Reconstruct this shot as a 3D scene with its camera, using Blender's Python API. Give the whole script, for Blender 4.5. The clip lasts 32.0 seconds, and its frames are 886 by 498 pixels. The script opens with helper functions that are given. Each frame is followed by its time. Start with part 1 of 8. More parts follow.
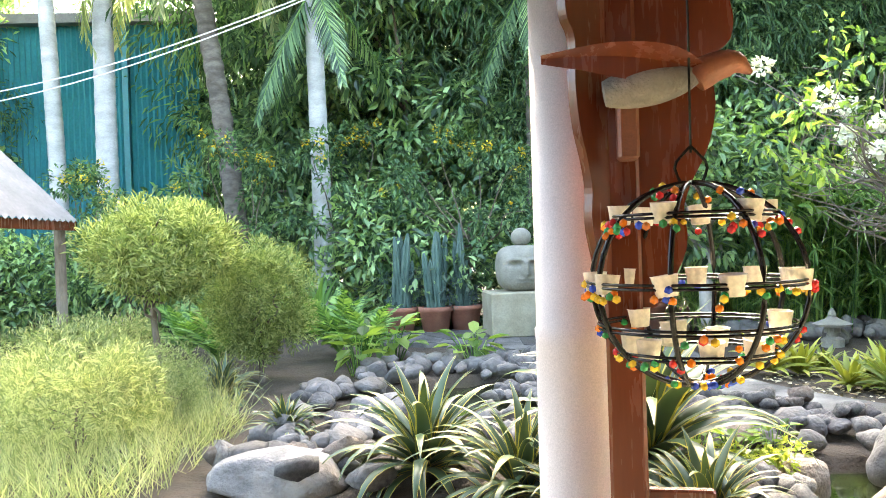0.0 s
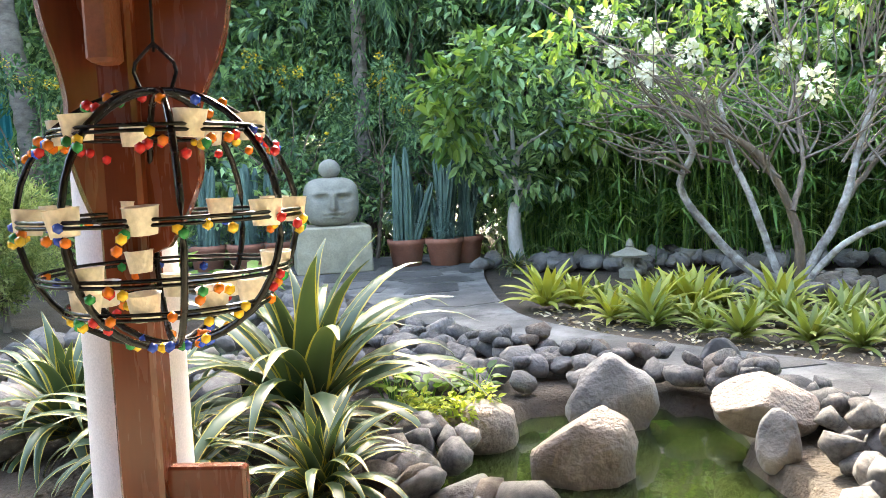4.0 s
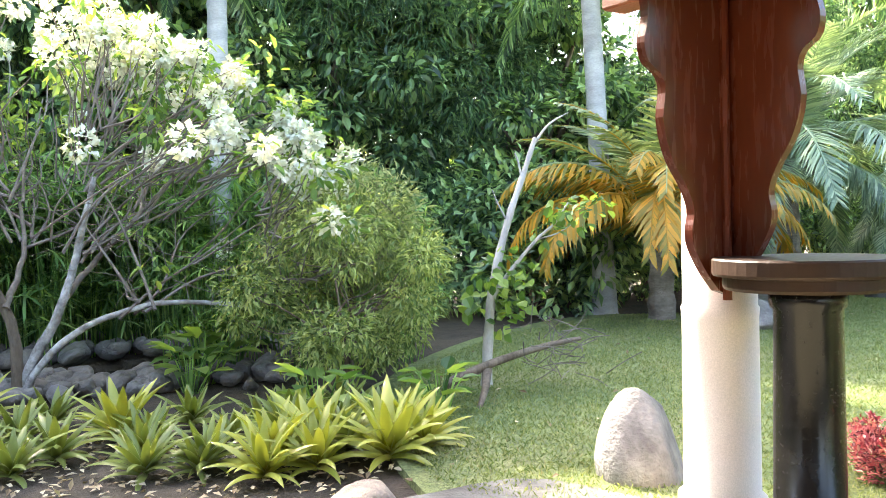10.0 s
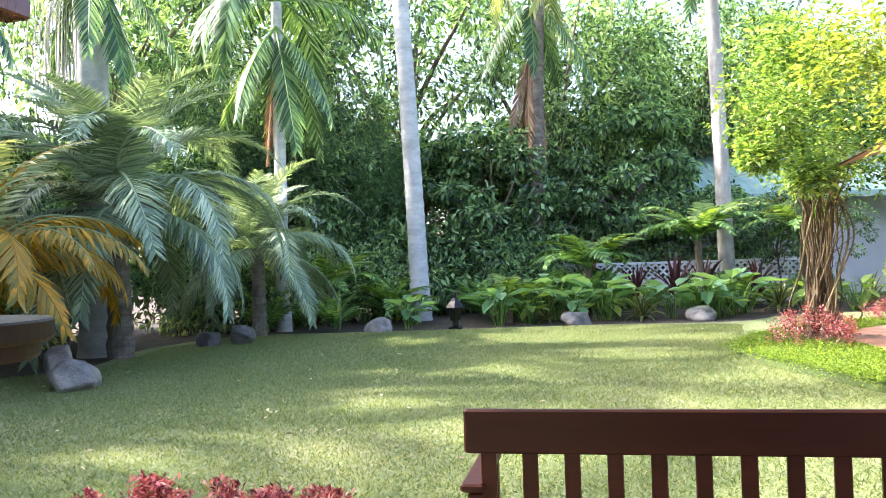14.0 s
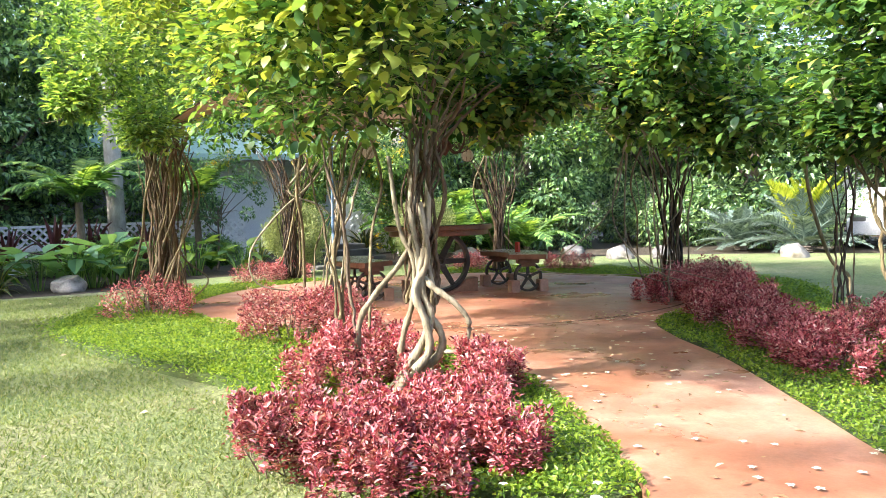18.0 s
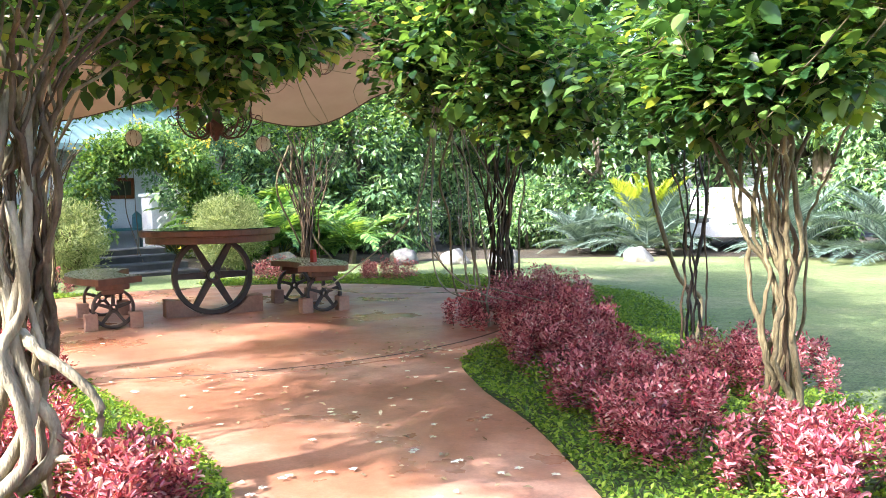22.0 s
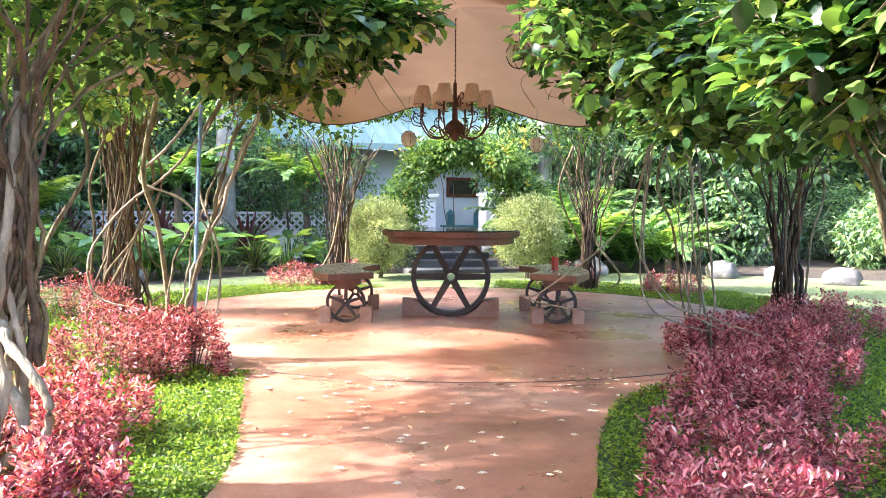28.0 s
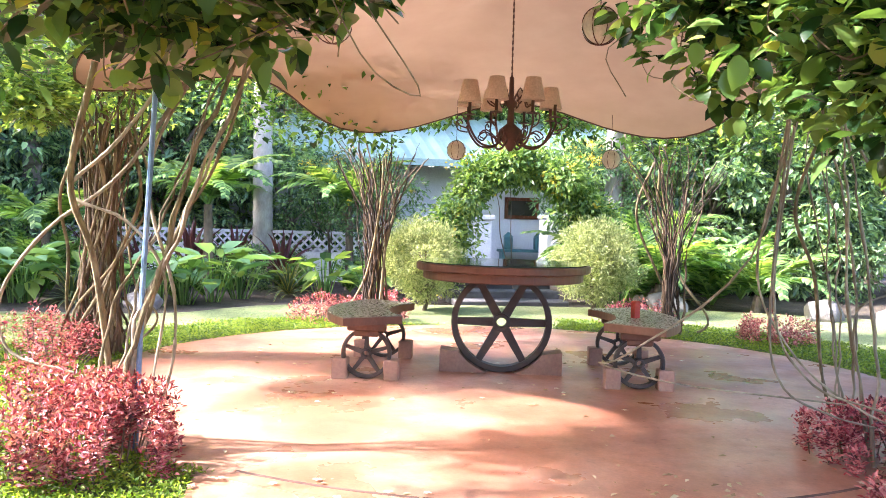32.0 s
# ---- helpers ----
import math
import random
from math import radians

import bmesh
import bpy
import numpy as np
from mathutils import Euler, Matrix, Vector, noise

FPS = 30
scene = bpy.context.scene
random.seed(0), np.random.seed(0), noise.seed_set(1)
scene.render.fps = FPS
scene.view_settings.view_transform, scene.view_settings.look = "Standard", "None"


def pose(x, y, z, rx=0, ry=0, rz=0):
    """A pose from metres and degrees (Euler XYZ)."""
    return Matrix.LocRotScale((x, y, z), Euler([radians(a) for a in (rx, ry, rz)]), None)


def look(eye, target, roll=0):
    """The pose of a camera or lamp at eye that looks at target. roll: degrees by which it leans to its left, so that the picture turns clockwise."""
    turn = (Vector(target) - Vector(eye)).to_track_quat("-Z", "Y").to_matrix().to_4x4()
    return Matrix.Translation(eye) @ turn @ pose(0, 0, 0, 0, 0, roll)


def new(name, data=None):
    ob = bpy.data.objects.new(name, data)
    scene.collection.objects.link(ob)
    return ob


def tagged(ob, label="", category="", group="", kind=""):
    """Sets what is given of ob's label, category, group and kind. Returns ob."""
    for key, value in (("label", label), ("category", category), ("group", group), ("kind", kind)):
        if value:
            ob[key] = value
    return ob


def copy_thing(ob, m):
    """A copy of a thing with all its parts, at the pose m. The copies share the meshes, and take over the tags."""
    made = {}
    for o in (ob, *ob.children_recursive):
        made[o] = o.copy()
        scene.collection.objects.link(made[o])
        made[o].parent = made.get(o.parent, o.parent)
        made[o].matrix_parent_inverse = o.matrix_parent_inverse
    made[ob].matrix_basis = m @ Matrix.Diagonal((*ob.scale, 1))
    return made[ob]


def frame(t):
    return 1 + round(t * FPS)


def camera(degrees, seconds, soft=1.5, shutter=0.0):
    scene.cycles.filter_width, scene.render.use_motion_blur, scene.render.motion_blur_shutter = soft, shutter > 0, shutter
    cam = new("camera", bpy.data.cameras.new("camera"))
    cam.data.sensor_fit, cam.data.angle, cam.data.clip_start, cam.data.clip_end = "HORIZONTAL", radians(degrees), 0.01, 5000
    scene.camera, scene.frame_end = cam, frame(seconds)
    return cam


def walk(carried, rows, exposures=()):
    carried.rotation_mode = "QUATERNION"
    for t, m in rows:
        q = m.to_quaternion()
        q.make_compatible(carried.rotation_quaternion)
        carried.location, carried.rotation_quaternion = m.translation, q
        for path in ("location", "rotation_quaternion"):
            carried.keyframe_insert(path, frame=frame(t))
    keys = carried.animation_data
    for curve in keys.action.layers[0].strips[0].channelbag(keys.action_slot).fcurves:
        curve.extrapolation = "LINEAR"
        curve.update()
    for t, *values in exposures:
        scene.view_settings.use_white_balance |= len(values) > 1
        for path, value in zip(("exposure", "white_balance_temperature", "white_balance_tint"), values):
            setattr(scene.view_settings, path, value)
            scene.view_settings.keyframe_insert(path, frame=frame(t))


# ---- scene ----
cam = camera(55.4, 32.0, 0.6)
METRES, EYE, TILT, LEAN, TURN = 12.0, 1.3, 0.0, 0.0, 0.0
ROWS = [
    (0.0, 0.0, 0.0, 0.0, -0.01, -0.33, 1.89),
    (0.5, 0.0045, 0.0046, -0.0009, -5.16, -0.19, 1.91),
    (1.0, 0.0131, 0.0065, -0.0016, -9.12, -0.29, 1.98),
    (1.5, 0.0269, 0.0062, -0.0021, -10.27, -0.73, 2.11),
    (2.0, 0.0409, 0.0084, -0.0027, -11.91, -1.42, 2.21),
    (2.5, 0.0557, 0.0179, -0.0049, -12.95, -2.17, 2.4),
    (3.0, 0.0689, 0.0301, -0.0052, -12.89, -3.18, 2.31),
    (3.5, 0.0864, 0.0351, -0.0058, -10.2, -4.13, 2.41),
    (5.5, 0.1482, 0.0525, -0.0038, -2.12, -6.76, 2.37),
    (6.0, 0.1659, 0.0489, -0.0004, -2.28, -6.72, 2.55),
    (6.5, 0.1804, 0.0505, -0.0001, -2.91, -6.02, 2.66),
    (7.0, 0.197, 0.0539, 0.0013, -6.43, -4.6, 2.51),
    (7.5, 0.209, 0.0532, 0.0009, -14.84, -3.9, 2.25),
    (8.0, 0.2162, 0.049, 0.0023, -21.48, -3.12, 2.06),
    (8.5, 0.2212, 0.048, 0.0024, -27.03, -2.34, 1.99),
    (9.0, 0.2268, 0.0477, 0.0015, -33.57, -2.12, 1.9),
    (9.5, 0.2311, 0.046, 0.0023, -40.59, -2.0, 1.57),
    (10.0, 0.2345, 0.0436, 0.0032, -46.38, -1.63, 1.44),
    (10.5, 0.237, 0.0414, 0.0041, -50.26, -1.13, 1.36),
    (11.0, 0.2409, 0.037, 0.0051, -56.15, -0.55, 1.31),
    (11.5, 0.2456, 0.0315, 0.0055, -63.55, -0.1, 1.19),
    (12.0, 0.249, 0.0248, 0.0061, -68.94, 0.49, 1.04),
    (12.5, 0.2533, 0.0187, 0.0068, -71.14, 0.94, 1.1),
    (13.0, 0.2659, 0.0154, 0.0052, -74.63, 1.1, 1.3),
    (13.5, 0.2864, 0.0125, 0.0045, -80.35, 1.01, 1.51),
    (14.0, 0.3043, 0.0013, 0.0022, -86.34, 0.66, 1.83),
    (14.5, 0.3213, -0.0173, 0.0016, -87.8, 0.12, 2.25),
    (16.5, 0.3718, -0.0995, 0.0003, -105.06, -2.1, 2.35),
    (17.0, 0.3764, -0.1164, -0.0002, -111.38, -2.49, 1.99),
    (17.5, 0.3838, -0.1306, -0.0004, -117.97, -2.89, 1.89),
    (18.0, 0.3942, -0.1441, -0.0016, -122.03, -2.99, 1.62),
    (18.5, 0.4073, -0.1599, -0.0025, -123.58, -3.35, 1.5),
    (19.0, 0.4258, -0.1766, -0.0019, -124.02, -3.69, 1.38),
    (19.5, 0.4497, -0.1908, -0.002, -126.32, -3.86, 1.02),
    (20.0, 0.4649, -0.2048, -0.0021, -127.06, -3.8, 1.08),
    (20.5, 0.4766, -0.2276, -0.0017, -128.3, -3.6, 1.3),
    (21.0, 0.4879, -0.2497, -0.003, -129.51, -3.54, 1.31),
    (21.5, 0.4985, -0.2732, -0.0019, -130.79, -3.45, 1.23),
    (22.0, 0.4989, -0.297, -0.0022, -131.5, -3.37, 1.27),
    (22.5, 0.4954, -0.3178, -0.0005, -126.02, -3.35, 1.18),
    (23.0, 0.4948, -0.3391, -0.0016, -122.26, -3.03, 1.09),
    (23.5, 0.4927, -0.3585, -0.0003, -119.61, -2.58, 1.01),
    (24.0, 0.4834, -0.3788, -0.0008, -117.6, -2.13, 0.94),
    (24.5, 0.4774, -0.3956, -0.0001, -114.46, -2.19, 1.02),
    (25.0, 0.481, -0.41, -0.0014, -110.7, -2.4, 0.97),
    (25.5, 0.4831, -0.4188, -0.001, -107.75, -2.56, 0.68),
    (27.5, 0.483, -0.4312, -0.0007, -105.38, -2.99, -0.25),
    (28.0, 0.4827, -0.4328, -0.0009, -105.36, -3.06, -0.49),
    (28.5, 0.4844, -0.4357, -0.001, -105.45, -3.14, -0.52),
    (29.0, 0.4996, -0.4408, -0.0023, -104.14, -3.28, -0.51),
    (29.5, 0.5233, -0.4457, 0.0001, -102.68, -3.35, -0.41),
    (30.0, 0.5441, -0.4557, 0.0009, -101.56, -3.11, -0.35),
    (30.5, 0.5648, -0.466, 0.0014, -100.45, -2.49, -0.42),
    (31.0, 0.5903, -0.4702, 0.0004, -100.45, -2.16, -0.99),
    (31.5, 0.6113, -0.4723, 0.0012, -100.57, -2.11, -1.47),
    (32.0, 0.6269, -0.4794, 0.0037, -101.25, -1.83, -1.62),
]
walk(cam, [(t, pose(0, 0, EYE, TILT, LEAN, TURN) @ pose(METRES * x, METRES * y, METRES * z, 90 + pitch, roll, yaw)) for t, x, y, z, yaw, pitch, roll in ROWS],
     exposures=[(0.0, 4.2, 7300, 9), (3.0, 3.85, 6950, 10), (7.0, 4.22, 7000, 14), (9.0, 3.8, 7000, 15), (11.0, 3.6, 6600, 12), (12.0, 3.3, 6550, 17), (13.0, 3.25, 6350, 19), (14.5, 2.75, 6150, 19), (17.0, 2.62, 6150, 17), (19.0, 2.1, 6150, 9), (21.0, 2.45, 5950, 9), (23.0, 2.8, 5750, 19), (25.0, 2.87, 5750, 19), (28.0, 3.1, 5800, 20), (30.0, 3.33, 5900, 24), (32.0, 3.35, 5950, 26)])

# ---- light ----
SUN_AZ = math.atan2(0.99, 0.11)      # the way to the sun, on plan
SUN_EL = radians(38)
world = bpy.data.worlds.new("sky")
scene.world = world
world.use_nodes = True
wn = world.node_tree
sky = wn.nodes.new("ShaderNodeTexSky")
sky.sky_type = "NISHITA"
sky.sun_disc = False
sky.sun_elevation = SUN_EL
sky.sun_rotation = math.pi / 2 - SUN_AZ
sky.air_density, sky.dust_density, sky.ozone_density = 1.0, 4.0, 1.0
wn.links.new(sky.outputs[0], wn.nodes["Background"].inputs[0])
wn.nodes["Background"].inputs[1].default_value = 0.138
sun = new("sun", bpy.data.lights.new("sun", "SUN"))
sun.data.energy, sun.data.angle, sun.data.color = 3.0, radians(1.6), (1.0, 0.93, 0.82)
to_sun = Vector((math.cos(SUN_AZ) * math.cos(SUN_EL), math.sin(SUN_AZ) * math.cos(SUN_EL), math.sin(SUN_EL)))
sun.matrix_world = look((0, 0, 20), Vector((0, 0, 20)) - to_sun)

# ---- materials ----
def nodes_of(name):
    m = bpy.data.materials.new(name)
    m.use_nodes = True
    nt = m.node_tree
    return m, nt, nt.nodes["Principled BSDF"]


def ramp(nt, fac, stops):
    r = nt.nodes.new("ShaderNodeValToRGB")
    el = r.color_ramp.elements
    while len(el) < len(stops):
        el.new(0.5)
    for e, (p, c) in zip(el, stops):
        e.position, e.color = p, (*c, 1)
    nt.links.new(fac, r.inputs[0])
    return r.outputs[0]


def noise_tex(nt, scale, detail=4, rough=0.55, stretch=None, obj=True):
    n = nt.nodes.new("ShaderNodeTexNoise")
    n.inputs["Scale"].default_value, n.inputs["Detail"].default_value, n.inputs["Roughness"].default_value = scale, detail, rough
    tc = nt.nodes.new("ShaderNodeTexCoord")
    if stretch:
        mp = nt.nodes.new("ShaderNodeMapping")
        mp.inputs["Scale"].default_value = stretch
        nt.links.new(tc.outputs["Object"], mp.inputs[0])
        nt.links.new(mp.outputs[0], n.inputs[0])
    else:
        nt.links.new(tc.outputs["Object"], n.inputs[0])
    return n.outputs[0]


def mixc(nt, fac, a, b, mode="MIX"):
    m = nt.nodes.new("ShaderNodeMix")
    m.data_type, m.blend_type = "RGBA", mode
    for sock, v in ((m.inputs[0], fac), (m.inputs[6], a), (m.inputs[7], b)):
        if isinstance(v, (int, float)):
            sock.default_value = v
        elif isinstance(v, tuple):
            sock.default_value = (*v, 1)
        else:
            nt.links.new(v, sock)
    return m.outputs[2]


def bump(nt, bsdf, height, strength, dist=0.01):
    b = nt.nodes.new("ShaderNodeBump")
    b.inputs["Strength"].default_value, b.inputs["Distance"].default_value = strength, dist
    nt.links.new(height, b.inputs["Height"])
    nt.links.new(b.outputs[0], bsdf.inputs["Normal"])


def surface(name, c1, c2, scale=6, rough=0.7, c3=None, fine=60, bumps=0.3, dist=0.01, metal=0.0, stretch=None, spec=0.5, stain=0.35, vary=0.16):
    """A mottled surface: two colours at a large scale, grain at a fine one, and relief."""
    m, nt, b = nodes_of(name)
    big = noise_tex(nt, scale, 5, 0.6, stretch)
    small = noise_tex(nt, fine, 3, 0.6, stretch)
    col = ramp(nt, big, [(0.35, c1), (0.65, c2)])
    grain = ramp(nt, small, [(0.3, (0.72, 0.72, 0.72)), (0.7, (1.15, 1.15, 1.15))])
    col = mixc(nt, 0.6, col, grain, "MULTIPLY")
    if c3:
        patch = ramp(nt, noise_tex(nt, scale * 0.37, 6, 0.7), [(0.5, (0, 0, 0)), (0.66, (1, 1, 1))])
        f = nt.nodes.new("ShaderNodeMath")
        f.operation = "MULTIPLY"
        f.inputs[1].default_value = stain
        nt.links.new(patch, f.inputs[0])
        col = mixc(nt, f.outputs[0], col, c3)
    info = nt.nodes.new("ShaderNodeObjectInfo")
    shade = ramp(nt, info.outputs["Random"], [(0, (1 - vary,) * 3), (1, (1 + 0.75 * vary,) * 3)])
    col = mixc(nt, 1.0, col, shade, "MULTIPLY")
    nt.links.new(col, b.inputs["Base Color"])
    rr = nt.nodes.new("ShaderNodeMapRange")
    rr.inputs[3].default_value, rr.inputs[4].default_value = max(0.05, rough - 0.12), min(1, rough + 0.12)
    nt.links.new(small, rr.inputs[0])
    nt.links.new(rr.outputs[0], b.inputs["Roughness"])
    b.inputs["Metallic"].default_value = metal
    b.inputs["Specular IOR Level"].default_value = spec
    bump(nt, b, small, bumps, dist)
    return m


def leafy(name, dark, mid, light, rare=None, rough=0.45, thin=0.35, spec=0.4, glow=1.5):
    """Leaves: colour varies from leaf to leaf, and light shines through them."""
    m, nt, b = nodes_of(name)
    geo = nt.nodes.new("ShaderNodeNewGeometry")
    stops = [(0.0, dark), (0.45, mid), (0.85, light)]
    if rare:
        stops = [(0.0, dark), (0.4, mid), (0.8, light), (0.955, light), (0.965, rare)]
    col = ramp(nt, geo.outputs["Random Per Island"], stops)
    info = nt.nodes.new("ShaderNodeObjectInfo")
    shade = ramp(nt, info.outputs["Random"], [(0, (0.8, 0.84, 0.8)), (1, (1.15, 1.12, 1.1))])
    col = mixc(nt, 1.0, col, shade, "MULTIPLY")
    nt.links.new(col, b.inputs["Base Color"])
    b.inputs["Roughness"].default_value = rough
    b.inputs["Specular IOR Level"].default_value = spec
    tr = nt.nodes.new("ShaderNodeBsdfTranslucent")
    nt.links.new(mixc(nt, 1.0, col, (glow * 1.15, glow * 1.1, glow * 0.45), "MULTIPLY"), tr.inputs[0])
    mx = nt.nodes.new("ShaderNodeMixShader")
    mx.inputs[0].default_value = thin
    nt.links.new(b.outputs[0], mx.inputs[1])
    nt.links.new(tr.outputs[0], mx.inputs[2])
    nt.links.new(mx.outputs[0], nt.nodes["Material Output"].inputs[0])
    return m


M = {}
M["soil"] = surface("soil", (0.035, 0.027, 0.018), (0.075, 0.055, 0.035), 3, 0.95, (0.10, 0.085, 0.05), 40, 0.8, 0.03)
M["moss_soil"] = surface("moss_soil", (0.05, 0.085, 0.02), (0.09, 0.13, 0.03), 5, 0.95, (0.06, 0.045, 0.03), 60, 0.8, 0.03)
M["paving"] = surface("paving", (0.04, 0.039, 0.037), (0.10, 0.097, 0.09), 1.6, 0.65, (0.20, 0.195, 0.18), 50, 0.7, 0.01, stain=0.6, vary=0.35)
M["mortar"] = surface("mortar", (0.075, 0.073, 0.067), (0.19, 0.184, 0.166), 2.6, 0.85, (0.36, 0.35, 0.32), 60, 0.8, 0.01, stain=0.75)
M["joint"] = surface("joint", (0.06, 0.035, 0.03), (0.1, 0.06, 0.045), 8, 0.9)
M["rock"] = surface("rock", (0.115, 0.108, 0.10), (0.31, 0.295, 0.27), 3.5, 0.8, (0.36, 0.29, 0.21), 35, 0.8, 0.02, stain=0.5, vary=0.42)
M["rock_dark"] = surface("rock_dark", (0.038, 0.036, 0.036), (0.11, 0.106, 0.10), 4, 0.6, (0.23, 0.21, 0.18), 35, 0.5, 0.012, vary=0.5)
M["rock_tan"] = surface("rock_tan", (0.20, 0.155, 0.12), (0.34, 0.29, 0.23), 3, 0.82, (0.09, 0.07, 0.06), 30, 0.9, 0.03, stain=0.7, vary=0.3)
M["statue"] = surface("statue", (0.25, 0.24, 0.19), (0.36, 0.345, 0.28), 3, 0.9, (0.15, 0.15, 0.11), 45, 0.6, 0.012, stain=0.6)
M["plinth"] = surface("plinth", (0.27, 0.245, 0.165), (0.38, 0.35, 0.25), 2.2, 0.9, (0.12, 0.115, 0.08), 45, 0.4, 0.008, stain=0.6)
M["terracotta"] = surface("terracotta", (0.26, 0.10, 0.06), (0.37, 0.16, 0.10), 4, 0.85, (0.20, 0.13, 0.10), 50, 0.3, 0.006)
M["column"] = surface("column", (0.60, 0.53, 0.49), (0.66, 0.59, 0.55), 1.5, 0.6, (0.54, 0.44, 0.39), 160, 0.08, 0.001, stain=0.4)
M["varnish"] = surface("varnish", (0.095, 0.020, 0.009), (0.165, 0.04, 0.016), 2, 0.26, None, 30, 0.08, 0.002, stretch=(1, 1, 0.12))
M["wood_dark"] = surface("wood_dark", (0.040, 0.010, 0.005), (0.080, 0.018, 0.009), 2, 0.42, None, 40, 0.12, 0.003, stretch=(0.15, 1, 1), spec=0.25)
M["cap_wood"] = surface("cap_wood", (0.016, 0.009, 0.006), (0.032, 0.017, 0.010), 3, 0.5, (0.05, 0.03, 0.02), 40, 0.3, 0.004, spec=0.2)
M["black_iron"] = surface("black_iron", (0.004, 0.004, 0.004), (0.009, 0.0085, 0.008), 5, 0.24, (0.02, 0.018, 0.016), 50, 0.15, 0.003, spec=0.3, stain=0.3)
M["wheel_iron"] = surface("wheel_iron", (0.025, 0.02, 0.018), (0.055, 0.042, 0.035), 7, 0.6, (0.12, 0.07, 0.045), 60, 0.4, 0.004)
M["table_wood"] = surface("table_wood", (0.085, 0.034, 0.018), (0.18, 0.076, 0.04), 3, 0.45, (0.27, 0.16, 0.10), 40, 0.3, 0.004, stretch=(1, 1, 0.3), stain=0.5)
M["bench_top"] = surface("bench_top", (0.19, 0.18, 0.14), (0.30, 0.28, 0.22), 3, 0.28, (0.12, 0.09, 0.06), 40, 0.3, 0.004)
M["block"] = surface("block", (0.30, 0.17, 0.12), (0.40, 0.25, 0.18), 4, 0.85, (0.2, 0.12, 0.09), 40, 0.3, 0.005)
M["cloth"] = surface("cloth", (0.60, 0.44, 0.32), (0.68, 0.51, 0.38), 1.2, 0.9, (0.52, 0.38, 0.28), 90, 0.15, 0.002)
M["rust_iron"] = surface("rust_iron", (0.055, 0.022, 0.014), (0.10, 0.042, 0.026), 8, 0.7, None, 60, 0.3, 0.003)
M["capiz"] = surface("capiz", (0.62, 0.60, 0.50), (0.76, 0.74, 0.64), 9, 0.4)
M["shade"] = surface("shade", (0.52, 0.40, 0.30), (0.62, 0.49, 0.38), 5, 0.85)
M["bark"] = surface("bark", (0.10, 0.075, 0.05), (0.20, 0.155, 0.11), 5, 0.95, (0.27, 0.25, 0.21), 40, 0.8, 0.02, stretch=(1, 1, 0.25))
M["vine_bark"] = surface("vine_bark", (0.115, 0.088, 0.042), (0.29, 0.238, 0.128), 14, 0.92, (0.06, 0.045, 0.025), 70, 0.9, 0.015, stretch=(1, 1, 0.3), stain=0.7)
M["vine_pale"] = surface("vine_pale", (0.19, 0.155, 0.095), (0.43, 0.38, 0.27), 9, 0.9, (0.11, 0.09, 0.055), 50, 0.9, 0.014, stretch=(1, 1, 0.3), stain=0.8)
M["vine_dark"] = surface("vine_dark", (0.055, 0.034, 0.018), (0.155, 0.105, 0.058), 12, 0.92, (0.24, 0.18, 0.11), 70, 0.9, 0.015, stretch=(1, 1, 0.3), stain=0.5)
# dark bark, with the shade of the leaf roof put into its colour
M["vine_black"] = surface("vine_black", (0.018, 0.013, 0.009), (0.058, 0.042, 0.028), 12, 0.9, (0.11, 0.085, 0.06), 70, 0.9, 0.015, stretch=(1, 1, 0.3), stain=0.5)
M["pale_bark"] = surface("pale_bark", (0.33, 0.31, 0.28), (0.50, 0.48, 0.44), 6, 0.9, (0.16, 0.14, 0.12), 40, 0.5, 0.01, stretch=(1, 1, 0.4))
M["twig"] = surface("twig", (0.10, 0.08, 0.06), (0.21, 0.18, 0.15), 5, 0.9, (0.32, 0.30, 0.27), 40, 0.4, 0.006)
M["lichen_bark"] = surface("lichen_bark", (0.16, 0.14, 0.12), (0.50, 0.50, 0.47), 9, 0.9, (0.10, 0.085, 0.07), 40, 0.6, 0.012, stain=0.6)
M["leaf_dead"] = leafy("leaf_dead", (0.16, 0.09, 0.055), (0.28, 0.17, 0.11), (0.40, 0.28, 0.19), None, 0.7, 0.2)
M["palm_bark"] = surface("palm_bark", (0.36, 0.36, 0.35), (0.54, 0.54, 0.53), 2.5, 0.9, (0.22, 0.21, 0.19), 30, 0.5, 0.012, stretch=(1, 1, 2.5))
M["coco_bark"] = surface("coco_bark", (0.11, 0.092, 0.074), (0.25, 0.22, 0.185), 4, 0.95, (0.06, 0.05, 0.042), 30, 0.8, 0.02, stretch=(1, 1, 2.5), stain=0.6)
M["white_wall"] = surface("white_wall", (0.70, 0.72, 0.74), (0.80, 0.81, 0.82), 1.2, 0.8, (0.55, 0.56, 0.57), 30, 0.15, 0.003)
M["green_roof"] = surface("green_roof", (0.22, 0.34, 0.31), (0.30, 0.42, 0.39), 1.0, 0.45, (0.36, 0.5, 0.46), 20, 0.1, 0.003)
M["blue_wall"] = surface("blue_wall", (0.012, 0.16, 0.18), (0.025, 0.22, 0.25), 0.6, 0.5, (0.05, 0.28, 0.33), 20, 0.1, 0.003)
M["tin"] = surface("tin", (0.13, 0.12, 0.11), (0.23, 0.215, 0.195), 1.5, 0.6, (0.11, 0.085, 0.07), 25, 0.15, 0.003, metal=0.1)
M["window_dark"] = surface("window_dark", (0.015, 0.013, 0.012), (0.03, 0.025, 0.02), 3, 0.2)
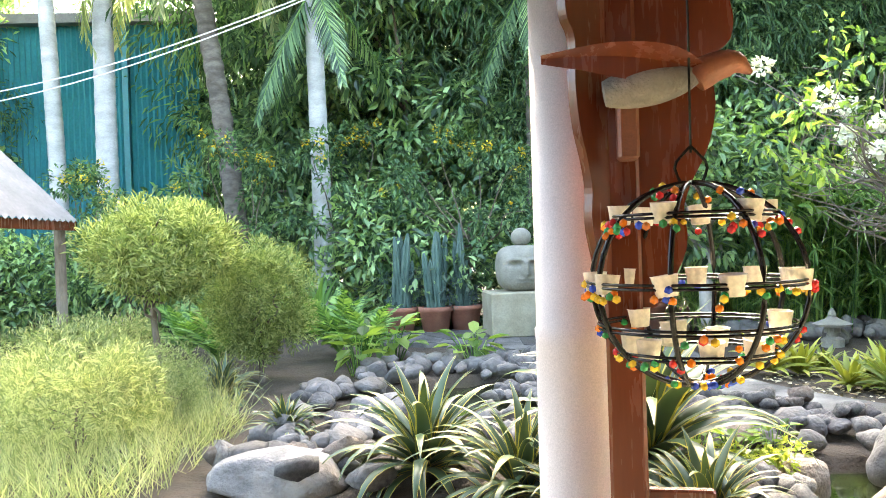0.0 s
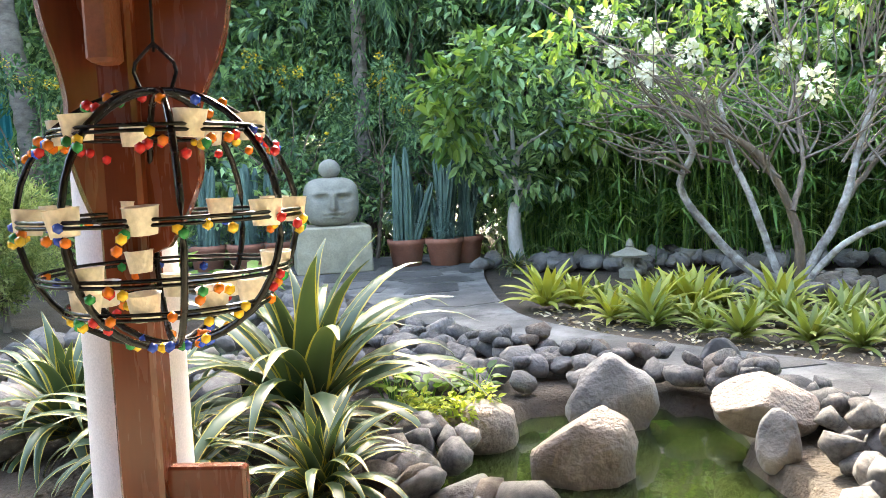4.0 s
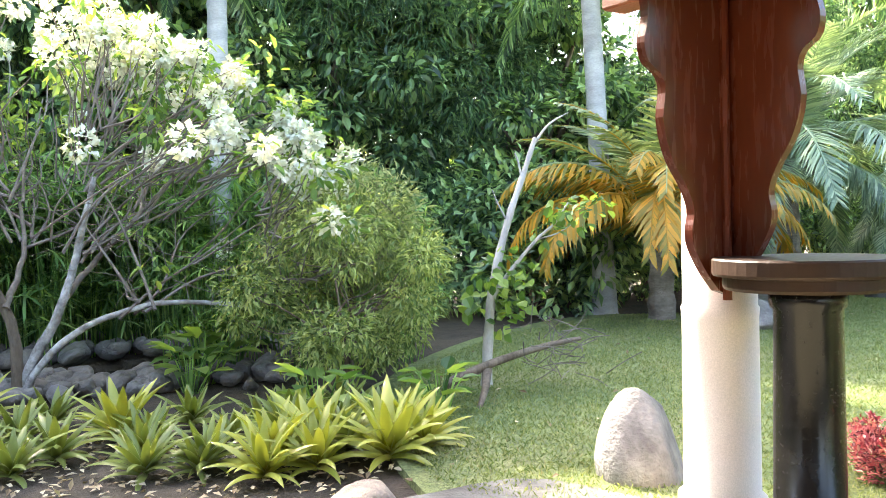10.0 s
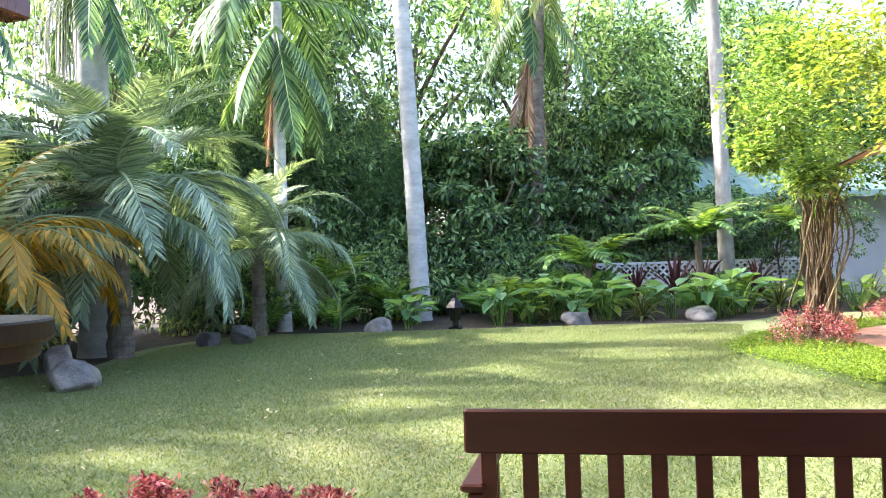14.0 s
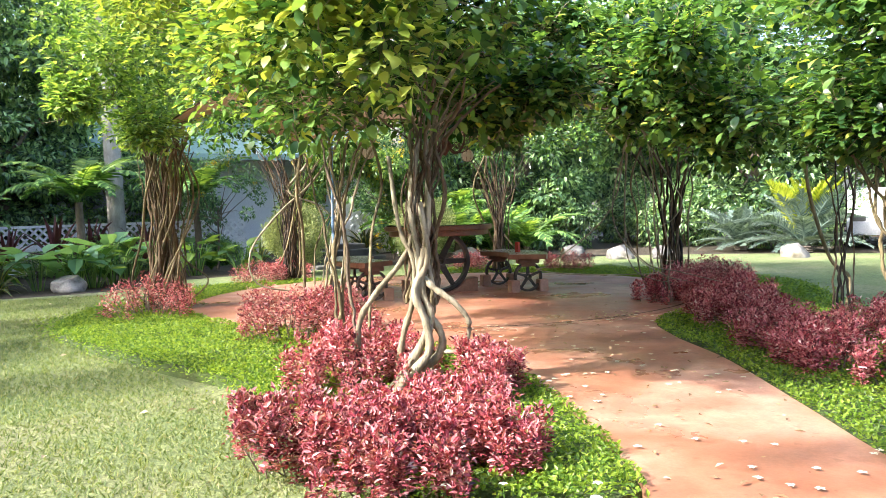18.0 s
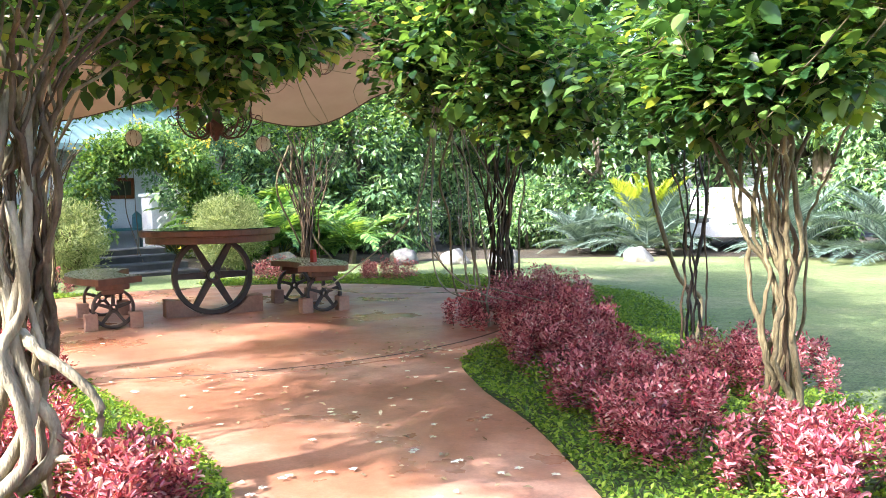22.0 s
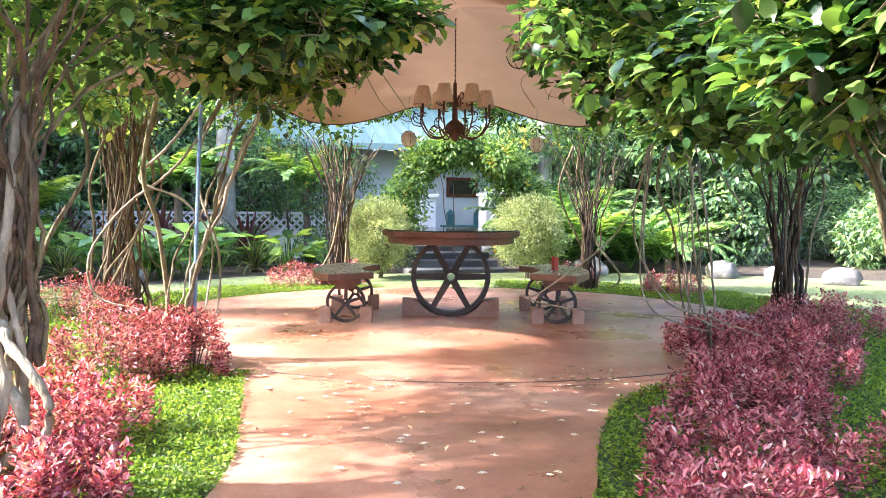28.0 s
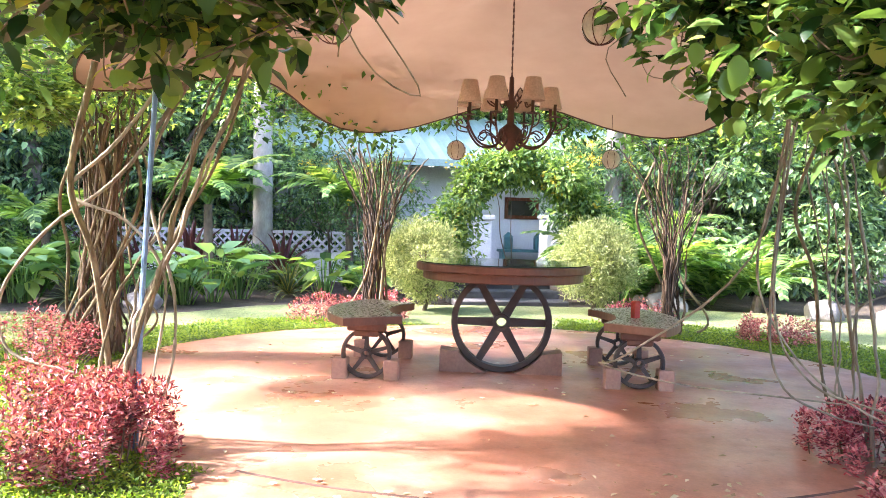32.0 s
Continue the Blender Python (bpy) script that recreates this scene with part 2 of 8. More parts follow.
M["teal"] = surface("teal", (0.05, 0.16, 0.17), (0.08, 0.22, 0.23), 5, 0.5)
M["red_paint"] = surface("red_paint", (0.42, 0.03, 0.02), (0.52, 0.05, 0.03), 5, 0.4)
M["blue_pole"] = surface("blue_pole", (0.13, 0.24, 0.42), (0.22, 0.34, 0.52), 5, 0.5, (0.5, 0.52, 0.52), 40, 0.2)
M["white_paint"] = surface("white_paint", (0.74, 0.75, 0.76), (0.82, 0.82, 0.82), 4, 0.3, (0.6, 0.6, 0.6), 40, 0.05)
M["wire"] = surface("wire", (0.5, 0.5, 0.48), (0.6, 0.6, 0.58), 3, 0.5)
M["candle_cup"] = surface("candle_cup", (0.76, 0.66, 0.53), (0.86, 0.79, 0.68), 8, 0.45)
M["ochre"] = surface("ochre", (0.17, 0.055, 0.027), (0.26, 0.09, 0.045), 5, 0.5)
for key, c in (("bead_red", (0.55, 0.02, 0.02)), ("bead_orange", (0.75, 0.18, 0.01)), ("bead_yellow", (0.75, 0.48, 0.03)), ("bead_blue", (0.02, 0.06, 0.42)), ("bead_green", (0.02, 0.25, 0.06))):
    M[key] = surface(key, c, tuple(min(1, v * 1.2) for v in c), 30, 0.2, bumps=0.02)
M["leaf_forest"] = leafy("leaf_forest", (0.016, 0.044, 0.022), (0.12, 0.23, 0.11), (0.37, 0.52, 0.25), None, 0.32, 0.36, spec=0.6)
M["leaf_bamboo"] = leafy("leaf_bamboo", (0.022, 0.058, 0.03), (0.066, 0.142, 0.072), (0.17, 0.285, 0.14), None, 0.5, 0.38)
M["leaf_arbor"] = leafy("leaf_arbor", (0.010, 0.034, 0.014), (0.048, 0.118, 0.034), (0.17, 0.29, 0.075), (0.40, 0.45, 0.09), 0.27, 0.32, glow=1.8)
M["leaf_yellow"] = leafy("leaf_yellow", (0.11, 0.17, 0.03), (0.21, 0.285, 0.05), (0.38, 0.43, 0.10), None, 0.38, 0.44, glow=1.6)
M["leaf_bright"] = leafy("leaf_bright", (0.04, 0.095, 0.025), (0.11, 0.20, 0.05), (0.27, 0.37, 0.10), None, 0.36, 0.42, glow=1.6)
M["leaf_red"] = leafy("leaf_red", (0.06, 0.016, 0.024), (0.38, 0.058, 0.092), (0.63, 0.26, 0.29), (0.70, 0.53, 0.51), 0.36, 0.25, glow=1.3)
M["leaf_pale"] = leafy("leaf_pale", (0.12, 0.17, 0.055), (0.25, 0.31, 0.12), (0.45, 0.49, 0.25), None, 0.5, 0.38)
M["leaf_fern"] = leafy("leaf_fern", (0.04, 0.11, 0.035), (0.12, 0.25, 0.075), (0.27, 0.42, 0.14), None, 0.45, 0.42)
M["leaf_taro"] = leafy("leaf_taro", (0.06, 0.14, 0.07), (0.13, 0.27, 0.13), (0.24, 0.40, 0.20), None, 0.42, 0.35)
M["leaf_wine"] = leafy("leaf_wine", (0.03, 0.012, 0.016), (0.085, 0.028, 0.036), (0.16, 0.06, 0.07), None, 0.4, 0.25)
M["leaf_date"] = leafy("leaf_date", (0.09, 0.15, 0.10), (0.22, 0.31, 0.21), (0.42, 0.51, 0.36), None, 0.38, 0.22)
M["leaf_gold"] = leafy("leaf_gold", (0.16, 0.17, 0.035), (0.40, 0.25, 0.035), (0.62, 0.33, 0.04), None, 0.45, 0.4)
M["leaf_moss"] = leafy("leaf_moss", (0.05, 0.115, 0.012), (0.14, 0.235, 0.024), (0.27, 0.37, 0.045), None, 0.45, 0.4)
M["leaf_grass"] = leafy("leaf_grass", (0.10, 0.15, 0.045), (0.18, 0.23, 0.085), (0.29, 0.315, 0.145), (0.38, 0.34, 0.21), 0.6, 0.3)
M["leaf_meadow"] = leafy("leaf_meadow", (0.14, 0.185, 0.09), (0.27, 0.32, 0.17), (0.45, 0.48, 0.30), None, 0.5, 0.38)
M["leaf_grey"] = leafy("leaf_grey", (0.085, 0.135, 0.045), (0.20, 0.27, 0.095), (0.38, 0.44, 0.19), None, 0.5, 0.38)
M["leaf_litter"] = leafy("leaf_litter", (0.16, 0.11, 0.06), (0.34, 0.27, 0.17), (0.55, 0.48, 0.34), None, 0.7, 0.1)
M["petal"] = leafy("petal", (0.70, 0.72, 0.64), (0.78, 0.79, 0.72), (0.82, 0.82, 0.70), None, 0.5, 0.18, glow=0.7)
M["petal_yellow"] = leafy("petal_yellow", (0.72, 0.50, 0.03), (0.80, 0.60, 0.05), (0.85, 0.68, 0.12), None, 0.5, 0.35, glow=0.8)
M["leaf_cycad"] = leafy("leaf_cycad", (0.06, 0.10, 0.085), (0.15, 0.215, 0.19), (0.29, 0.37, 0.33), None, 0.4, 0.2)
M["leaf_lime"] = leafy("leaf_lime", (0.17, 0.23, 0.02), (0.33, 0.39, 0.03), (0.47, 0.51, 0.06), None, 0.4, 0.4)
M["agave_green"] = leafy("agave_green", (0.03, 0.062, 0.034), (0.05, 0.09, 0.048), (0.085, 0.13, 0.07), None, 0.34, 0.08)
M["agave_edge"] = leafy("agave_edge", (0.38, 0.32, 0.05), (0.46, 0.39, 0.07), (0.54, 0.46, 0.11), None, 0.36, 0.10, glow=1.0)
M["brom_green"] = leafy("brom_green", (0.05, 0.085, 0.022), (0.14, 0.185, 0.045), (0.27, 0.31, 0.09), (0.36, 0.3, 0.12), 0.30, 0.25)
M["brom_gold"] = leafy("brom_gold", (0.12, 0.17, 0.025), (0.24, 0.28, 0.045), (0.42, 0.42, 0.09), (0.45, 0.3, 0.1), 0.32, 0.22)
M["leaf_sage"] = leafy("leaf_sage", (0.12, 0.16, 0.07), (0.24, 0.29, 0.145), (0.42, 0.46, 0.28), None, 0.5, 0.35)
M["cactus"] = surface("cactus", (0.04, 0.09, 0.072), (0.08, 0.145, 0.115), 5, 0.6, (0.13, 0.19, 0.13), 50, 0.4, 0.008)


def lawn_material():
    """Worn grass: bare straw patches, greener drifts and a coarse speckle of blades."""
    m, nt, b = nodes_of("lawn")
    drift = ramp(nt, noise_tex(nt, 0.55, 5, 0.65), [(0.32, (0.125, 0.175, 0.058)), (0.5, (0.185, 0.225, 0.085)), (0.68, (0.27, 0.265, 0.14))])
    speck = ramp(nt, noise_tex(nt, 42, 6, 0.75), [(0.36, (0.45, 0.5, 0.42)), (0.52, (1.0, 1.0, 1.0)), (0.68, (1.5, 1.45, 1.35))])
    tuft = ramp(nt, noise_tex(nt, 9, 4, 0.7), [(0.35, (0.78, 0.82, 0.75)), (0.65, (1.2, 1.17, 1.15))])
    col = mixc(nt, 1.0, mixc(nt, 0.85, drift, speck, "MULTIPLY"), tuft, "MULTIPLY")
    nt.links.new(col, b.inputs["Base Color"])
    b.inputs["Roughness"].default_value = 0.9
    bump(nt, b, noise_tex(nt, 42, 6, 0.75), 0.9, 0.03)
    return m


M["lawn"] = lawn_material()


def patio_material():
    """Red-stained concrete: faded bands, dark damp blotches, a worn polish in places."""
    m, nt, b = nodes_of("red_concrete")
    wide = noise_tex(nt, 0.7, 6, 0.62)
    col = ramp(nt, wide, [(0.3, (0.29, 0.112, 0.06)), (0.48, (0.40, 0.185, 0.112)), (0.6, (0.50, 0.285, 0.20)), (0.72, (0.38, 0.165, 0.10))])
    damp = ramp(nt, noise_tex(nt, 1.9, 7, 0.72), [(0.42, (0.62, 0.58, 0.56)), (0.56, (1, 1, 1))])
    col = mixc(nt, 0.6, col, damp, "MULTIPLY")
    grain = ramp(nt, noise_tex(nt, 55, 4, 0.7), [(0.32, (0.75, 0.74, 0.73)), (0.66, (1.16, 1.15, 1.13))])
    col = mixc(nt, 0.6, col, grain, "MULTIPLY")
    spots = ramp(nt, noise_tex(nt, 13, 3, 0.5), [(0.66, (1, 1, 1)), (0.72, (0.5, 0.42, 0.38))])
    col = mixc(nt, 0.6, col, spots, "MULTIPLY")
    nt.links.new(col, b.inputs["Base Color"])
    rr = nt.nodes.new("ShaderNodeMapRange")
    rr.inputs[1].default_value, rr.inputs[2].default_value = 0.35, 0.65
    rr.inputs[3].default_value, rr.inputs[4].default_value = 0.24, 0.55
    nt.links.new(noise_tex(nt, 1.1, 5, 0.6), rr.inputs[0])
    nt.links.new(rr.outputs[0], b.inputs["Roughness"])
    bump(nt, b, noise_tex(nt, 38, 4, 0.6), 0.18, 0.004)
    return m


M["patio"] = patio_material()


def water_material():
    m, nt, b = nodes_of("pond_water")
    nt.links.new(ramp(nt, noise_tex(nt, 2.5, 3), [(0.35, (0.012, 0.02, 0.005)), (0.7, (0.028, 0.04, 0.009))]), b.inputs["Base Color"])
    b.inputs["Roughness"].default_value = 0.04
    bump(nt, b, noise_tex(nt, 7, 2), 0.12, 0.01)
    return m


M["water"] = water_material()


def cloth_material():
    m, nt, b = nodes_of("canopy_cloth")
    col = ramp(nt, noise_tex(nt, 1.3, 5, 0.65), [(0.3, (0.34, 0.235, 0.155)), (0.7, (0.41, 0.295, 0.20))])
    nt.links.new(col, b.inputs["Base Color"])
    b.inputs["Roughness"].default_value = 0.9
    bump(nt, b, noise_tex(nt, 160, 2), 0.15, 0.002)
    tr = nt.nodes.new("ShaderNodeBsdfTranslucent")
    nt.links.new(col, tr.inputs[0])
    mx = nt.nodes.new("ShaderNodeMixShader")
    mx.inputs[0].default_value = 0.09
    nt.links.new(b.outputs[0], mx.inputs[1])
    nt.links.new(tr.outputs[0], mx.inputs[2])
    nt.links.new(mx.outputs[0], nt.nodes["Material Output"].inputs[0])
    return m


M["cloth"] = cloth_material()


def glass_material():
    m, nt, b = nodes_of("table_glass")
    b.inputs["Base Color"].default_value = (0.03, 0.06, 0.05, 1)
    b.inputs["Roughness"].default_value = 0.06
    b.inputs["Specular IOR Level"].default_value = 0.9
    return m


M["glass"] = glass_material()

# ---- mesh tools ----
class Geo:
    """Gathers vertices and faces, and turns them into one mesh."""

    def __init__(self):
        self.v, self.f, self.n, self.slots = [], [], 0, []

    def add(self, v, f, slot=0):
        v, f = np.asarray(v, float).reshape(-1, 3), np.asarray(f, int)
        self.v.append(v)
        self.f.append(f + self.n)
        self.slots.append(np.full(len(f), slot))
        self.n += len(v)
        return self

    def mesh(self, name, smooth=False):
        me = bpy.data.meshes.new(name)
        v = np.concatenate(self.v)
        totals = np.concatenate([np.full(len(f), f.shape[1]) for f in self.f])
        loops = np.concatenate([f.ravel() for f in self.f])
        me.vertices.add(len(v))
        me.vertices.foreach_set("co", v.astype(np.float32).ravel())
        me.loops.add(len(loops))
        me.loops.foreach_set("vertex_index", loops.astype(np.int32))
        me.polygons.add(len(totals))
        starts = np.concatenate([[0], np.cumsum(totals)[:-1]])
        me.polygons.foreach_set("loop_start", starts.astype(np.int32))
        me.polygons.foreach_set("loop_total", totals.astype(np.int32))
        me.polygons.foreach_set("material_index", np.concatenate(self.slots).astype(np.int32))
        me.polygons.foreach_set("use_smooth", np.full(len(totals), smooth))
        me.update(calc_edges=True)
        return me


def unit(v):
    v = np.asarray(v, float)
    return v / np.maximum(np.linalg.norm(v, axis=-1, keepdims=True), 1e-9)


LEAF2 = (np.array([(0, 0, 0), (0.45, 0.5, 0.10), (1, 0, -0.06), (0.45, -0.5, 0.10)]), np.array([(0, 1, 2), (0, 2, 3)]))
LEAF4 = (np.array([(0, 0, 0), (0.25, 0.42, 0.08), (0.62, 0.44, 0.05), (1, 0, -0.14), (0.62, -0.44, 0.05), (0.25, -0.42, 0.08)]), np.array([(0, 1, 2, 3), (0, 3, 4, 5)]))
LEAF8 = (np.array([(0, 0, 0), (0.34, 0, 0.05), (0.70, 0, 0.03), (1, 0, -0.10), (0.14, 0.30, 0.07), (0.42, 0.5, 0.10), (0.74, 0.36, 0.04), (0.14, -0.30, 0.07), (0.42, -0.5, 0.10), (0.74, -0.36, 0.04)]),
         np.array([(0, 5, 4), (0, 1, 5), (1, 6, 5), (1, 2, 6), (2, 3, 6), (0, 7, 8), (0, 8, 1), (1, 8, 9), (1, 9, 2), (2, 9, 3)]))
BLADE = (np.array([(0, 0.3, 0), (0, -0.3, 0), (0.5, 0.5, 0.0), (0.5, -0.5, 0.0), (1, 0, -0.12)]), np.array([(0, 1, 3), (0, 3, 2), (2, 3, 4)]))


def leaves(geo, p, d, up, length, width, shape=LEAF2, slot=0):
    """Many leaves: each at p, pointing along d, with its face towards up."""
    p, d = np.asarray(p, float), unit(d)
    s = unit(np.cross(d, unit(up)))
    n = np.cross(s, d)
    t, f = shape
    length, width = np.broadcast_to(length, (len(p),))[:, None, None], np.broadcast_to(width, (len(p),))[:, None, None]
    v = p[:, None] + d[:, None] * t[None, :, 0:1] * length + s[:, None] * t[None, :, 1:2] * width + n[:, None] * t[None, :, 2:3] * length
    faces = f[None] + (np.arange(len(p)) * len(t))[:, None, None]
    geo.add(v.reshape(-1, 3), faces.reshape(-1, f.shape[1]), slot)


def tube(geo, pts, radii, sides=6, slot=0):
    """A round bar along pts with a radius at each of them."""
    pts = np.asarray(pts, float)
    k = len(pts)
    radii = np.broadcast_to(radii, (k,))
    tan = unit(np.gradient(pts, axis=0))
    ref = np.where(np.abs(tan[:, 2:3]) > 0.9, np.array([[1.0, 0, 0]]), np.array([[0, 0, 1.0]]))
    a = unit(np.cross(tan, ref[0] if abs(tan[:, 2].mean()) < 0.9 else np.array([1.0, 0.1, 0])))
    b = np.cross(tan, a)
    th = np.arange(sides) * 2 * np.pi / sides
    v = pts[:, None] + radii[:, None, None] * (np.cos(th)[None, :, None] * a[:, None] + np.sin(th)[None, :, None] * b[:, None])
    i, j = np.meshgrid(np.arange(k - 1), np.arange(sides), indexing="ij")
    j2 = (j + 1) % sides
    f = np.stack([i * sides + j, i * sides + j2, (i + 1) * sides + j2, (i + 1) * sides + j], -1).reshape(-1, 4)
    geo.add(v.reshape(-1, 3), f, slot)
    cap = np.arange(sides)[None]
    geo.add(v[-1], cap, slot)
    geo.add(v[0], cap[:, ::-1], slot)


def curve_pts(ctrl, n):
    """A smooth line through the control points."""
    c = np.asarray(ctrl, float)
    k = len(c)
    c = np.vstack([2 * c[0] - c[1], c, 2 * c[-1] - c[-2]])
    out = []
    for u in np.linspace(0, k - 1 - 1e-6, n):
        i = int(u)
        t = u - i
        p0, p1, p2, p3 = c[i:i + 4]
        out.append(0.5 * ((2 * p1) + (p2 - p0) * t + (2 * p0 - 5 * p1 + 4 * p2 - p3) * t * t + (3 * p1 - p0 - 3 * p2 + p3) * t ** 3))
    return np.array(out)


def box(geo, c, size, turn=0.0, slot=0, bevel=0.0):
    """A block with its centre at c, chamfered edges, turned about z."""
    x, y, z = np.array(size) / 2
    if bevel:
        b = bevel
        ring = [(x - b, y), (-x + b, y), (-x, y - b), (-x, -y + b), (-x + b, -y), (x - b, -y), (x, -y + b), (x, y - b)]
        inner = [(u * (1 - b / x), w * (1 - b / y)) for u, w in ring]
        rows = [(inner, -z), (ring, -z + b), (ring, z - b), (inner, z)]
        v = np.array([(u, w, h) for r, h in rows for u, w in r])
        f = [(i * 8 + j, i * 8 + (j + 1) % 8, (i + 1) * 8 + (j + 1) % 8, (i + 1) * 8 + j) for i in range(3) for j in range(8)]
        caps = np.array([tuple(range(24, 32))]), np.array([tuple(range(7, -1, -1))])
    else:
        v = np.array([(i, j, k) for k in (-z, z) for i, j in ((x, y), (-x, y), (-x, -y), (x, -y))])
        f = [(0, 1, 5, 4), (1, 2, 6, 5), (2, 3, 7, 6), (3, 0, 4, 7)]
        caps = np.array([(4, 5, 6, 7)]), np.array([(3, 2, 1, 0)])
    ca, sa = math.cos(turn), math.sin(turn)
    v = np.stack([v[:, 0] * ca - v[:, 1] * sa, v[:, 0] * sa + v[:, 1] * ca, v[:, 2]], 1) + np.array(c)
    n0 = geo.n
    geo.add(v, np.array(f), slot)
    for cp in caps:
        geo.f.append(cp + n0)
        geo.slots.append(np.full(len(cp), slot))


def lathe(geo, profile, centre=(0, 0, 0), sides=24, slot=0):
    """Turns a profile of (radius, height) round the upright axis."""
    pr = np.array(profile, float)
    th = np.arange(sides) * 2 * np.pi / sides
    v = np.stack([pr[:, 0, None] * np.cos(th), pr[:, 0, None] * np.sin(th), np.repeat(pr[:, 1, None], sides, 1)], -1) + np.array(centre)
    k = len(pr)
    i, j = np.meshgrid(np.arange(k - 1), np.arange(sides), indexing="ij")
    j2 = (j + 1) % sides
    geo.add(v.reshape(-1, 3), np.stack([i * sides + j, i * sides + j2, (i + 1) * sides + j2, (i + 1) * sides + j], -1).reshape(-1, 4), slot)


def prism(geo, outline, z0, z1, slot=0):
    """An outline on plan, raised from z0 to z1."""
    o = np.array(outline, float)
    n = len(o)
    v = np.vstack([np.c_[o, np.full(n, z0)], np.c_[o, np.full(n, z1)]])
    j = np.arange(n)
    j2 = (j + 1) % n
    n0 = geo.n
    geo.add(v, np.stack([j, j2, j2 + n, j + n], 1), slot)
    geo.f += [np.array([np.arange(n, 2 * n)]) + n0, np.array([np.arange(n)[::-1]]) + n0]
    geo.slots += [np.array([slot]), np.array([slot])]


def obj(name, geo, material, parent=None, label="", smooth=False):
    me = geo.mesh(name, smooth) if isinstance(geo, Geo) else geo
    if not len(me.materials):
        for m in (material if isinstance(material, (list, tuple)) else [material]):
            me.materials.append(M[m])
    ob = new(name, me)
    if parent is not None:
        ob.parent = parent
    if label:
        ob["label"] = label
    return ob


def part(name, geo, material, parent, label="", smooth=False):
    return obj(name, geo, material, parent, label, smooth)


def thing(name, label, category, place=(0, 0, 0), turn=0.0, group="", scale=1.0):
    e = new(name)
    e.matrix_basis = Matrix.LocRotScale(place, Euler((0, 0, turn)), (scale, scale, scale))
    return tagged(e, label, category, group)


def at(x, y, z=0.0, turn=0.0, s=1.0, tilt=0.0):
    return Matrix.LocRotScale((x, y, z), Euler((tilt, 0, turn)), (s, s, s))


def structure(name, geo, material, label="", category="", smooth=False):
    return tagged(obj(name, geo, material, None, "", smooth), label, category, "", "structure")


def inside(poly, p):
    """Which of the points p lie inside the outline."""
    poly = np.array(poly)
    x, y = p[:, 0], p[:, 1]
    r = np.zeros(len(p), bool)
    a = poly[-1]
    for b in poly:
        hit = (a[1] > y) != (b[1] > y)
        with np.errstate(divide="ignore", invalid="ignore"):
            r ^= hit & (x < (b[0] - a[0]) * (y - a[1]) / (b[1] - a[1]) + a[0])
        a = b
    return r


def scatter(poly, n, rng):
    poly = np.array(poly)
    lo, hi = poly.min(0), poly.max(0)
    out = np.zeros((0, 2))
    while len(out) < n:
        p = rng.uniform(lo, hi, (n * 2, 2))
        out = np.vstack([out, p[inside(poly, p)]])
    return out[:n]


def smooth_outline(ctrl, n=8):
    c = np.array(ctrl, float)
    k = len(c)
    out = []
    for i in range(k):
        p0, p1, p2, p3 = c[i - 1], c[i], c[(i + 1) % k], c[(i + 2) % k]
        for t in np.arange(n) / n:
            out.append(0.5 * ((2 * p1) + (p2 - p0) * t + (2 * p0 - 5 * p1 + 4 * p2 - p3) * t * t + (3 * p1 - p0 - 3 * p2 + p3) * t ** 3))
    return np.array(out)


def sheet(name, outline, z, material, label, category, thick=0.06):
    g = Geo()
    prism(g, outline, z - thick, z)
    return structure(name, g, material, label, category)


def randn(rng, n):
    return unit(rng.normal(size=(n, 3)))

# ---- ground ----
R = np.random.default_rng
POND = smooth_outline([(1.55, 3.0), (1.5, 3.9), (1.85, 4.6), (2.55, 5.0), (3.05, 4.55), (2.95, 3.9), (2.75, 3.1), (2.2, 2.6)], 6)
POOL = smooth_outline([(-0.7, 6.6), (-0.4, 7.9), (0.4, 8.4), (1.1, 7.6), (0.9, 6.6), (0.1, 6.1)], 6)
STREAM = smooth_outline([(4.6, 8.9), (5.6, 9.6), (7.2, 9.0), (8.0, 8.2), (7.4, 7.7), (6.2, 8.4), (5.2, 8.4)], 6)


def ground_sheet():
    """One sheet of earth that falls into the ponds and reaches the horizon."""
    fine = np.arange(-16, 36.01, 0.2)
    xs = np.concatenate([[-900, -200, -60, -30], fine, [50, 90, 250, 900]])
    fy = np.arange(-26, 26.01, 0.2)
    ys = np.concatenate([[-900, -200, -60, -36], fy, [36, 60, 200, 900]])
    gx, gy = np.meshgrid(xs, ys, indexing="ij")
    p = np.stack([gx.ravel(), gy.ravel()], 1)
    z = -0.03 + 0.02 * np.sin(p[:, 0] * 1.7) * np.cos(p[:, 1] * 1.3)
    for w in (POND, POOL, STREAM):
        z[inside(w, p)] = -0.45
    g = Geo()
    n = len(ys)
    i, j = np.meshgrid(np.arange(len(xs) - 1), np.arange(n - 1), indexing="ij")
    f = np.stack([i * n + j, (i + 1) * n + j, (i + 1) * n + j + 1, i * n + j + 1], -1).reshape(-1, 4)
    g.add(np.c_[p, z], f)
    return structure("ground", g, "soil", "dark garden soil with leaf litter", "ground", True)


ground_sheet()
for nm, w in (("water", POND), ("water", POOL), ("water", STREAM)):
    g = Geo()
    grow = w.mean(0) + (w - w.mean(0)) * 1.12
    prism(g, grow, -0.42, -0.13)
    structure(nm, g, "water", "still murky green pond water", "water")

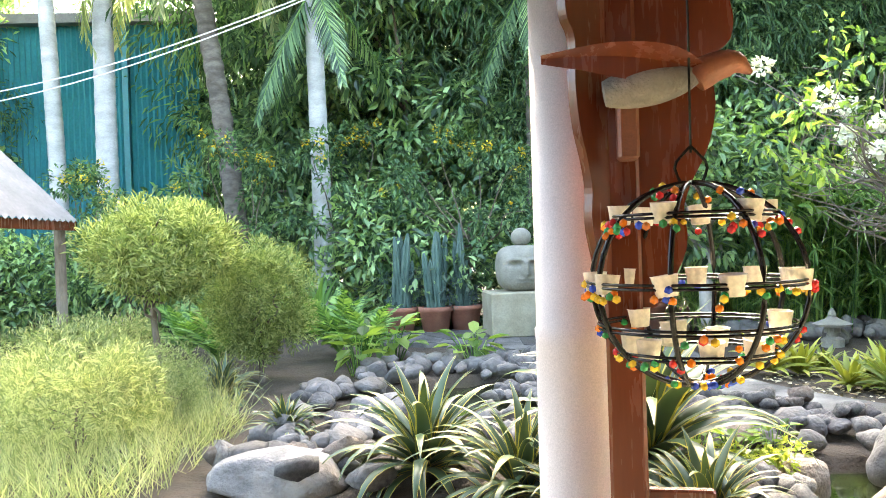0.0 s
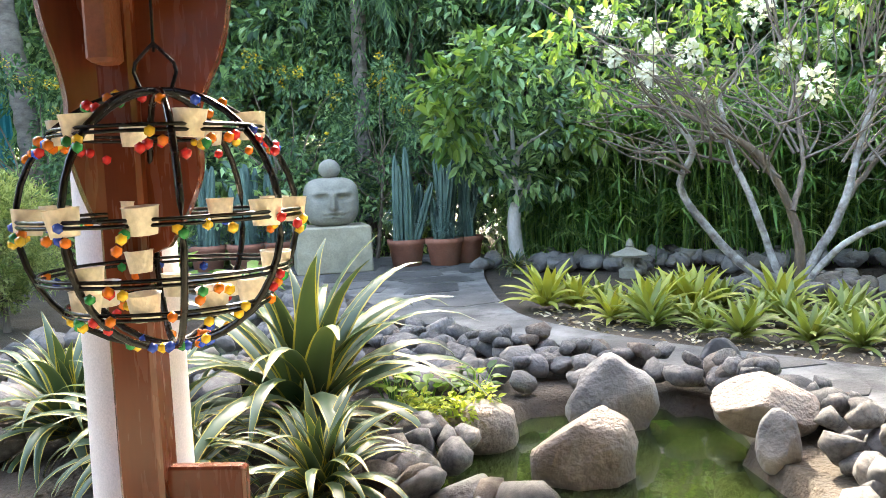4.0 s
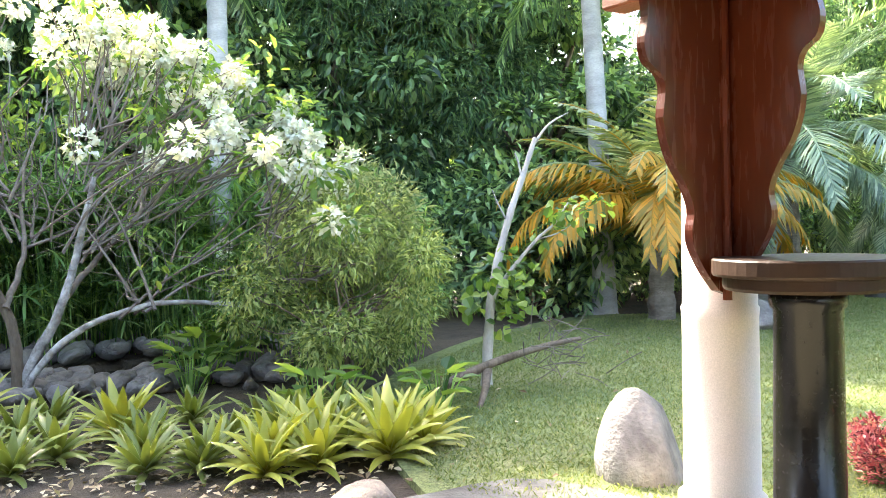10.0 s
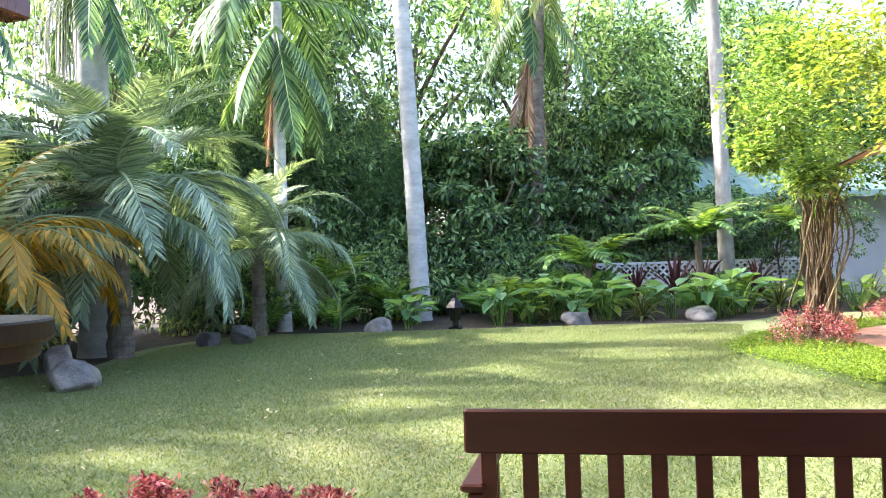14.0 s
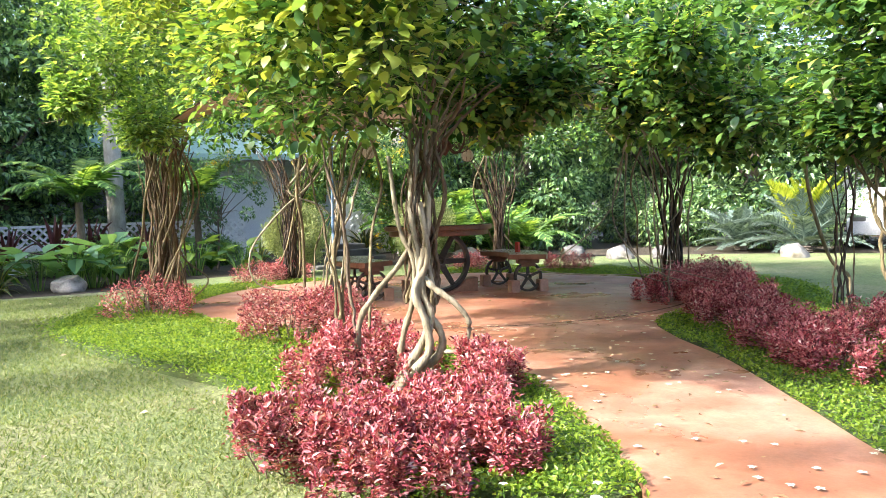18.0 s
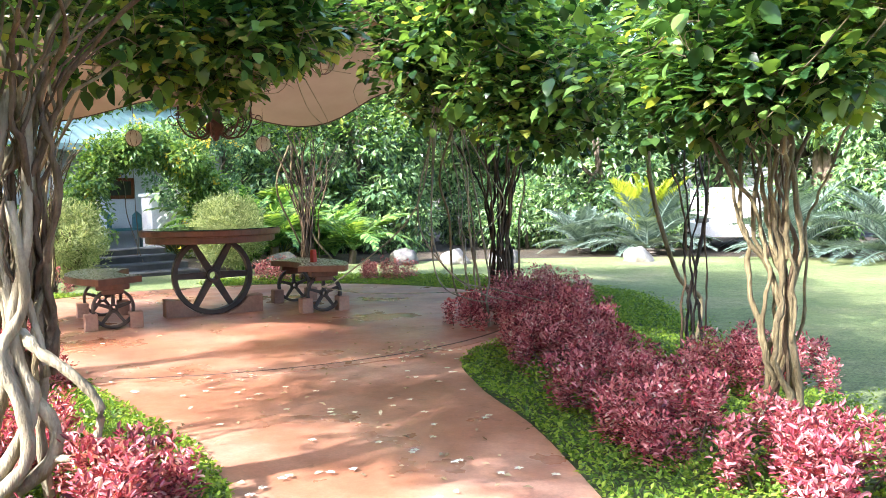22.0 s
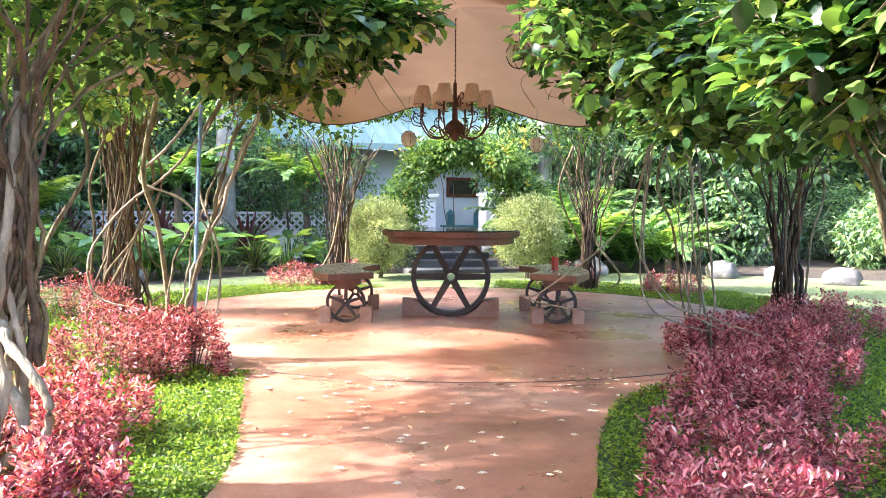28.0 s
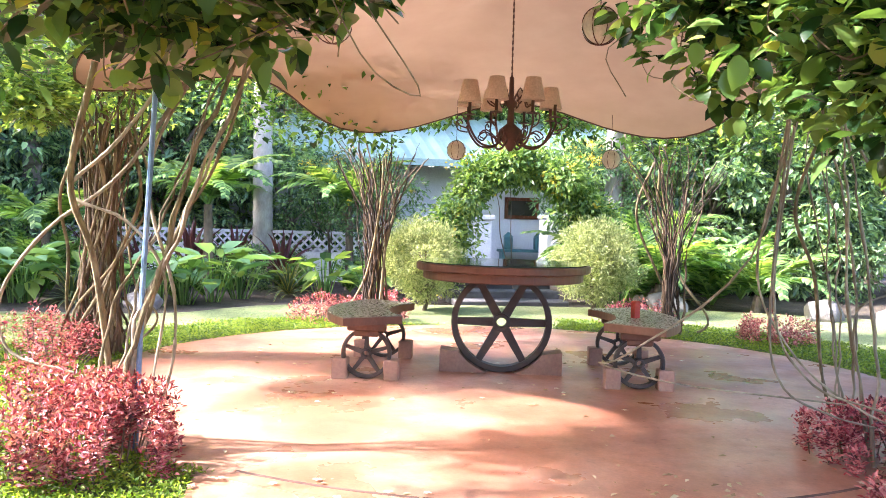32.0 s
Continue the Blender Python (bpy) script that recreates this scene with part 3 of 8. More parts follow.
LAWN = smooth_outline([(5.6, 2.7), (5.85, 3.7), (6.75, 4.9), (8.0, 6.1), (10.5, 7.1), (12.8, 7.2), (14.2, 5.6), (17.0, 5.7), (19.0, 4.6), (19.1, 2.7), (19.2, 0.0), (19.4, -2.0), (19.3, -4.3), (20.6, -6.0),
                       (20.6, -10.0), (20.0, -13.0), (17.6, -16.6), (13.0, -19.5), (6.0, -20.0), (3.0, -13.0), (3.2, -6.0), (4.6, -3.0), (5.8, -0.5)], 5)
sheet("lawn", LAWN, 0.02, "lawn", "short dry green lawn with worn pale patches", "lawn")

PATIO_C = np.array((14.05, -7.6))
PATIO_R = 3.25
th = np.linspace(radians(143), radians(-163), 60)
disc = [(PATIO_C[0] + PATIO_R * math.cos(a), PATIO_C[1] + PATIO_R * math.sin(a)) for a in np.linspace(0, 2 * math.pi, 96)[:-1]]
sheet("patio", disc, 0.12, "patio", "round terracotta-red concrete patio with faded patches", "patio", 0.16)
left = curve_pts([(11.60, -5.40), (10.5, -5.34), (9.4, -5.22), (8.15, -4.72), (7.2, -4.2), (6.2, -3.4), (5.2, -2.5)], 30)
right = curve_pts([(4.2, -3.7), (5.4, -4.6), (6.7, -5.25), (7.6, -5.85), (8.8, -6.65), (9.75, -7.15), (10.55, -7.8), (11.05, -9.2)], 30)
arc = [(PATIO_C[0] + (PATIO_R - 0.12) * math.cos(a), PATIO_C[1] + (PATIO_R - 0.12) * math.sin(a)) for a in np.linspace(radians(208), radians(139), 24)]
sheet("path", np.vstack([left, right, np.array(arc)]), 0.116, "patio", "curving terracotta-red concrete path", "path", 0.16)
g = Geo()
th = np.linspace(radians(140), radians(211), 50)
jr = PATIO_R - 0.13
ji = np.stack([PATIO_C[0] + (jr - 0.012) * np.cos(th), PATIO_C[1] + (jr - 0.012) * np.sin(th)], 1)
jo = np.stack([PATIO_C[0] + (jr + 0.012) * np.cos(th), PATIO_C[1] + (jr + 0.012) * np.sin(th)], 1)
prism(g, np.vstack([ji, jo[::-1]]), 0.10, 0.1215)
structure("patio_joint", g, "joint", "dark open joint in the red concrete", "joint")

COURT = np.vstack([curve_pts([(-1.6, 13.2), (-1.1, 11.3), (0.2, 10.7), (1.15, 9.4), (1.5, 8.3), (1.75, 7.4), (2.2, 6.75), (2.75, 5.9), (3.2, 5.2), (3.5, 4.5), (3.45, 3.7), (3.1, 3.1), (2.9, 2.4)], 40),
                   curve_pts([(6.3, 2.45), (6.2, 3.2), (5.5, 3.5), (4.9, 4.0), (4.45, 4.6), (3.9, 5.3), (3.42, 5.85), (2.95, 6.6), (2.65, 7.6), (2.75, 9.5), (3.0, 11.3), (3.2, 13.2)], 40)])
court_ob = sheet("garden_path", COURT, 0.03, "mortar", "weathered grey stone-paved garden path with pale mortar", "path", 0.12)


def rock_mesh(seed, stretch=(1, 1, 1), rough=0.16, level=3, flat=0.0, cuts=0):
    """A stone: a rounded lump with a few flattened sides."""
    bm = bmesh.new()
    rng = np.random.default_rng(seed)
    planes = [(Vector(n), rng.uniform(0.55, 0.86)) for n in unit(rng.normal(size=(cuts, 3)))] if cuts else []
    bmesh.ops.create_icosphere(bm, subdivisions=level, radius=1.0)
    off = Vector((seed * 7.3, seed * 3.1, seed * 1.7))
    for v in bm.verts:
        n = v.co.normalized()
        r = 1 + rough * noise.noise(n * 1.1 + off) * 1.8 + rough * 0.5 * noise.noise(n * 2.6 + off) + rough * 0.16 * noise.noise(n * 7 + off)
        q = n * r
        for pn, pd in planes:
            over = q.dot(pn) - pd
            if over > 0:
                q -= pn * over * 0.92
        q *= 1 + rough * 0.12 * noise.noise(n * 9 + off)
        n, r = q, 1.0
        v.co = Vector((n.x * r * stretch[0], n.y * r * stretch[1], n.z * r * stretch[2]))
        if flat and v.co.z < -flat:
            v.co.z = -flat
    for f in bm.faces:
        f.smooth = True
    me = bpy.data.meshes.new("rock")
    bm.to_mesh(me)
    bm.free()
    return me


ROCKS = []
for i in range(7):
    for mt in ("rock", "rock_dark", "rock_tan"):
        me = rock_mesh(i + 1, (1.0, 0.72 + 0.06 * (i % 4), 0.58 + 0.07 * (i % 3)), 0.2, 2, cuts=1 + i % 5)
        me.materials.append(M[mt])
        ROCKS.append(me)
rr = R(5)
JOINED = Geo()
ROCK_ARRAYS = []
for me in ROCKS[::3]:
    co = np.zeros(len(me.vertices) * 3)
    me.vertices.foreach_get("co", co)
    ROCK_ARRAYS.append((co.reshape(-1, 3), np.array([tuple(p.vertices) for p in me.polygons])))


def rocks_along(line, n, size, spread, label, group, zlow=0.0, pick=(0, 0, 1, 1, 2), join=False):
    """Loose stones along a line on plan."""
    c = curve_pts(line, 120)
    for k in range(n):
        u = rr.integers(0, 120)
        s = rr.uniform(*size)
        x, y = c[u] + rr.normal(0, spread, 2)
        m = Matrix.LocRotScale((x, y, zlow + s * 0.35 + rr.uniform(0, 0.05)), Euler((rr.normal(0, 0.3), rr.normal(0, 0.3), rr.uniform(0, 6.3))), (s, s, s))
        kind = rr.integers(0, 7)
        if join:
            v, f = ROCK_ARRAYS[kind]
            a = np.array(m)
            JOINED.add(v @ a[:3, :3].T + a[:3, 3], f)
            continue
        ob = new("rock", ROCKS[3 * kind + pick[rr.integers(0, len(pick))]])
        ob.matrix_basis = m
        tagged(ob, label, "rock", group)


PEB = "rounded grey river stone beside the pond"
DARKS = "dark rounded stone bordering the shaded stream"
rocks_along([(3.3, 3.5), (3.42, 4.2), (3.25, 4.8), (2.75, 5.4), (2.15, 6.1), (1.65, 6.9), (1.35, 7.8)], 110, (0.055, 0.12), 0.11, PEB, "pond stones", 0.0, (0, 0, 1, 1, 1, 2))
rocks_along([(3.3, 3.5), (3.42, 4.2), (3.25, 4.8), (2.75, 5.4), (2.15, 6.1)], 40, (0.05, 0.09), 0.08, PEB, "pond stones", 0.09)
rocks_along([(1.9, 5.6), (1.3, 6.5), (1.0, 7.4)], 45, (0.06, 0.13), 0.22, PEB, "pond stones", 0.0, (0, 0, 1, 1, 1, 2))
rocks_along([(3.15, 3.2), (2.9, 2.9), (2.4, 2.7), (1.9, 2.9)], 30, (0.06, 0.12), 0.10, PEB, "pond stones", 0.0, (0, 0, 1, 1, 1, 2))
rocks_along([(1.55, 3.2), (1.45, 3.9), (1.5, 4.4)], 24, (0.07, 0.14), 0.12, PEB, "pond stones", 0.0, (0, 0, 1, 1, 1, 2))
rocks_along([(-1.2, 5.0), (-0.6, 4.8), (0.3, 5.3), (0.7, 5.4)], 18, (0.10, 0.19), 0.16, PEB, "pond stones", 0.0, (0, 0, 1, 1, 1, 2))
rocks_along([(-0.9, 5.2), (-0.5, 5.9), (-1.0, 6.8), (-0.9, 7.8), (0.0, 8.8), (1.0, 8.6)], 90, (0.07, 0.16), 0.2, PEB, "pond stones", 0.0, join=True)
rocks_along([(0.2, 6.0), (1.0, 5.6), (1.8, 5.3), (2.4, 5.5)], 70, (0.06, 0.12), 0.18, PEB, "pond stones", 0.0, join=True)
rocks_along([(0.4, 6.6), (0.9, 7.6), (0.6, 8.6), (-0.3, 9.2)], 80, (0.06, 0.13), 0.22, PEB, "pond stones", 0.0, join=True)
rocks_along([(3.6, 11.2), (4.4, 10.6), (5.5, 10.3), (6.6, 9.9), (7.8, 9.2), (8.6, 8.6)], 150, (0.08, 0.18), 0.3, DARKS, "stream stones", 0.0, join=True)
rocks_along([(4.9, 8.3), (5.9, 7.6), (6.6, 7.3), (7.4, 6.9)], 150, (0.06, 0.14), 0.25, DARKS, "stream stones", 0.0, join=True)
tagged(obj("river_stones", JOINED, "rock", smooth=True), "many grey rounded river stones round the stream", "stones", "", "stuff")


def boulder(place, size, turn, seed, mt, label, tilt=0.0, rough=0.18, cuts=5):
    me = rock_mesh(seed, size, rough, 4, cuts=cuts)
    me.materials.append(M[mt])
    ob = new("boulder", me)
    ob.matrix_basis = Matrix.LocRotScale(place, Euler((0, tilt, turn)), None)
    return tagged(ob, label, "boulder")


boulder((2.60, 4.72, 0.0), (0.24, 0.22, 0.25), 0.4, 21, "rock", "tall grey boulder with a flat slanting face standing in the pond", -0.25, 0.14)
boulder((2.24, 4.02, -0.06), (0.24, 0.20, 0.27), 0.2, 22, "rock_tan", "rough pointed tan boulder standing in the pond", 0.15, 0.2)
boulder((1.86, 4.55, -0.04), (0.20, 0.17, 0.15), 0.4, 23, "rock_tan", "rounded pinkish boulder at the edge of the pond", 0.1, 0.1)
boulder((3.12, 4.10, 0.10), (0.27, 0.21, 0.15), 0.0, 24, "rock_tan", "smooth tan boulder lying on smaller stones", 0.15, 0.1)
boulder((3.02, 3.80, 0.03), (0.09, 0.09, 0.15), 0.9, 25, "rock", "upright grey stone beside the pond", 0.2, 0.1)
boulder((3.36, 5.10, 0.09), (0.13, 0.11, 0.12), 0.5, 46, "rock_dark", "dark pointed stone beside the path", 0.3, 0.16)
boulder((1.62, 3.55, -0.02), (0.16, 0.14, 0.13), 1.2, 47, "rock", "pale grey rounded boulder below the agaves", 0.1, 0.12)
boulder((5.45, 3.62, 0.0), (0.26, 0.16, 0.10), 0.3, 48, "rock_tan", "low flat tan stone at the end of the flower bed", 0.05, 0.12)
boulder((-0.95, 4.75, 0.0), (0.42, 0.30, 0.2), 0.3, 45, "rock", "wide flat grey boulder beside the agaves", 0.0, 0.1)
boulder((6.66, 2.80, 0.02), (0.23, 0.25, 0.41), 0.9, 26, "rock", "pale smooth pointed boulder on the lawn by the pavilion", 0.28, 0.09, 1)
boulder((12.7, 4.75, 0.12), (0.45, 0.3, 0.22), 0.4, 27, "rock", "pale grey boulder at the edge of the lawn", 0.1)
boulder((13.3, 5.2, 0.25), (0.2, 0.2, 0.3), 0.4, 28, "rock", "pointed grey stone at the edge of the lawn", 0.5)
boulder((17.4, 4.25, 0.14), (0.24, 0.2, 0.22), 0.2, 29, "rock_dark", "dark grey stone at the edge of the lawn")
boulder((17.2, 4.75, 0.10), (0.2, 0.2, 0.2), 0.9, 30, "rock_dark", "dark grey stone at the edge of the lawn")
boulder((19.2, 2.25, 0.10), (0.34, 0.25, 0.22), 0.2, 31, "rock", "pale rounded stone at the edge of the lawn")
boulder((19.9, -1.45, 0.05), (0.38, 0.28, 0.2), 0.2, 32, "rock", "pale rounded stone at the edge of the lawn")
boulder((20.4, -3.9, 0.08), (0.34, 0.28, 0.24), 0.2, 33, "rock", "pale rounded stone at the edge of the lawn")


def clip(poly, n, d):
    """The part of a convex outline on the side where n.p <= d."""
    out = []
    for i in range(len(poly)):
        p, q = poly[i], poly[(i + 1) % len(poly)]
        a, b = p @ n - d, q @ n - d
        if a <= 0:
            out.append(p)
        if a * b < 0:
            out.append(p + (q - p) * a / (a - b))
    return out


def flagstones(parent):
    """Irregular slabs laid into the path, with wide mortar joints."""
    rng = R(17)
    gx, gy = np.meshgrid(np.arange(-2.2, 7.0, 0.86), np.arange(2.0, 13.8, 0.8), indexing="ij")
    p = np.stack([gx.ravel(), gy.ravel()], 1) + rng.uniform(-0.3, 0.3, (gx.size, 2))
    keep = inside(COURT, p)
    for i in np.where(keep)[0]:
        poly = [p[i] + np.array(o) for o in ((-1.6, -1.6), (1.6, -1.6), (1.6, 1.6), (-1.6, 1.6))]
        dd = np.linalg.norm(p - p[i], axis=1)
        for j in np.argsort(dd)[1:14]:
            n = (p[j] - p[i]) / dd[j]
            poly = clip(poly, n, n @ (p[i] + p[j]) / 2 - 0.05)
            if len(poly) < 3:
                break
        if len(poly) < 3:
            continue
        poly = np.array(poly)
        if not inside(COURT, poly).all():
            for shrink in (0.9, 0.8, 0.7, 0.6, 0.5, 0.4, 0.3):
                small = p[i] + (poly - p[i]) * shrink
                if inside(COURT, small).all():
                    break
            else:
                continue
            poly = small
        g = Geo()
        prism(g, poly, 0.02, 0.034 + rng.uniform(0, 0.006))
        part("paving_stone", g, "paving", parent)


flagstones(court_ob)

# ---- plants ----
def ribbon(geo, pts, widths, side, fold=0.15, edge=0.0, slot=0, edge_slot=1):
    """A strap leaf along pts, folded along its middle, with an optional coloured margin."""
    pts, side = np.asarray(pts, float), unit(side)
    k = len(pts)
    tan = unit(np.gradient(pts, axis=0))
    s = unit(side[None] - tan * (tan @ side)[:, None])
    n = np.cross(s, tan)
    cols = np.array([-1, -1 + edge, 0, 1 - edge, 1]) if edge else np.array([-1.0, 0, 1])
    w = np.asarray(widths)[:, None, None] * 0.5
    v = pts[:, None] + s[:, None] * cols[None, :, None] * w + n[:, None] * (np.abs(cols)[None, :, None] * w * fold * 2)
    c = len(cols)
    for q in range(c - 1):
        i = np.arange(k - 1)
        f = np.stack([i * c + q, i * c + q + 1, (i + 1) * c + q + 1, (i + 1) * c + q], 1)
        if q == 0:
            n0 = geo.n
            geo.add(v.reshape(-1, 3), f, edge_slot if edge else slot)
        else:
            geo.f.append(f + n0)
            geo.slots.append(np.full(len(f), edge_slot if edge and q == c - 2 else slot))


def strap_leaf(length, width, rise, droop, edge=0.0, n=9, fold=0.2, tip=1.6, base=0.6):
    """A strap leaf from the origin, outwards along x."""
    t = np.linspace(0, 1, n)
    ang = rise - droop * t ** 1.6
    step = length / (n - 1)
    x = np.concatenate([[0], np.cumsum(np.cos(ang[:-1]) * step)])
    z = np.concatenate([[0], np.cumsum(np.sin(ang[:-1]) * step)])
    w = width * (base + (1 - base) * np.sin(np.minimum(t * 2.2, 1) * np.pi / 2)) * (1 - t ** tip * 0.97)
    g = Geo()
    ribbon(g, np.stack([x, 0 * x, z], 1), w, (0, 1, 0), fold, edge)
    return g


def rosette(name, label, category, mats, n, length, width, seed, edge=0.0, droops=(0.4, 1.5), rises=(0.35, 1.45), group="", fold=0.2, tip=1.6, base=0.6):
    """A plant whose strap leaves all start at one point; each leaf is a part."""
    rng = R(seed)
    root = thing(name, label, category, group=group)
    vars_ = []
    kinds = 6
    for k in range(kinds):
        u = k / (kinds - 1)
        bow = droops[0] + (droops[1] - droops[0]) * (1 - u) ** 0.7
        g = strap_leaf(length * (0.78 + 0.22 * math.sin(u * math.pi)), width * (0.85 + 0.15 * u), rises[0] + (rises[1] - rises[0]) * u, bow, edge, 11, fold, tip, base)
        me = g.mesh("leaf", True)
        for m in mats:
            me.materials.append(M[m])
        vars_.append(me)
    for i in range(n):
        u = i / n
        me = vars_[min(kinds - 1, int((u ** 0.9) * kinds))]
        ob = new("leaf", me)
        ob.parent = root
        s = rng.uniform(0.82, 1.12)
        ob.matrix_basis = Matrix.LocRotScale((0, 0, 0.02 + 0.05 * u), Euler((rng.normal(0, 0.12), rng.normal(0, 0.10), i * 2.39996 + rng.normal(0, 0.15))), (s, s, s))
    return root


def clump_leaves(rng, centres, radius, n, size, aspect=0.42, shape=LEAF2, droop=0.35, flat=1.0, level=0.0):
    """Leaves in clumps, facing outwards and up."""
    g = Geo()
    c = np.asarray(centres, float)
    pick = rng.integers(0, len(c), n)
    d = randn(rng, n)
    rad = np.broadcast_to(radius, (len(c),))[pick]
    r = rad * rng.uniform(0.25, 1.0, n) ** 0.5
    p = c[pick] + d * r[:, None] * np.array([1, 1, flat])
    dirs = d + randn(rng, n) * 0.8 - np.array([0, 0, droop])
    dirs[:, 2] *= 1 - 0.6 * level
    up = d * (0.8 - 0.5 * level) + np.array([0, 0, 0.9 + 0.5 * level]) + randn(rng, n) * 0.5
    L = size * rng.uniform(0.65, 1.25, n)
    leaves(g, p, dirs, up, L, L * aspect, shape)
    return g


def crown_centres(rng, n, radii, shell=0.7):
    d = randn(rng, n)
    r = rng.uniform(shell, 1.0, n)
    return d * r[:, None] * np.array(radii)


def wiggly(rng, a, b, n=7, amp=0.1):
    a, b = np.array(a, float), np.array(b, float)
    t = np.linspace(0, 1, n)[:, None]
    p = a + (b - a) * t
    w = np.cumsum(rng.normal(0, amp, (n, 3)), 0)
    w -= t * w[-1]
    return curve_pts(p + w, n * 3)


def tree(name, label, seed, height, radii, centre_z, n_leaves, size, leaf, bark="bark", trunk_r=0.16, limbs=6, clumps=40, clump_r=0.5, aspect=0.42, category="tree", shape=LEAF2, trunk_to=None, droop=0.35, flowers=None, group="", flat=1.0):
    rng = R(seed)
    root = thing(name, label, category, group=group)
    cc = crown_centres(rng, clumps, radii) + np.array([0, 0, centre_z])
    g = Geo()
    top = trunk_to or centre_z * 0.75
    base = wiggly(rng, (0, 0, -0.05), (rng.normal(0, 0.1), rng.normal(0, 0.1), top), 5, 0.05 * trunk_r / 0.16)
    tube(g, base, np.linspace(trunk_r * 1.2, trunk_r * 0.75, len(base)), 9)
    part("trunk", g, bark, root, smooth=True)
    for k in range(limbs):
        g = Geo()
        to = cc[k % len(cc)]
        a = base[int(len(base) * rng.uniform(0.6, 0.98))]
        w = wiggly(rng, a, to, 5, 0.07)
        tube(g, w, np.linspace(trunk_r * 0.5, trunk_r * 0.12, len(w)), 6)
        part("limb", g, bark, root, smooth=True)
    part("crown", clump_leaves(rng, cc, clump_r * rng.uniform(0.7, 1.2, len(cc)), n_leaves, size, aspect, shape, droop, flat), leaf, root)
    if flowers:
        fm, fn, fs, fz = flowers
        up = cc[cc[:, 2] > centre_z + fz * radii[2]]
        fc = up[rng.integers(0, len(up), fn)] + randn(rng, fn) * clump_r * 0.9
        for_c = clump_leaves(rng, fc, fs * 1.3, fn * 26, fs * 0.9, 0.8, LEAF2, 0.0)
        part("blossom", for_c, fm, root)
    return root


def frond_mesh(length, leaflet, width, count, droop, lift, name, mats, v_angle=0.5, hang=0.3, seed=0, taper=0.5):
    """A feather-leaved palm frond along x."""
    rng = R(seed)
    t = np.linspace(0, 1, 14)
    ang = lift - droop * t ** 1.3
    step = length / 13
    pts = np.stack([np.concatenate([[0], np.cumsum(np.cos(ang[:-1]) * step)]), 0 * t, np.concatenate([[0], np.cumsum(np.sin(ang[:-1]) * step)])], 1)
    g = Geo()
    tube(g, pts, np.linspace(0.018, 0.004, 14) * (0.6 + length / 4), 5, 1)
    u = np.repeat(np.linspace(0.12, 0.99, count), 2) + rng.normal(0, 0.004, count * 2)
    u = np.clip(u, 0, 0.999)
    base = np.stack([np.interp(u, t, pts[:, k]) for k in range(3)], 1)
    tan = unit(np.stack([np.interp(u, t, np.gradient(pts[:, k])) for k in range(3)], 1))
    sgn = np.tile([1.0, -1.0], count)
    side = np.zeros_like(base)
    side[:, 1] = sgn
    nrm = np.cross(tan, np.array([0, 1.0, 0])) * -1
    nrm[nrm[:, 2] < 0] *= -1
    d = side * 0.85 + tan * (0.45 + 0.4 * u[:, None]) + nrm * v_angle + rng.normal(0, 0.09, base.shape) - np.array([0, 0, hang])
    L = leaflet * (0.35 + 0.65 * np.sin(np.clip(u * 1.15, 0, 1) * np.pi) ** 0.6) * rng.uniform(0.85, 1.1, len(u))
    leaves(g, base, d, nrm + side * 0.2, L, width, BLADE, 0)
    me = g.mesh(name)
    for m in mats:
        me.materials.append(M[m])
    return me


def palm_crown(root, top, n, frond_meshes, seed, spread=(0.0, 1.0), tilt_to=None, scale=(0.85, 1.1)):
    rng = R(seed)
    for i in range(n):
        me = frond_meshes[int(len(frond_meshes) * i / n)]
        ob = new("frond", me)
        ob.parent = root
        s = rng.uniform(*scale)
        ob.matrix_basis = Matrix.LocRotScale(top, Euler((rng.normal(0, 0.15), rng.normal(0, 0.06), i * 2.39996 + rng.normal(0, 0.2))), (s, s, s))


def palm_trunk(height, r0, r1, lean, bark, rings, seed):
    rng = R(seed)
    g = Geo()
    n = max(8, int(height * rings))
    z = np.linspace(-0.05, height, n)
    t = np.maximum(z, 0) / height
    r = r0 + (r1 - r0) * t + 0.25 * r0 * np.exp(-np.maximum(z, 0) * 2.2)
    r = r * np.where(np.arange(n) % 2 == 0, 1.0, 0.86 if bark == "coco_bark" else 0.95)
    p = np.stack([lean[0] * t ** 1.4, lean[1] * t ** 1.4, z], 1)
    tube(g, p, r, 14)
    return g, p[-1]


def grass_tufts(poly, n, rng, h, z, w=0.006, lean=0.5, extra=None):
    g = Geo()
    p = scatter(poly, n, rng)
    d = np.c_[rng.normal(0, lean, (n, 2)), np.ones(n)]
    up = np.c_[rng.normal(0, 1, (n, 2)), np.zeros(n)]
    L = h * rng.uniform(0.5, 1.3, n)
    leaves(g, np.c_[p, np.full(n, z)], d, up, L, w, BLADE)
    return g

# ---- pavilion ----
COL1, COL2 = (0.52, 3.36), (6.32, 2.2)


def column(name, xy, label):
    root = thing(name, label, "column", (xy[0], xy[1], 0))
    g = Geo()
    lathe(g, [(0.0, -0.1), (0.19, -0.1), (0.19, 0.12), (0.165, 0.14), (0.162, 0.9), (0.166, 0.95), (0.158, 0.96), (0.152, 2.5), (0.0, 2.5)], sides=32)
    part("shaft", g, "column", root, smooth=True)
    return root


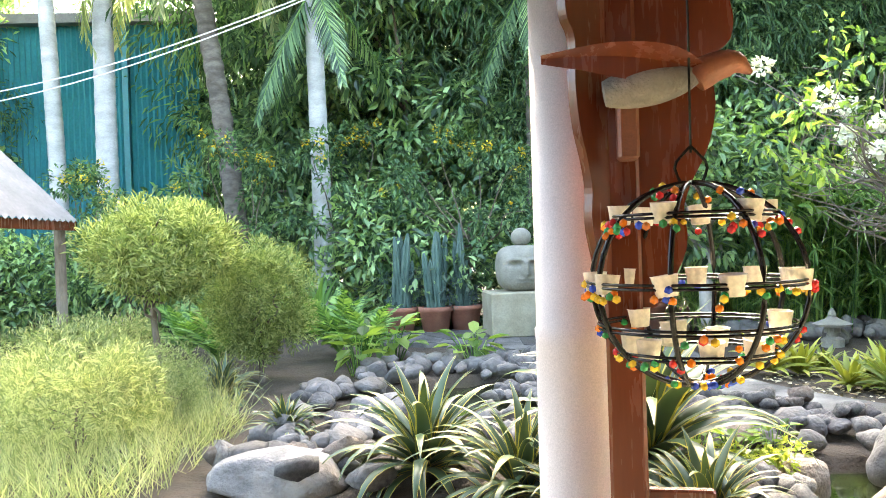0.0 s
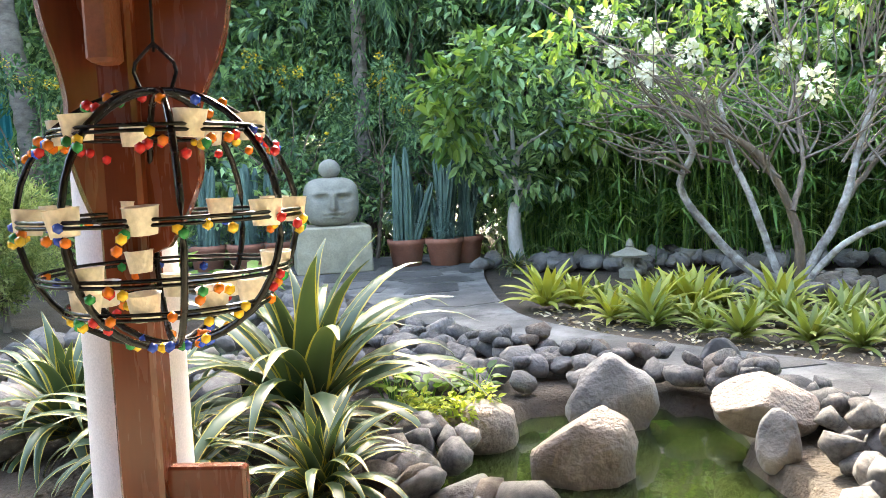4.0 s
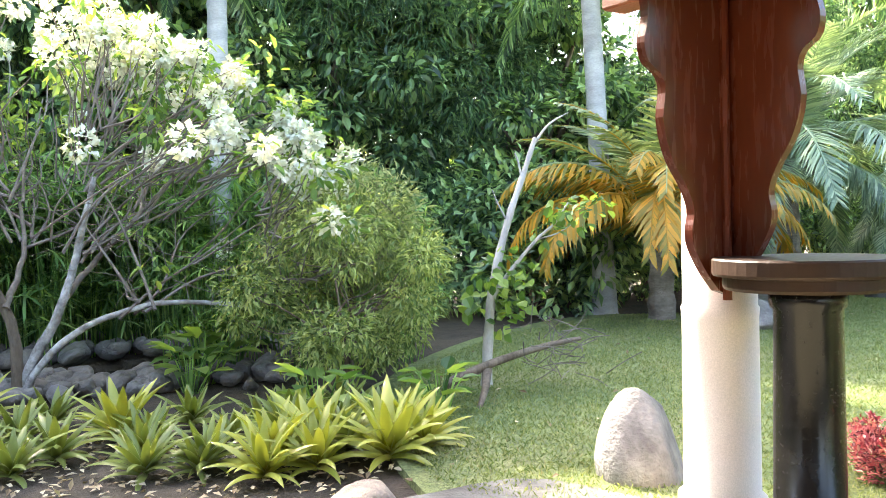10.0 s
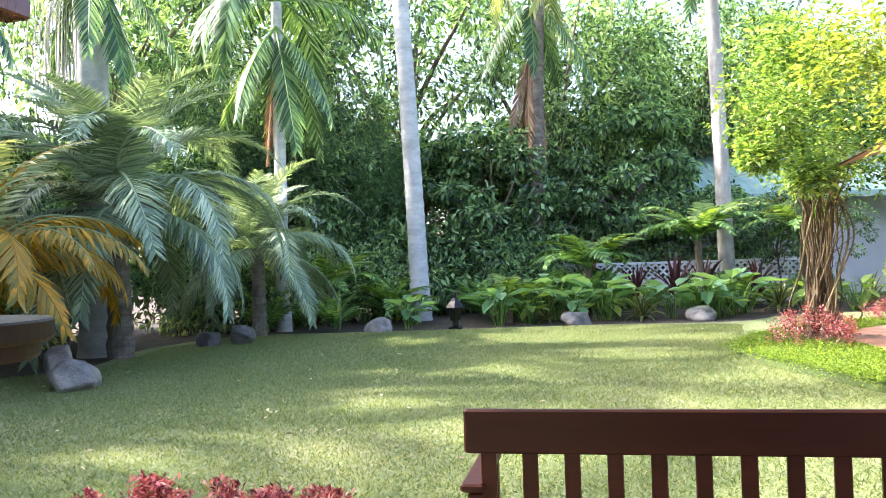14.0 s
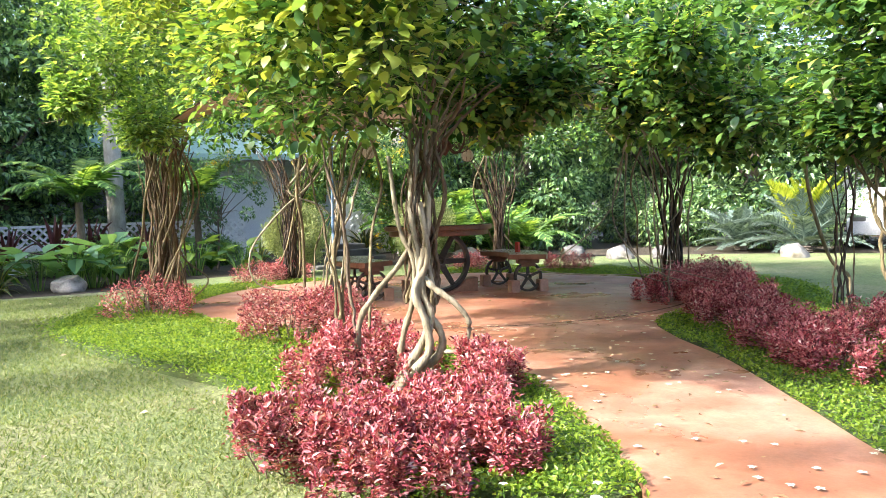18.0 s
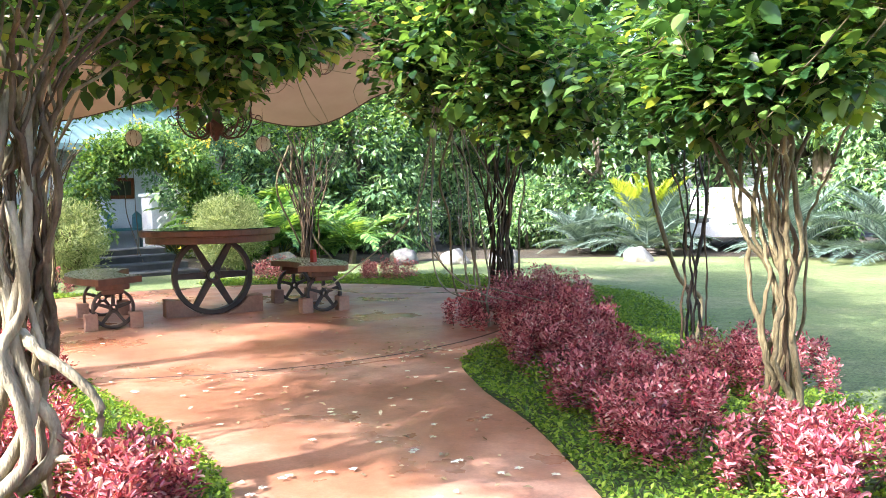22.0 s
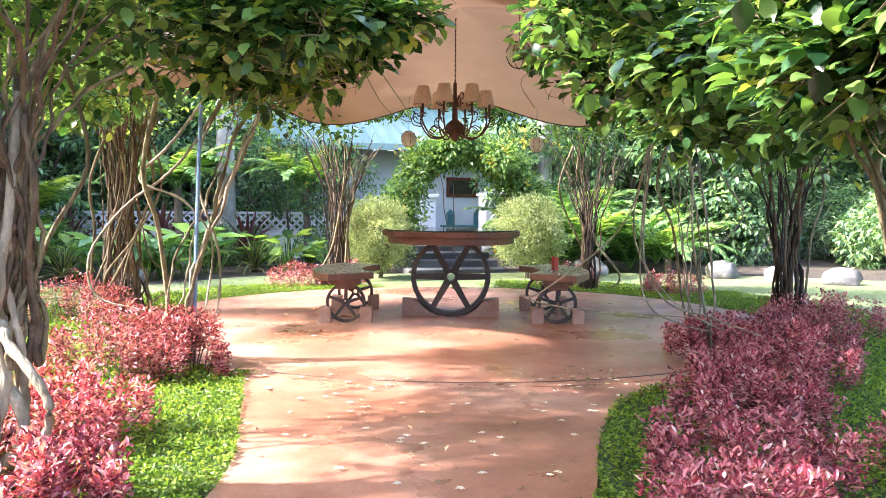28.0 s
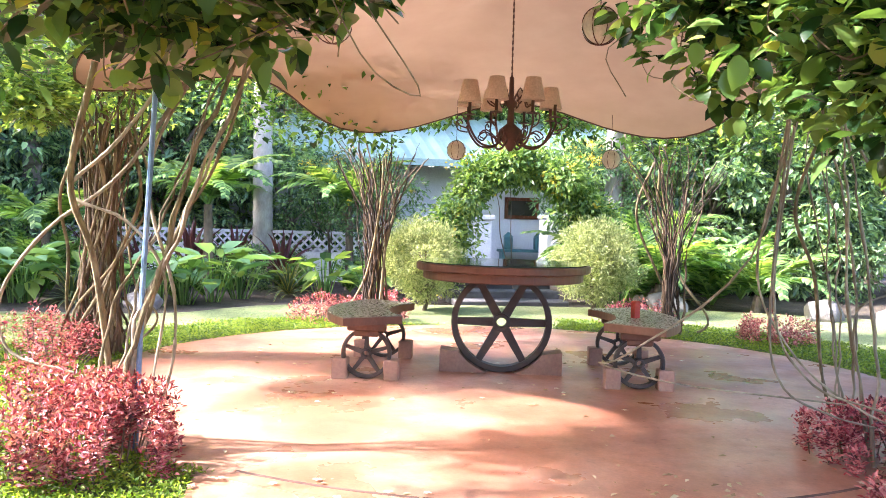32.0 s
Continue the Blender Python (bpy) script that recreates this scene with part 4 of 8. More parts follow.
def bracket(root, start, direction, width=1.0, lo=0.0):
    """A carved board with a wavy outer edge, standing out from start along the direction given."""
    prof = curve_pts([(0.05, 1.04), (0.13, 1.12), (0.20, 1.22), (0.215, 1.29), (0.20, 1.37), (0.24, 1.46), (0.33, 1.58), (0.375, 1.72), (0.36, 1.84), (0.385, 1.90), (0.455, 1.945), (0.475, 2.02), (0.45, 2.12), (0.47, 2.20), (0.56, 2.28), (0.66, 2.37), (0.68, 2.46)], 64)
    prof[:, 0] = 0.02 + prof[:, 0] * width
    outline = np.vstack([[(0.0, 1.02)], prof, [(0.0, 2.46)]])
    g = Geo()
    prism(g, outline, -0.02, 0.02)
    v = g.v[0]
    d = np.array(direction) / np.linalg.norm(direction)
    s = np.array((-d[1], d[0]))
    x, z, y = v[:, 0], v[:, 1], v[:, 2]
    g.v[0] = np.stack([start[0] + d[0] * x + s[0] * y, start[1] + d[1] * x + s[1] * y, z + lo], 1)
    part("bracket", g, "varnish", root, "carved varnished brown wooden bracket")


SIDE = np.array((5.8, -1.16)) / np.linalg.norm((5.8, -1.16))
FRONT = np.array((-SIDE[1], SIDE[0])) * -1.0
c2 = column("pavilion_column", COL2, "round off-white column with two carved brown brackets")
corner = (FRONT - SIDE) * 0.13
bracket(c2, corner, -SIDE)
bracket(c2, corner + FRONT * 0.0215 + SIDE * 0.0215, FRONT, 0.82, 0.07)
g = Geo()
tube(g, [(*(corner + (FRONT - SIDE) * 0.03), 1.0), (*(corner + (FRONT - SIDE) * 0.03), 2.42)], 0.02, 8)
part("corner_bead", g, "varnish", c2)
c1 = column("pavilion_column", COL1, "round off-white column with a brown post and carved brackets")
PO = np.array((0.11, -0.39))
g = Geo()
box(g, (*PO, 1.2), (0.13, 0.12, 2.6), math.atan2(SIDE[1], SIDE[0]), bevel=0.012)
part("post", g, "varnish", c1, "square varnished brown post")
bracket(c1, PO + SIDE * 0.06, SIDE, 0.66, 0.02)
bracket(c1, PO + np.array((-0.05, -0.03)), (-0.83, -0.56), 0.36, 0.1)
g = Geo()
box(g, (PO[0] + 0.12, PO[1] - 0.02, 0.36), (0.34, 0.05, 0.12), math.atan2(SIDE[1], SIDE[0]), bevel=0.008)
part("rail_stub", g, "varnish", c1)

g = Geo()
mid = (np.array(COL1) + np.array(COL2)) / 2
box(g, (*mid, 2.50), (7.6, 0.14, 0.2), math.atan2(SIDE[1], SIDE[0]), bevel=0.01)
tagged(obj("eave_beam", g, "varnish"), "varnished brown timber beam along the eaves", "beam", "", "structure")
g = Geo()
e = np.array(COL2) + FRONT * 2.2
box(g, (*e, 2.46), (0.16, 5.6, 0.2), math.atan2(SIDE[1], SIDE[0]), bevel=0.01)
tagged(obj("eave_beam", g, "ochre"), "reddish-brown timber beam along the front eaves", "beam", "", "structure")
corners = [np.array(COL1) - SIDE * 1.3 - FRONT * 0.55, np.array(COL2) + SIDE * 0.15 - FRONT * 0.55, np.array(COL2) + SIDE * 0.15 + FRONT * 5.2, np.array(COL1) - SIDE * 1.3 + FRONT * 5.2]
g = Geo()
prism(g, corners, 2.62, 2.74)
structure("pavilion_roof", g, "varnish", "dark timber underside of the pavilion roof", "roof")
# floor out of view; its pale colour is chosen to bounce light up
g = Geo()
prism(g, [np.array(COL1) - SIDE * 1.2 - FRONT * 0.2, np.array(COL2) + SIDE * 0.25 - FRONT * 0.2, np.array(COL2) + SIDE * 0.25 + FRONT * 5.0, np.array(COL1) - SIDE * 1.2 + FRONT * 5.0], -0.2, -0.01)
structure("pavilion_floor", g, "plinth", "unseen pavilion floor, made pale to bounce light upwards", "floor")
# two unseen walls, added to keep light off the column and brackets
g = Geo()
box(g, (-1.75, 0.1, 1.3), (0.12, 4.6, 2.64))
structure("wall_west", g, "wood_dark", "unseen dark wall added to shade the pavilion", "wall")
g = Geo()
box(g, (0.6, -2.2, 1.3), (4.2, 0.12, 2.64))
structure("wall_south", g, "wood_dark", "unseen dark wall added to shade the pavilion", "wall")

# a bird carved in wood, fixed to the post
bird = thing("wall_bird", "carved brown wooden bird with a pale belly fixed to the post", "bird carving", (0.64, 2.74, 1.80), -0.12)
g = Geo()
u = np.linspace(0, 1, 14)
body = np.stack([-0.10 + 0.32 * u, 0 * u, -0.03 + 0.05 * u], 1)
tube(g, body, 0.01 + 0.058 * np.sin(np.clip(u * 0.9 + 0.12, 0, 1) * np.pi) ** 0.6, 12)
part("belly", g, "rock", bird, "pale grey belly", smooth=True)
g = Geo()
ribbon(g, curve_pts([(-0.30, -0.03, 0.09), (-0.1, -0.05, 0.085), (0.08, -0.05, 0.06), (0.2, -0.02, 0.03)], 12), np.array([0.03, 0.05, 0.07, 0.09, 0.11, 0.12, 0.13, 0.13, 0.12, 0.1, 0.08, 0.05]), (0, 0.5, -0.9), 0.3)
part("wing", g, "varnish", bird)
g = Geo()
tube(g, curve_pts([(0.19, 0, 0.0), (0.24, 0, 0.035), (0.31, 0, 0.05), (0.345, 0, 0.03), (0.365, 0, 0.012)], 12), np.array([0.045, 0.05, 0.052, 0.05, 0.047, 0.043, 0.037, 0.03, 0.022, 0.017, 0.012, 0.006]), 10)
part("head", g, "ochre", bird, smooth=True)
g = Geo()
box(g, (-0.02, 0.09, -0.14), (0.07, 0.1, 0.2), 0, 0, 0.01)
box(g, (-0.05, 0.14, -0.02), (0.06, 0.2, 0.06), 0, 0, 0.01)
part("stand", g, "ochre", bird)

# the hanging globe of tea-light cups
GL = (0.79, 2.66, 1.15)
globe = thing("hanging_globe", "round iron globe of candle cups hung with coloured beads", "hanging lantern", GL, scale=1.03)
rg = R(8)
GR = 0.325
for k in range(4):
    g = Geo()
    a = k * math.pi / 4 + 0.3
    t = np.linspace(0, 2 * np.pi, 41)
    tube(g, np.stack([GR * np.sin(t) * math.cos(a), GR * np.sin(t) * math.sin(a), GR * 0.95 * np.cos(t)], 1), 0.0085, 6)
    part("hoop", g, "black_iron", globe, smooth=True)
for zz in (-0.21, -0.13, 0.0, 0.20):
    g = Geo()
    r = math.sqrt(max(0.0, 1 - (zz / (GR * 0.95)) ** 2)) * GR
    for off in (0, 0.012):
        t = np.linspace(0, 2 * np.pi, 41)
        tube(g, np.stack([r * np.cos(t), r * np.sin(t), 0 * t + zz + off], 1), 0.0045, 5)
    part("ring", g, "black_iron", globe, smooth=True)
g = Geo()
for sgn in (-1, 1):
    tube(g, curve_pts([(0.03 * sgn, 0, 0.30), (0.05 * sgn, 0, 0.36), (0.02 * sgn, 0, 0.40), (0, 0, 0.42)], 8), 0.005, 5)
tube(g, [(0, 0, 0.40), (0.004, 0, 0.8), (0, 0, 1.22)], 0.004, 5)
part("hanger", g, "black_iron", globe)
gc = Geo()
lathe(gc, [(0.0, 0.0), (0.030, 0.0), (0.038, 0.058), (0.040, 0.060), (0.036, 0.060), (0.029, 0.01), (0.0, 0.01)], sides=14)
cup_me = gc.mesh("cup", True)
cup_me.materials.append(M["candle_cup"])
for zz, n, f in ((0.185, 6, 0.85), (-0.02, 9, 0.93), (-0.15, 3, 0.9), (-0.215, 7, 0.85)):
    r = math.sqrt(1 - (zz / (GR * 0.95)) ** 2) * GR * f
    for i in range(n):
        a = (i + rg.uniform(-0.2, 0.2)) * 2 * math.pi / n
        ob = new("cup", cup_me)
        ob.parent = globe
        ob.matrix_basis = Matrix.LocRotScale((r * math.cos(a), r * math.sin(a), zz), Euler((rg.normal(0, 0.05), rg.normal(0, 0.05), 0)), None)
beads = {}
for key in ("bead_red", "bead_orange", "bead_yellow", "bead_blue", "bead_green"):
    bm = bmesh.new()
    bmesh.ops.create_icosphere(bm, subdivisions=1, radius=0.0135)
    for f in bm.faces:
        f.smooth = True
    me = bpy.data.meshes.new("bead")
    bm.to_mesh(me)
    bm.free()
    me.materials.append(M[key])
    beads[key] = me
keys = list(beads)
for i in range(190):
    zz = rg.choice([0.29, 0.20, 0.18, 0.0, -0.02, -0.13, -0.21, -0.29]) + rg.normal(0, 0.012) - 0.015
    zz = max(-0.30, min(0.30, zz))
    r = math.sqrt(1 - (zz / (GR * 0.96)) ** 2) * GR * rg.uniform(0.98, 1.05)
    a = rg.uniform(0, 6.283)
    ob = new("bead", beads[keys[rg.integers(0, 5)]])
    ob.parent = globe
    ob.matrix_basis = Matrix.Translation((r * math.cos(a), r * math.sin(a), zz))

# tall round table on a black pedestal
tall = thing("pedestal_table", "round dark wooden tabletop on a tall black pedestal", "pedestal table", (6.10, 1.74, 0))
g = Geo()
lathe(g, [(0, 1.06), (0.30, 1.06), (0.31, 1.072), (0.31, 1.11), (0.345, 1.115), (0.35, 1.125), (0.35, 1.175), (0.343, 1.182), (0, 1.182)], sides=48)
part("tabletop", g, "cap_wood", tall)
g = Geo()
lathe(g, [(0, -0.02), (0.2, -0.02), (0.2, 0.05), (0.135, 0.08), (0.125, 0.98), (0.14, 1.0), (0.145, 1.06), (0, 1.06)], sides=36)
part("pedestal", g, "black_iron", tall, "glossy black pedestal", smooth=True)


def garden_bench():
    """A slatted bench that faces the lawn."""
    a, b = np.array((6.84, 0.16)), np.array((6.63, -1.56))
    d = b - a
    length = float(np.linalg.norm(d))
    root = thing("garden_bench", "dark brown varnished wooden bench with a slatted back", "bench", (*((a + b) / 2), 0), math.atan2(d[1], d[0]))
    # local x along the bench, local +y towards the lawn
    def bar(nm, c, s, m="wood_dark", bev=0.008):
        q = Geo()
        box(q, c, s, 0, 0, bev)
        return part(nm, q, m, root)
    bar("top_rail", (0, 0, 0.675), (length, 0.035, 0.165))
    bar("lower_rail", (0, 0, 0.245), (length, 0.035, 0.06))
    n = 11
    for i in range(n):
        bar("slat", (-length / 2 + 0.09 + i * (length - 0.18) / (n - 1), 0, 0.43), (0.058, 0.022, 0.36), bev=0.004)
    for i in range(4):
        bar("seat_board", (0, 0.09 + 0.11 * i, 0.27), (length, 0.095, 0.028))
    for sx in (-1, 1):
        bar("leg", (sx * (length / 2 - 0.04), 0.0, 0.22), (0.06, 0.06, 0.46))
        bar("leg", (sx * (length / 2 - 0.04), 0.44, 0.22), (0.06, 0.06, 0.48))
        bar("armrest", (sx * (length / 2 - 0.03), 0.23, 0.47), (0.09, 0.56, 0.032))
    return root


garden_bench()

# ---- statue court ----


def head_mesh():
    bm = bmesh.new()
    bmesh.ops.create_icosphere(bm, subdivisions=5, radius=1.0)
    for v in bm.verts:
        n = v.co.normalized()
        p = 3.4
        k = (abs(n.x) ** p + abs(n.y) ** p + abs(n.z) ** p) ** (-1 / p)
        x, y, z = n.x * k * 0.375, n.y * k * 0.33, n.z * k * 0.335
        if y < -0.1:
            y -= 0.11 * math.exp(-((x / 0.042) ** 2)) * (1 if -0.09 < z < 0.1 else math.exp(-((abs(z - 0.005) - 0.095) / 0.02) ** 2) if abs(z - 0.005) < 0.15 else 0)
            for sx in (-1, 1):
                y += 0.09 * math.exp(-(((x - sx * 0.145) / 0.085) ** 2 + ((z - 0.065) / 0.03) ** 2))
                y -= 0.055 * math.exp(-(((x - sx * 0.145) / 0.10) ** 2 + ((z - 0.125) / 0.018) ** 2))
            y -= 0.055 * math.exp(-((x / 0.10) ** 2 + ((z + 0.150) / 0.018) ** 2))
            y += 0.065 * math.exp(-((x / 0.12) ** 2 + ((z + 0.172) / 0.010) ** 2))
            y -= 0.055 * math.exp(-((x / 0.09) ** 2 + ((z + 0.194) / 0.016) ** 2))
        y *= 1 - 0.12 * max(0, z / 0.33)
        x *= 1 - 0.05 * max(0, -z / 0.33)
        q = 0.008 * noise.noise(Vector((x, y, z)) * 9)
        v.co = Vector((x, y, z)) * (1 + q)
    th_ = bmesh.ops.create_icosphere(bm, subdivisions=3, radius=0.15)
    for v in th_["verts"]:
        v.co.z = v.co.z * 0.92 + 0.45
    for f in bm.faces:
        f.smooth = True
    me = bpy.data.meshes.new("stone_head")
    bm.to_mesh(me)
    bm.free()
    me.materials.append(M["statue"])
    return me


hd = new("garden_statue", head_mesh())
hd.matrix_basis = at(1.08, 11.66, 0.935, 0.10, 0.95)
tagged(hd, "weathered grey stone statue of a wide head with a topknot", "statue")
plinth = thing("statue_plinth", "square mossy concrete plinth under the stone statue", "plinth", (1.06, 11.66, 0.03), 0.10)
g = Geo()
box(g, (0, 0, 0.295), (0.97, 0.86, 0.60), 0, 0, 0.02)
part("block", g, "plinth", plinth)


def cactus_pot(place, seed, label):
    rng = R(seed)
    pot = thing("cactus_pot", label, "potted cactus", place)
    g = Geo()
    lathe(g, [(0, 0), (0.19, 0), (0.235, 0.28), (0.255, 0.29), (0.26, 0.36), (0.235, 0.36), (0.22, 0.30), (0, 0.30)], sides=28)
    part("pot", g, "terracotta", pot, "terracotta pot", smooth=True)
    for k in range(11):
        a, r = rng.uniform(0, 6.28), rng.uniform(0.02, 0.17)
        hgt = rng.uniform(0.45, 1.2) if k > 2 else rng.uniform(1.0, 1.3)
        x, y = r * math.cos(a), r * math.sin(a)
        g = Geo()
        n = 12
        t = np.linspace(0, 1, n)
        rad = 0.055 * np.sqrt(np.clip(1 - ((t - 0.15) / 0.86) ** 6, 0.02, 1)) * rng.uniform(0.8, 1.15)
        th_ = np.arange(14) * 2 * np.pi / 14
        rib = np.where(np.arange(14) % 2 == 0, 1.0, 0.72)
        lx, ly = rng.normal(0, 0.07, 2)
        v = np.stack([x + lx * t[:, None] + rad[:, None] * rib * np.cos(th_), y + ly * t[:, None] + rad[:, None] * rib * np.sin(th_), np.repeat(0.28 + hgt * t[:, None], 14, 1)], -1)
        i, j = np.meshgrid(np.arange(n - 1), np.arange(14), indexing="ij")
        j2 = (j + 1) % 14
        g.add(v.reshape(-1, 3), np.stack([i * 14 + j, i * 14 + j2, (i + 1) * 14 + j2, (i + 1) * 14 + j], -1).reshape(-1, 4))
        part("cactus_stem", g, "cactus", pot)
    g = Geo()
    c = np.stack([rng.normal(0, 0.13, 18), rng.normal(0, 0.13, 18), rng.uniform(0.35, 0.95, 18)], 1)
    part("offshoot", clump_leaves(rng, c, 0.09, 900, 0.05, 0.35, LEAF2, -0.2), "cactus", pot)
    return pot


for i, (x, y) in enumerate(((-0.66, 12.45), (-0.14, 12.4), (0.30, 12.55), (2.05, 11.72), (2.55, 11.62), (2.86, 11.85))):
    cactus_pot((x, y, 0.03), 50 + i, "clay pot of blue-green columnar cacti beside the plinth")


def stone_lantern():
    root = thing("stone_lantern", "small grey stone lantern with a wide cap among dark stones", "stone lantern", (4.40, 9.6, 0.0), scale=0.75)
    for nm, prof in (("base", [(0, -0.05), (0.16, -0.05), (0.17, 0.1), (0.09, 0.14), (0.08, 0.2), (0, 0.2)]),
                     ("light_box", [(0, 0.2), (0.12, 0.2), (0.12, 0.3), (0, 0.3)]),
                     ("cap", [(0, 0.3), (0.27, 0.30), (0.29, 0.335), (0.2, 0.37), (0.1, 0.41), (0.05, 0.45), (0, 0.45)]),
                     ("finial", [(0, 0.44), (0.06, 0.46), (0.05, 0.51), (0.02, 0.56), (0, 0.57)])):
        g = Geo()
        lathe(g, prof, sides=14)
        part(nm, g, "statue", root)


stone_lantern()

agave = rosette("agave", "large variegated agave with arching yellow-edged leaves", "agave", ["agave_green", "agave_edge"], 66, 1.12, 0.15, 60, 0.17, (1.0, 2.5), (0.25, 1.4), "agaves by the pond", 0.16, 1.7, 0.8)
agave.matrix_basis = at(1.02, 4.5, 0.05)
for x, y, s, tu in ((-0.14, 4.72, 0.68, 1.0), (0.36, 4.2, 0.6, 2.0), (1.1, 3.62, 0.48, 0.6), (0.55, 3.85, 0.42, 4.0), (-1.95, 7.3, 0.45, 3.0), (-1.1, 5.7, 0.35, 5.0), (3.3, 10.6, 0.3, 1.0)):
    copy_thing(agave, at(x, y, 0.03, tu, s))

brom_g = rosette("bromeliad", "green bromeliad rosette in the flower bed", "bromeliad", ["brom_green"], 24, 0.46, 0.085, 61, 0, (0.5, 1.2), (0.3, 1.25), "bromeliads in the bed", 0.3, 3.2, 0.85)
brom_y = rosette("bromeliad", "golden-yellow bromeliad rosette in the flower bed", "bromeliad", ["brom_gold"], 26, 0.48, 0.085, 62, 0, (0.5, 1.2), (0.3, 1.25), "bromeliads in the bed", 0.3, 3.2, 0.85)
brom_g.matrix_basis = at(3.55, 6.75, 0.02, 0.4, 0.85)
brom_y.matrix_basis = at(2.98, 7.75, 0.02, 0.0, 1.0)
rb = R(63)
edge_line = curve_pts([(6.5, 3.75), (5.75, 3.95), (5.2, 4.35), (4.7, 4.95), (4.15, 5.6), (3.65, 6.25), (3.2, 6.95), (3.1, 8.0)], 200)
nrm_line = unit(np.stack([-np.gradient(edge_line[:, 1]), np.gradient(edge_line[:, 0])], 1))
if nrm_line[100] @ np.array((1, 1)) < 0:
    nrm_line = -nrm_line
for row, (count, off) in enumerate(((13, 0.12), (13, 0.5), (13, 0.9), (11, 1.3))):
    for i in range(count):
        u = min(199, max(0, int((i + rb.uniform(0.1, 0.9)) / count * 199)))
        x, y = edge_line[u] + nrm_line[u] * (off + rb.normal(0, 0.08))
        gold = rb.uniform() < (0.8 if (u < 45 and row < 2) or u > 185 else 0.1)
        copy_thing(brom_y if gold else brom_g, at(x, y, 0.0, rb.uniform(0, 6.28), rb.uniform(0.68, 0.98) * (1.1 if u < 45 else 1.0)))
# litter on the bed
g = Geo()
bed = np.vstack([edge_line[::10] - nrm_line[::10] * 0.3, (edge_line + nrm_line * 1.6)[::-10]])
p = scatter(bed, 1500, rb)
leaves(g, np.c_[p, np.full(1500, 0.012)], np.c_[rb.normal(0, 1, (1500, 2)), rb.normal(0, 0.2, 1500)], np.c_[rb.normal(0, 0.3, (1500, 2)), np.ones(1500)], rb.uniform(0.03, 0.08, 1500), 0.03)
tagged(obj("leaf_litter", g, "leaf_litter"), "dry fallen leaves and petals on the flower bed", "litter", "", "stuff")

# the white-flowering shrub
def blossom_tree():
    rng = R(70)
    root = thing("blossom_tree", "bare-branched shrub tree with clusters of white blossom", "tree", (5.3, 7.62, 0))
    tops = []
    side, away = np.array((0.922, -0.386, 0.0)), np.array((0.386, 0.922, 0.0))
    for k, (rows, r, bark) in enumerate((
            ([(-0.05, 0.35, 0), (-0.43, 0.4, 0.25), (-0.84, 0.3, 0.72), (-1.04, 0.2, 1.06), (-0.9, 0.0, 1.4), (-1.1, -0.1, 1.75)], 0.05, "lichen_bark"),
            ([(-0.02, 0.2, 0), (-0.18, 0.3, 0.3), (-0.4, 0.4, 0.95), (-0.58, 0.5, 1.45), (-0.62, 0.6, 1.9)], 0.042, "lichen_bark"),
            ([(0.0, 0.0, 0), (0.0, 0.0, 0.4), (-0.07, 0.0, 0.8), (-0.33, -0.2, 1.3), (-0.75, -0.4, 1.6)], 0.055, "bark"),
            ([(0.04, 0.05, 0), (0.1, 0.0, 0.3), (0.33, 0.0, 0.8), (0.47, 0.1, 1.3), (0.6, 0.1, 1.85)], 0.05, "lichen_bark"),
            ([(0.05, 0.0, 0.15), (0.2, -0.1, 0.42), (0.53, -0.2, 0.72), (1.0, -0.3, 0.86), (1.74, -0.4, 0.80)], 0.034, "lichen_bark"),
            ([(0.33, 0.0, 0.8), (0.6, 0.3, 1.15), (0.95, 0.5, 1.5), (1.3, 0.6, 1.9)], 0.03, "twig"),
            ([(-0.07, 0.0, 0.8), (0.05, 0.3, 1.2), (0.0, 0.6, 1.7)], 0.03, "twig"))):
        w = curve_pts(np.array([side * a + away * d + np.array((0, 0, z - 0.04)) for a, d, z in rows]), 24)
        w += np.cumsum(rng.normal(0, 0.006, w.shape), 0)
        g = Geo()
        tube(g, w, np.linspace(r, r * 0.5, len(w)), 8)
        part("stem", g, bark, root, smooth=True)
        d = w[-1] - w[-6]
        a = math.atan2(d[1], d[0])
        tops.append((w[-1], a))
        tops.append((w[len(w) * 2 // 3], a + 0.7))
    g = Geo()
    twigs = []
    for top, a in tops:
        for _ in range(6):
            aa = a + rng.normal(0, 0.8)
            L = rng.uniform(0.7, 1.7)
            el = rng.uniform(0.15, 1.1)
            to = top + L * np.array((math.cos(aa) * math.cos(el), math.sin(aa) * math.cos(el), math.sin(el)))
            w = wiggly(rng, top, to, 4, 0.07)
            tube(g, w, np.linspace(0.015, 0.005, len(w)), 5)
            for _ in range(5):
                s = w[rng.integers(3, len(w))]
                q = s + randn(rng, 1)[0] * np.array((0.6, 0.6, 0.5)) + np.array((0, 0, 0.12))
                ww = wiggly(rng, s, q, 3, 0.05)
                tube(g, ww, np.linspace(0.005, 0.002, len(ww)), 4)
                twigs.append(q)
    part("branchwork", g, "twig", root, "tangle of thin bare grey twigs")
    tw = np.array(twigs)
    outer = tw[(tw[:, 2] > 1.9)]
    lat = np.array((0.83, -0.56, 0.0))          # the side on which most of it flowers
    dep = np.array((0.56, 0.83, 0.0))
    k = 95
    a, b = rng.uniform(0.0, 1.0, k) ** 0.75 * 3.2 - 0.5, rng.normal(0, 0.6, k)
    z = 3.35 - 0.20 * np.maximum(a, 0) ** 2 - 0.25 * b ** 2 - np.abs(rng.normal(0, 0.38, k))
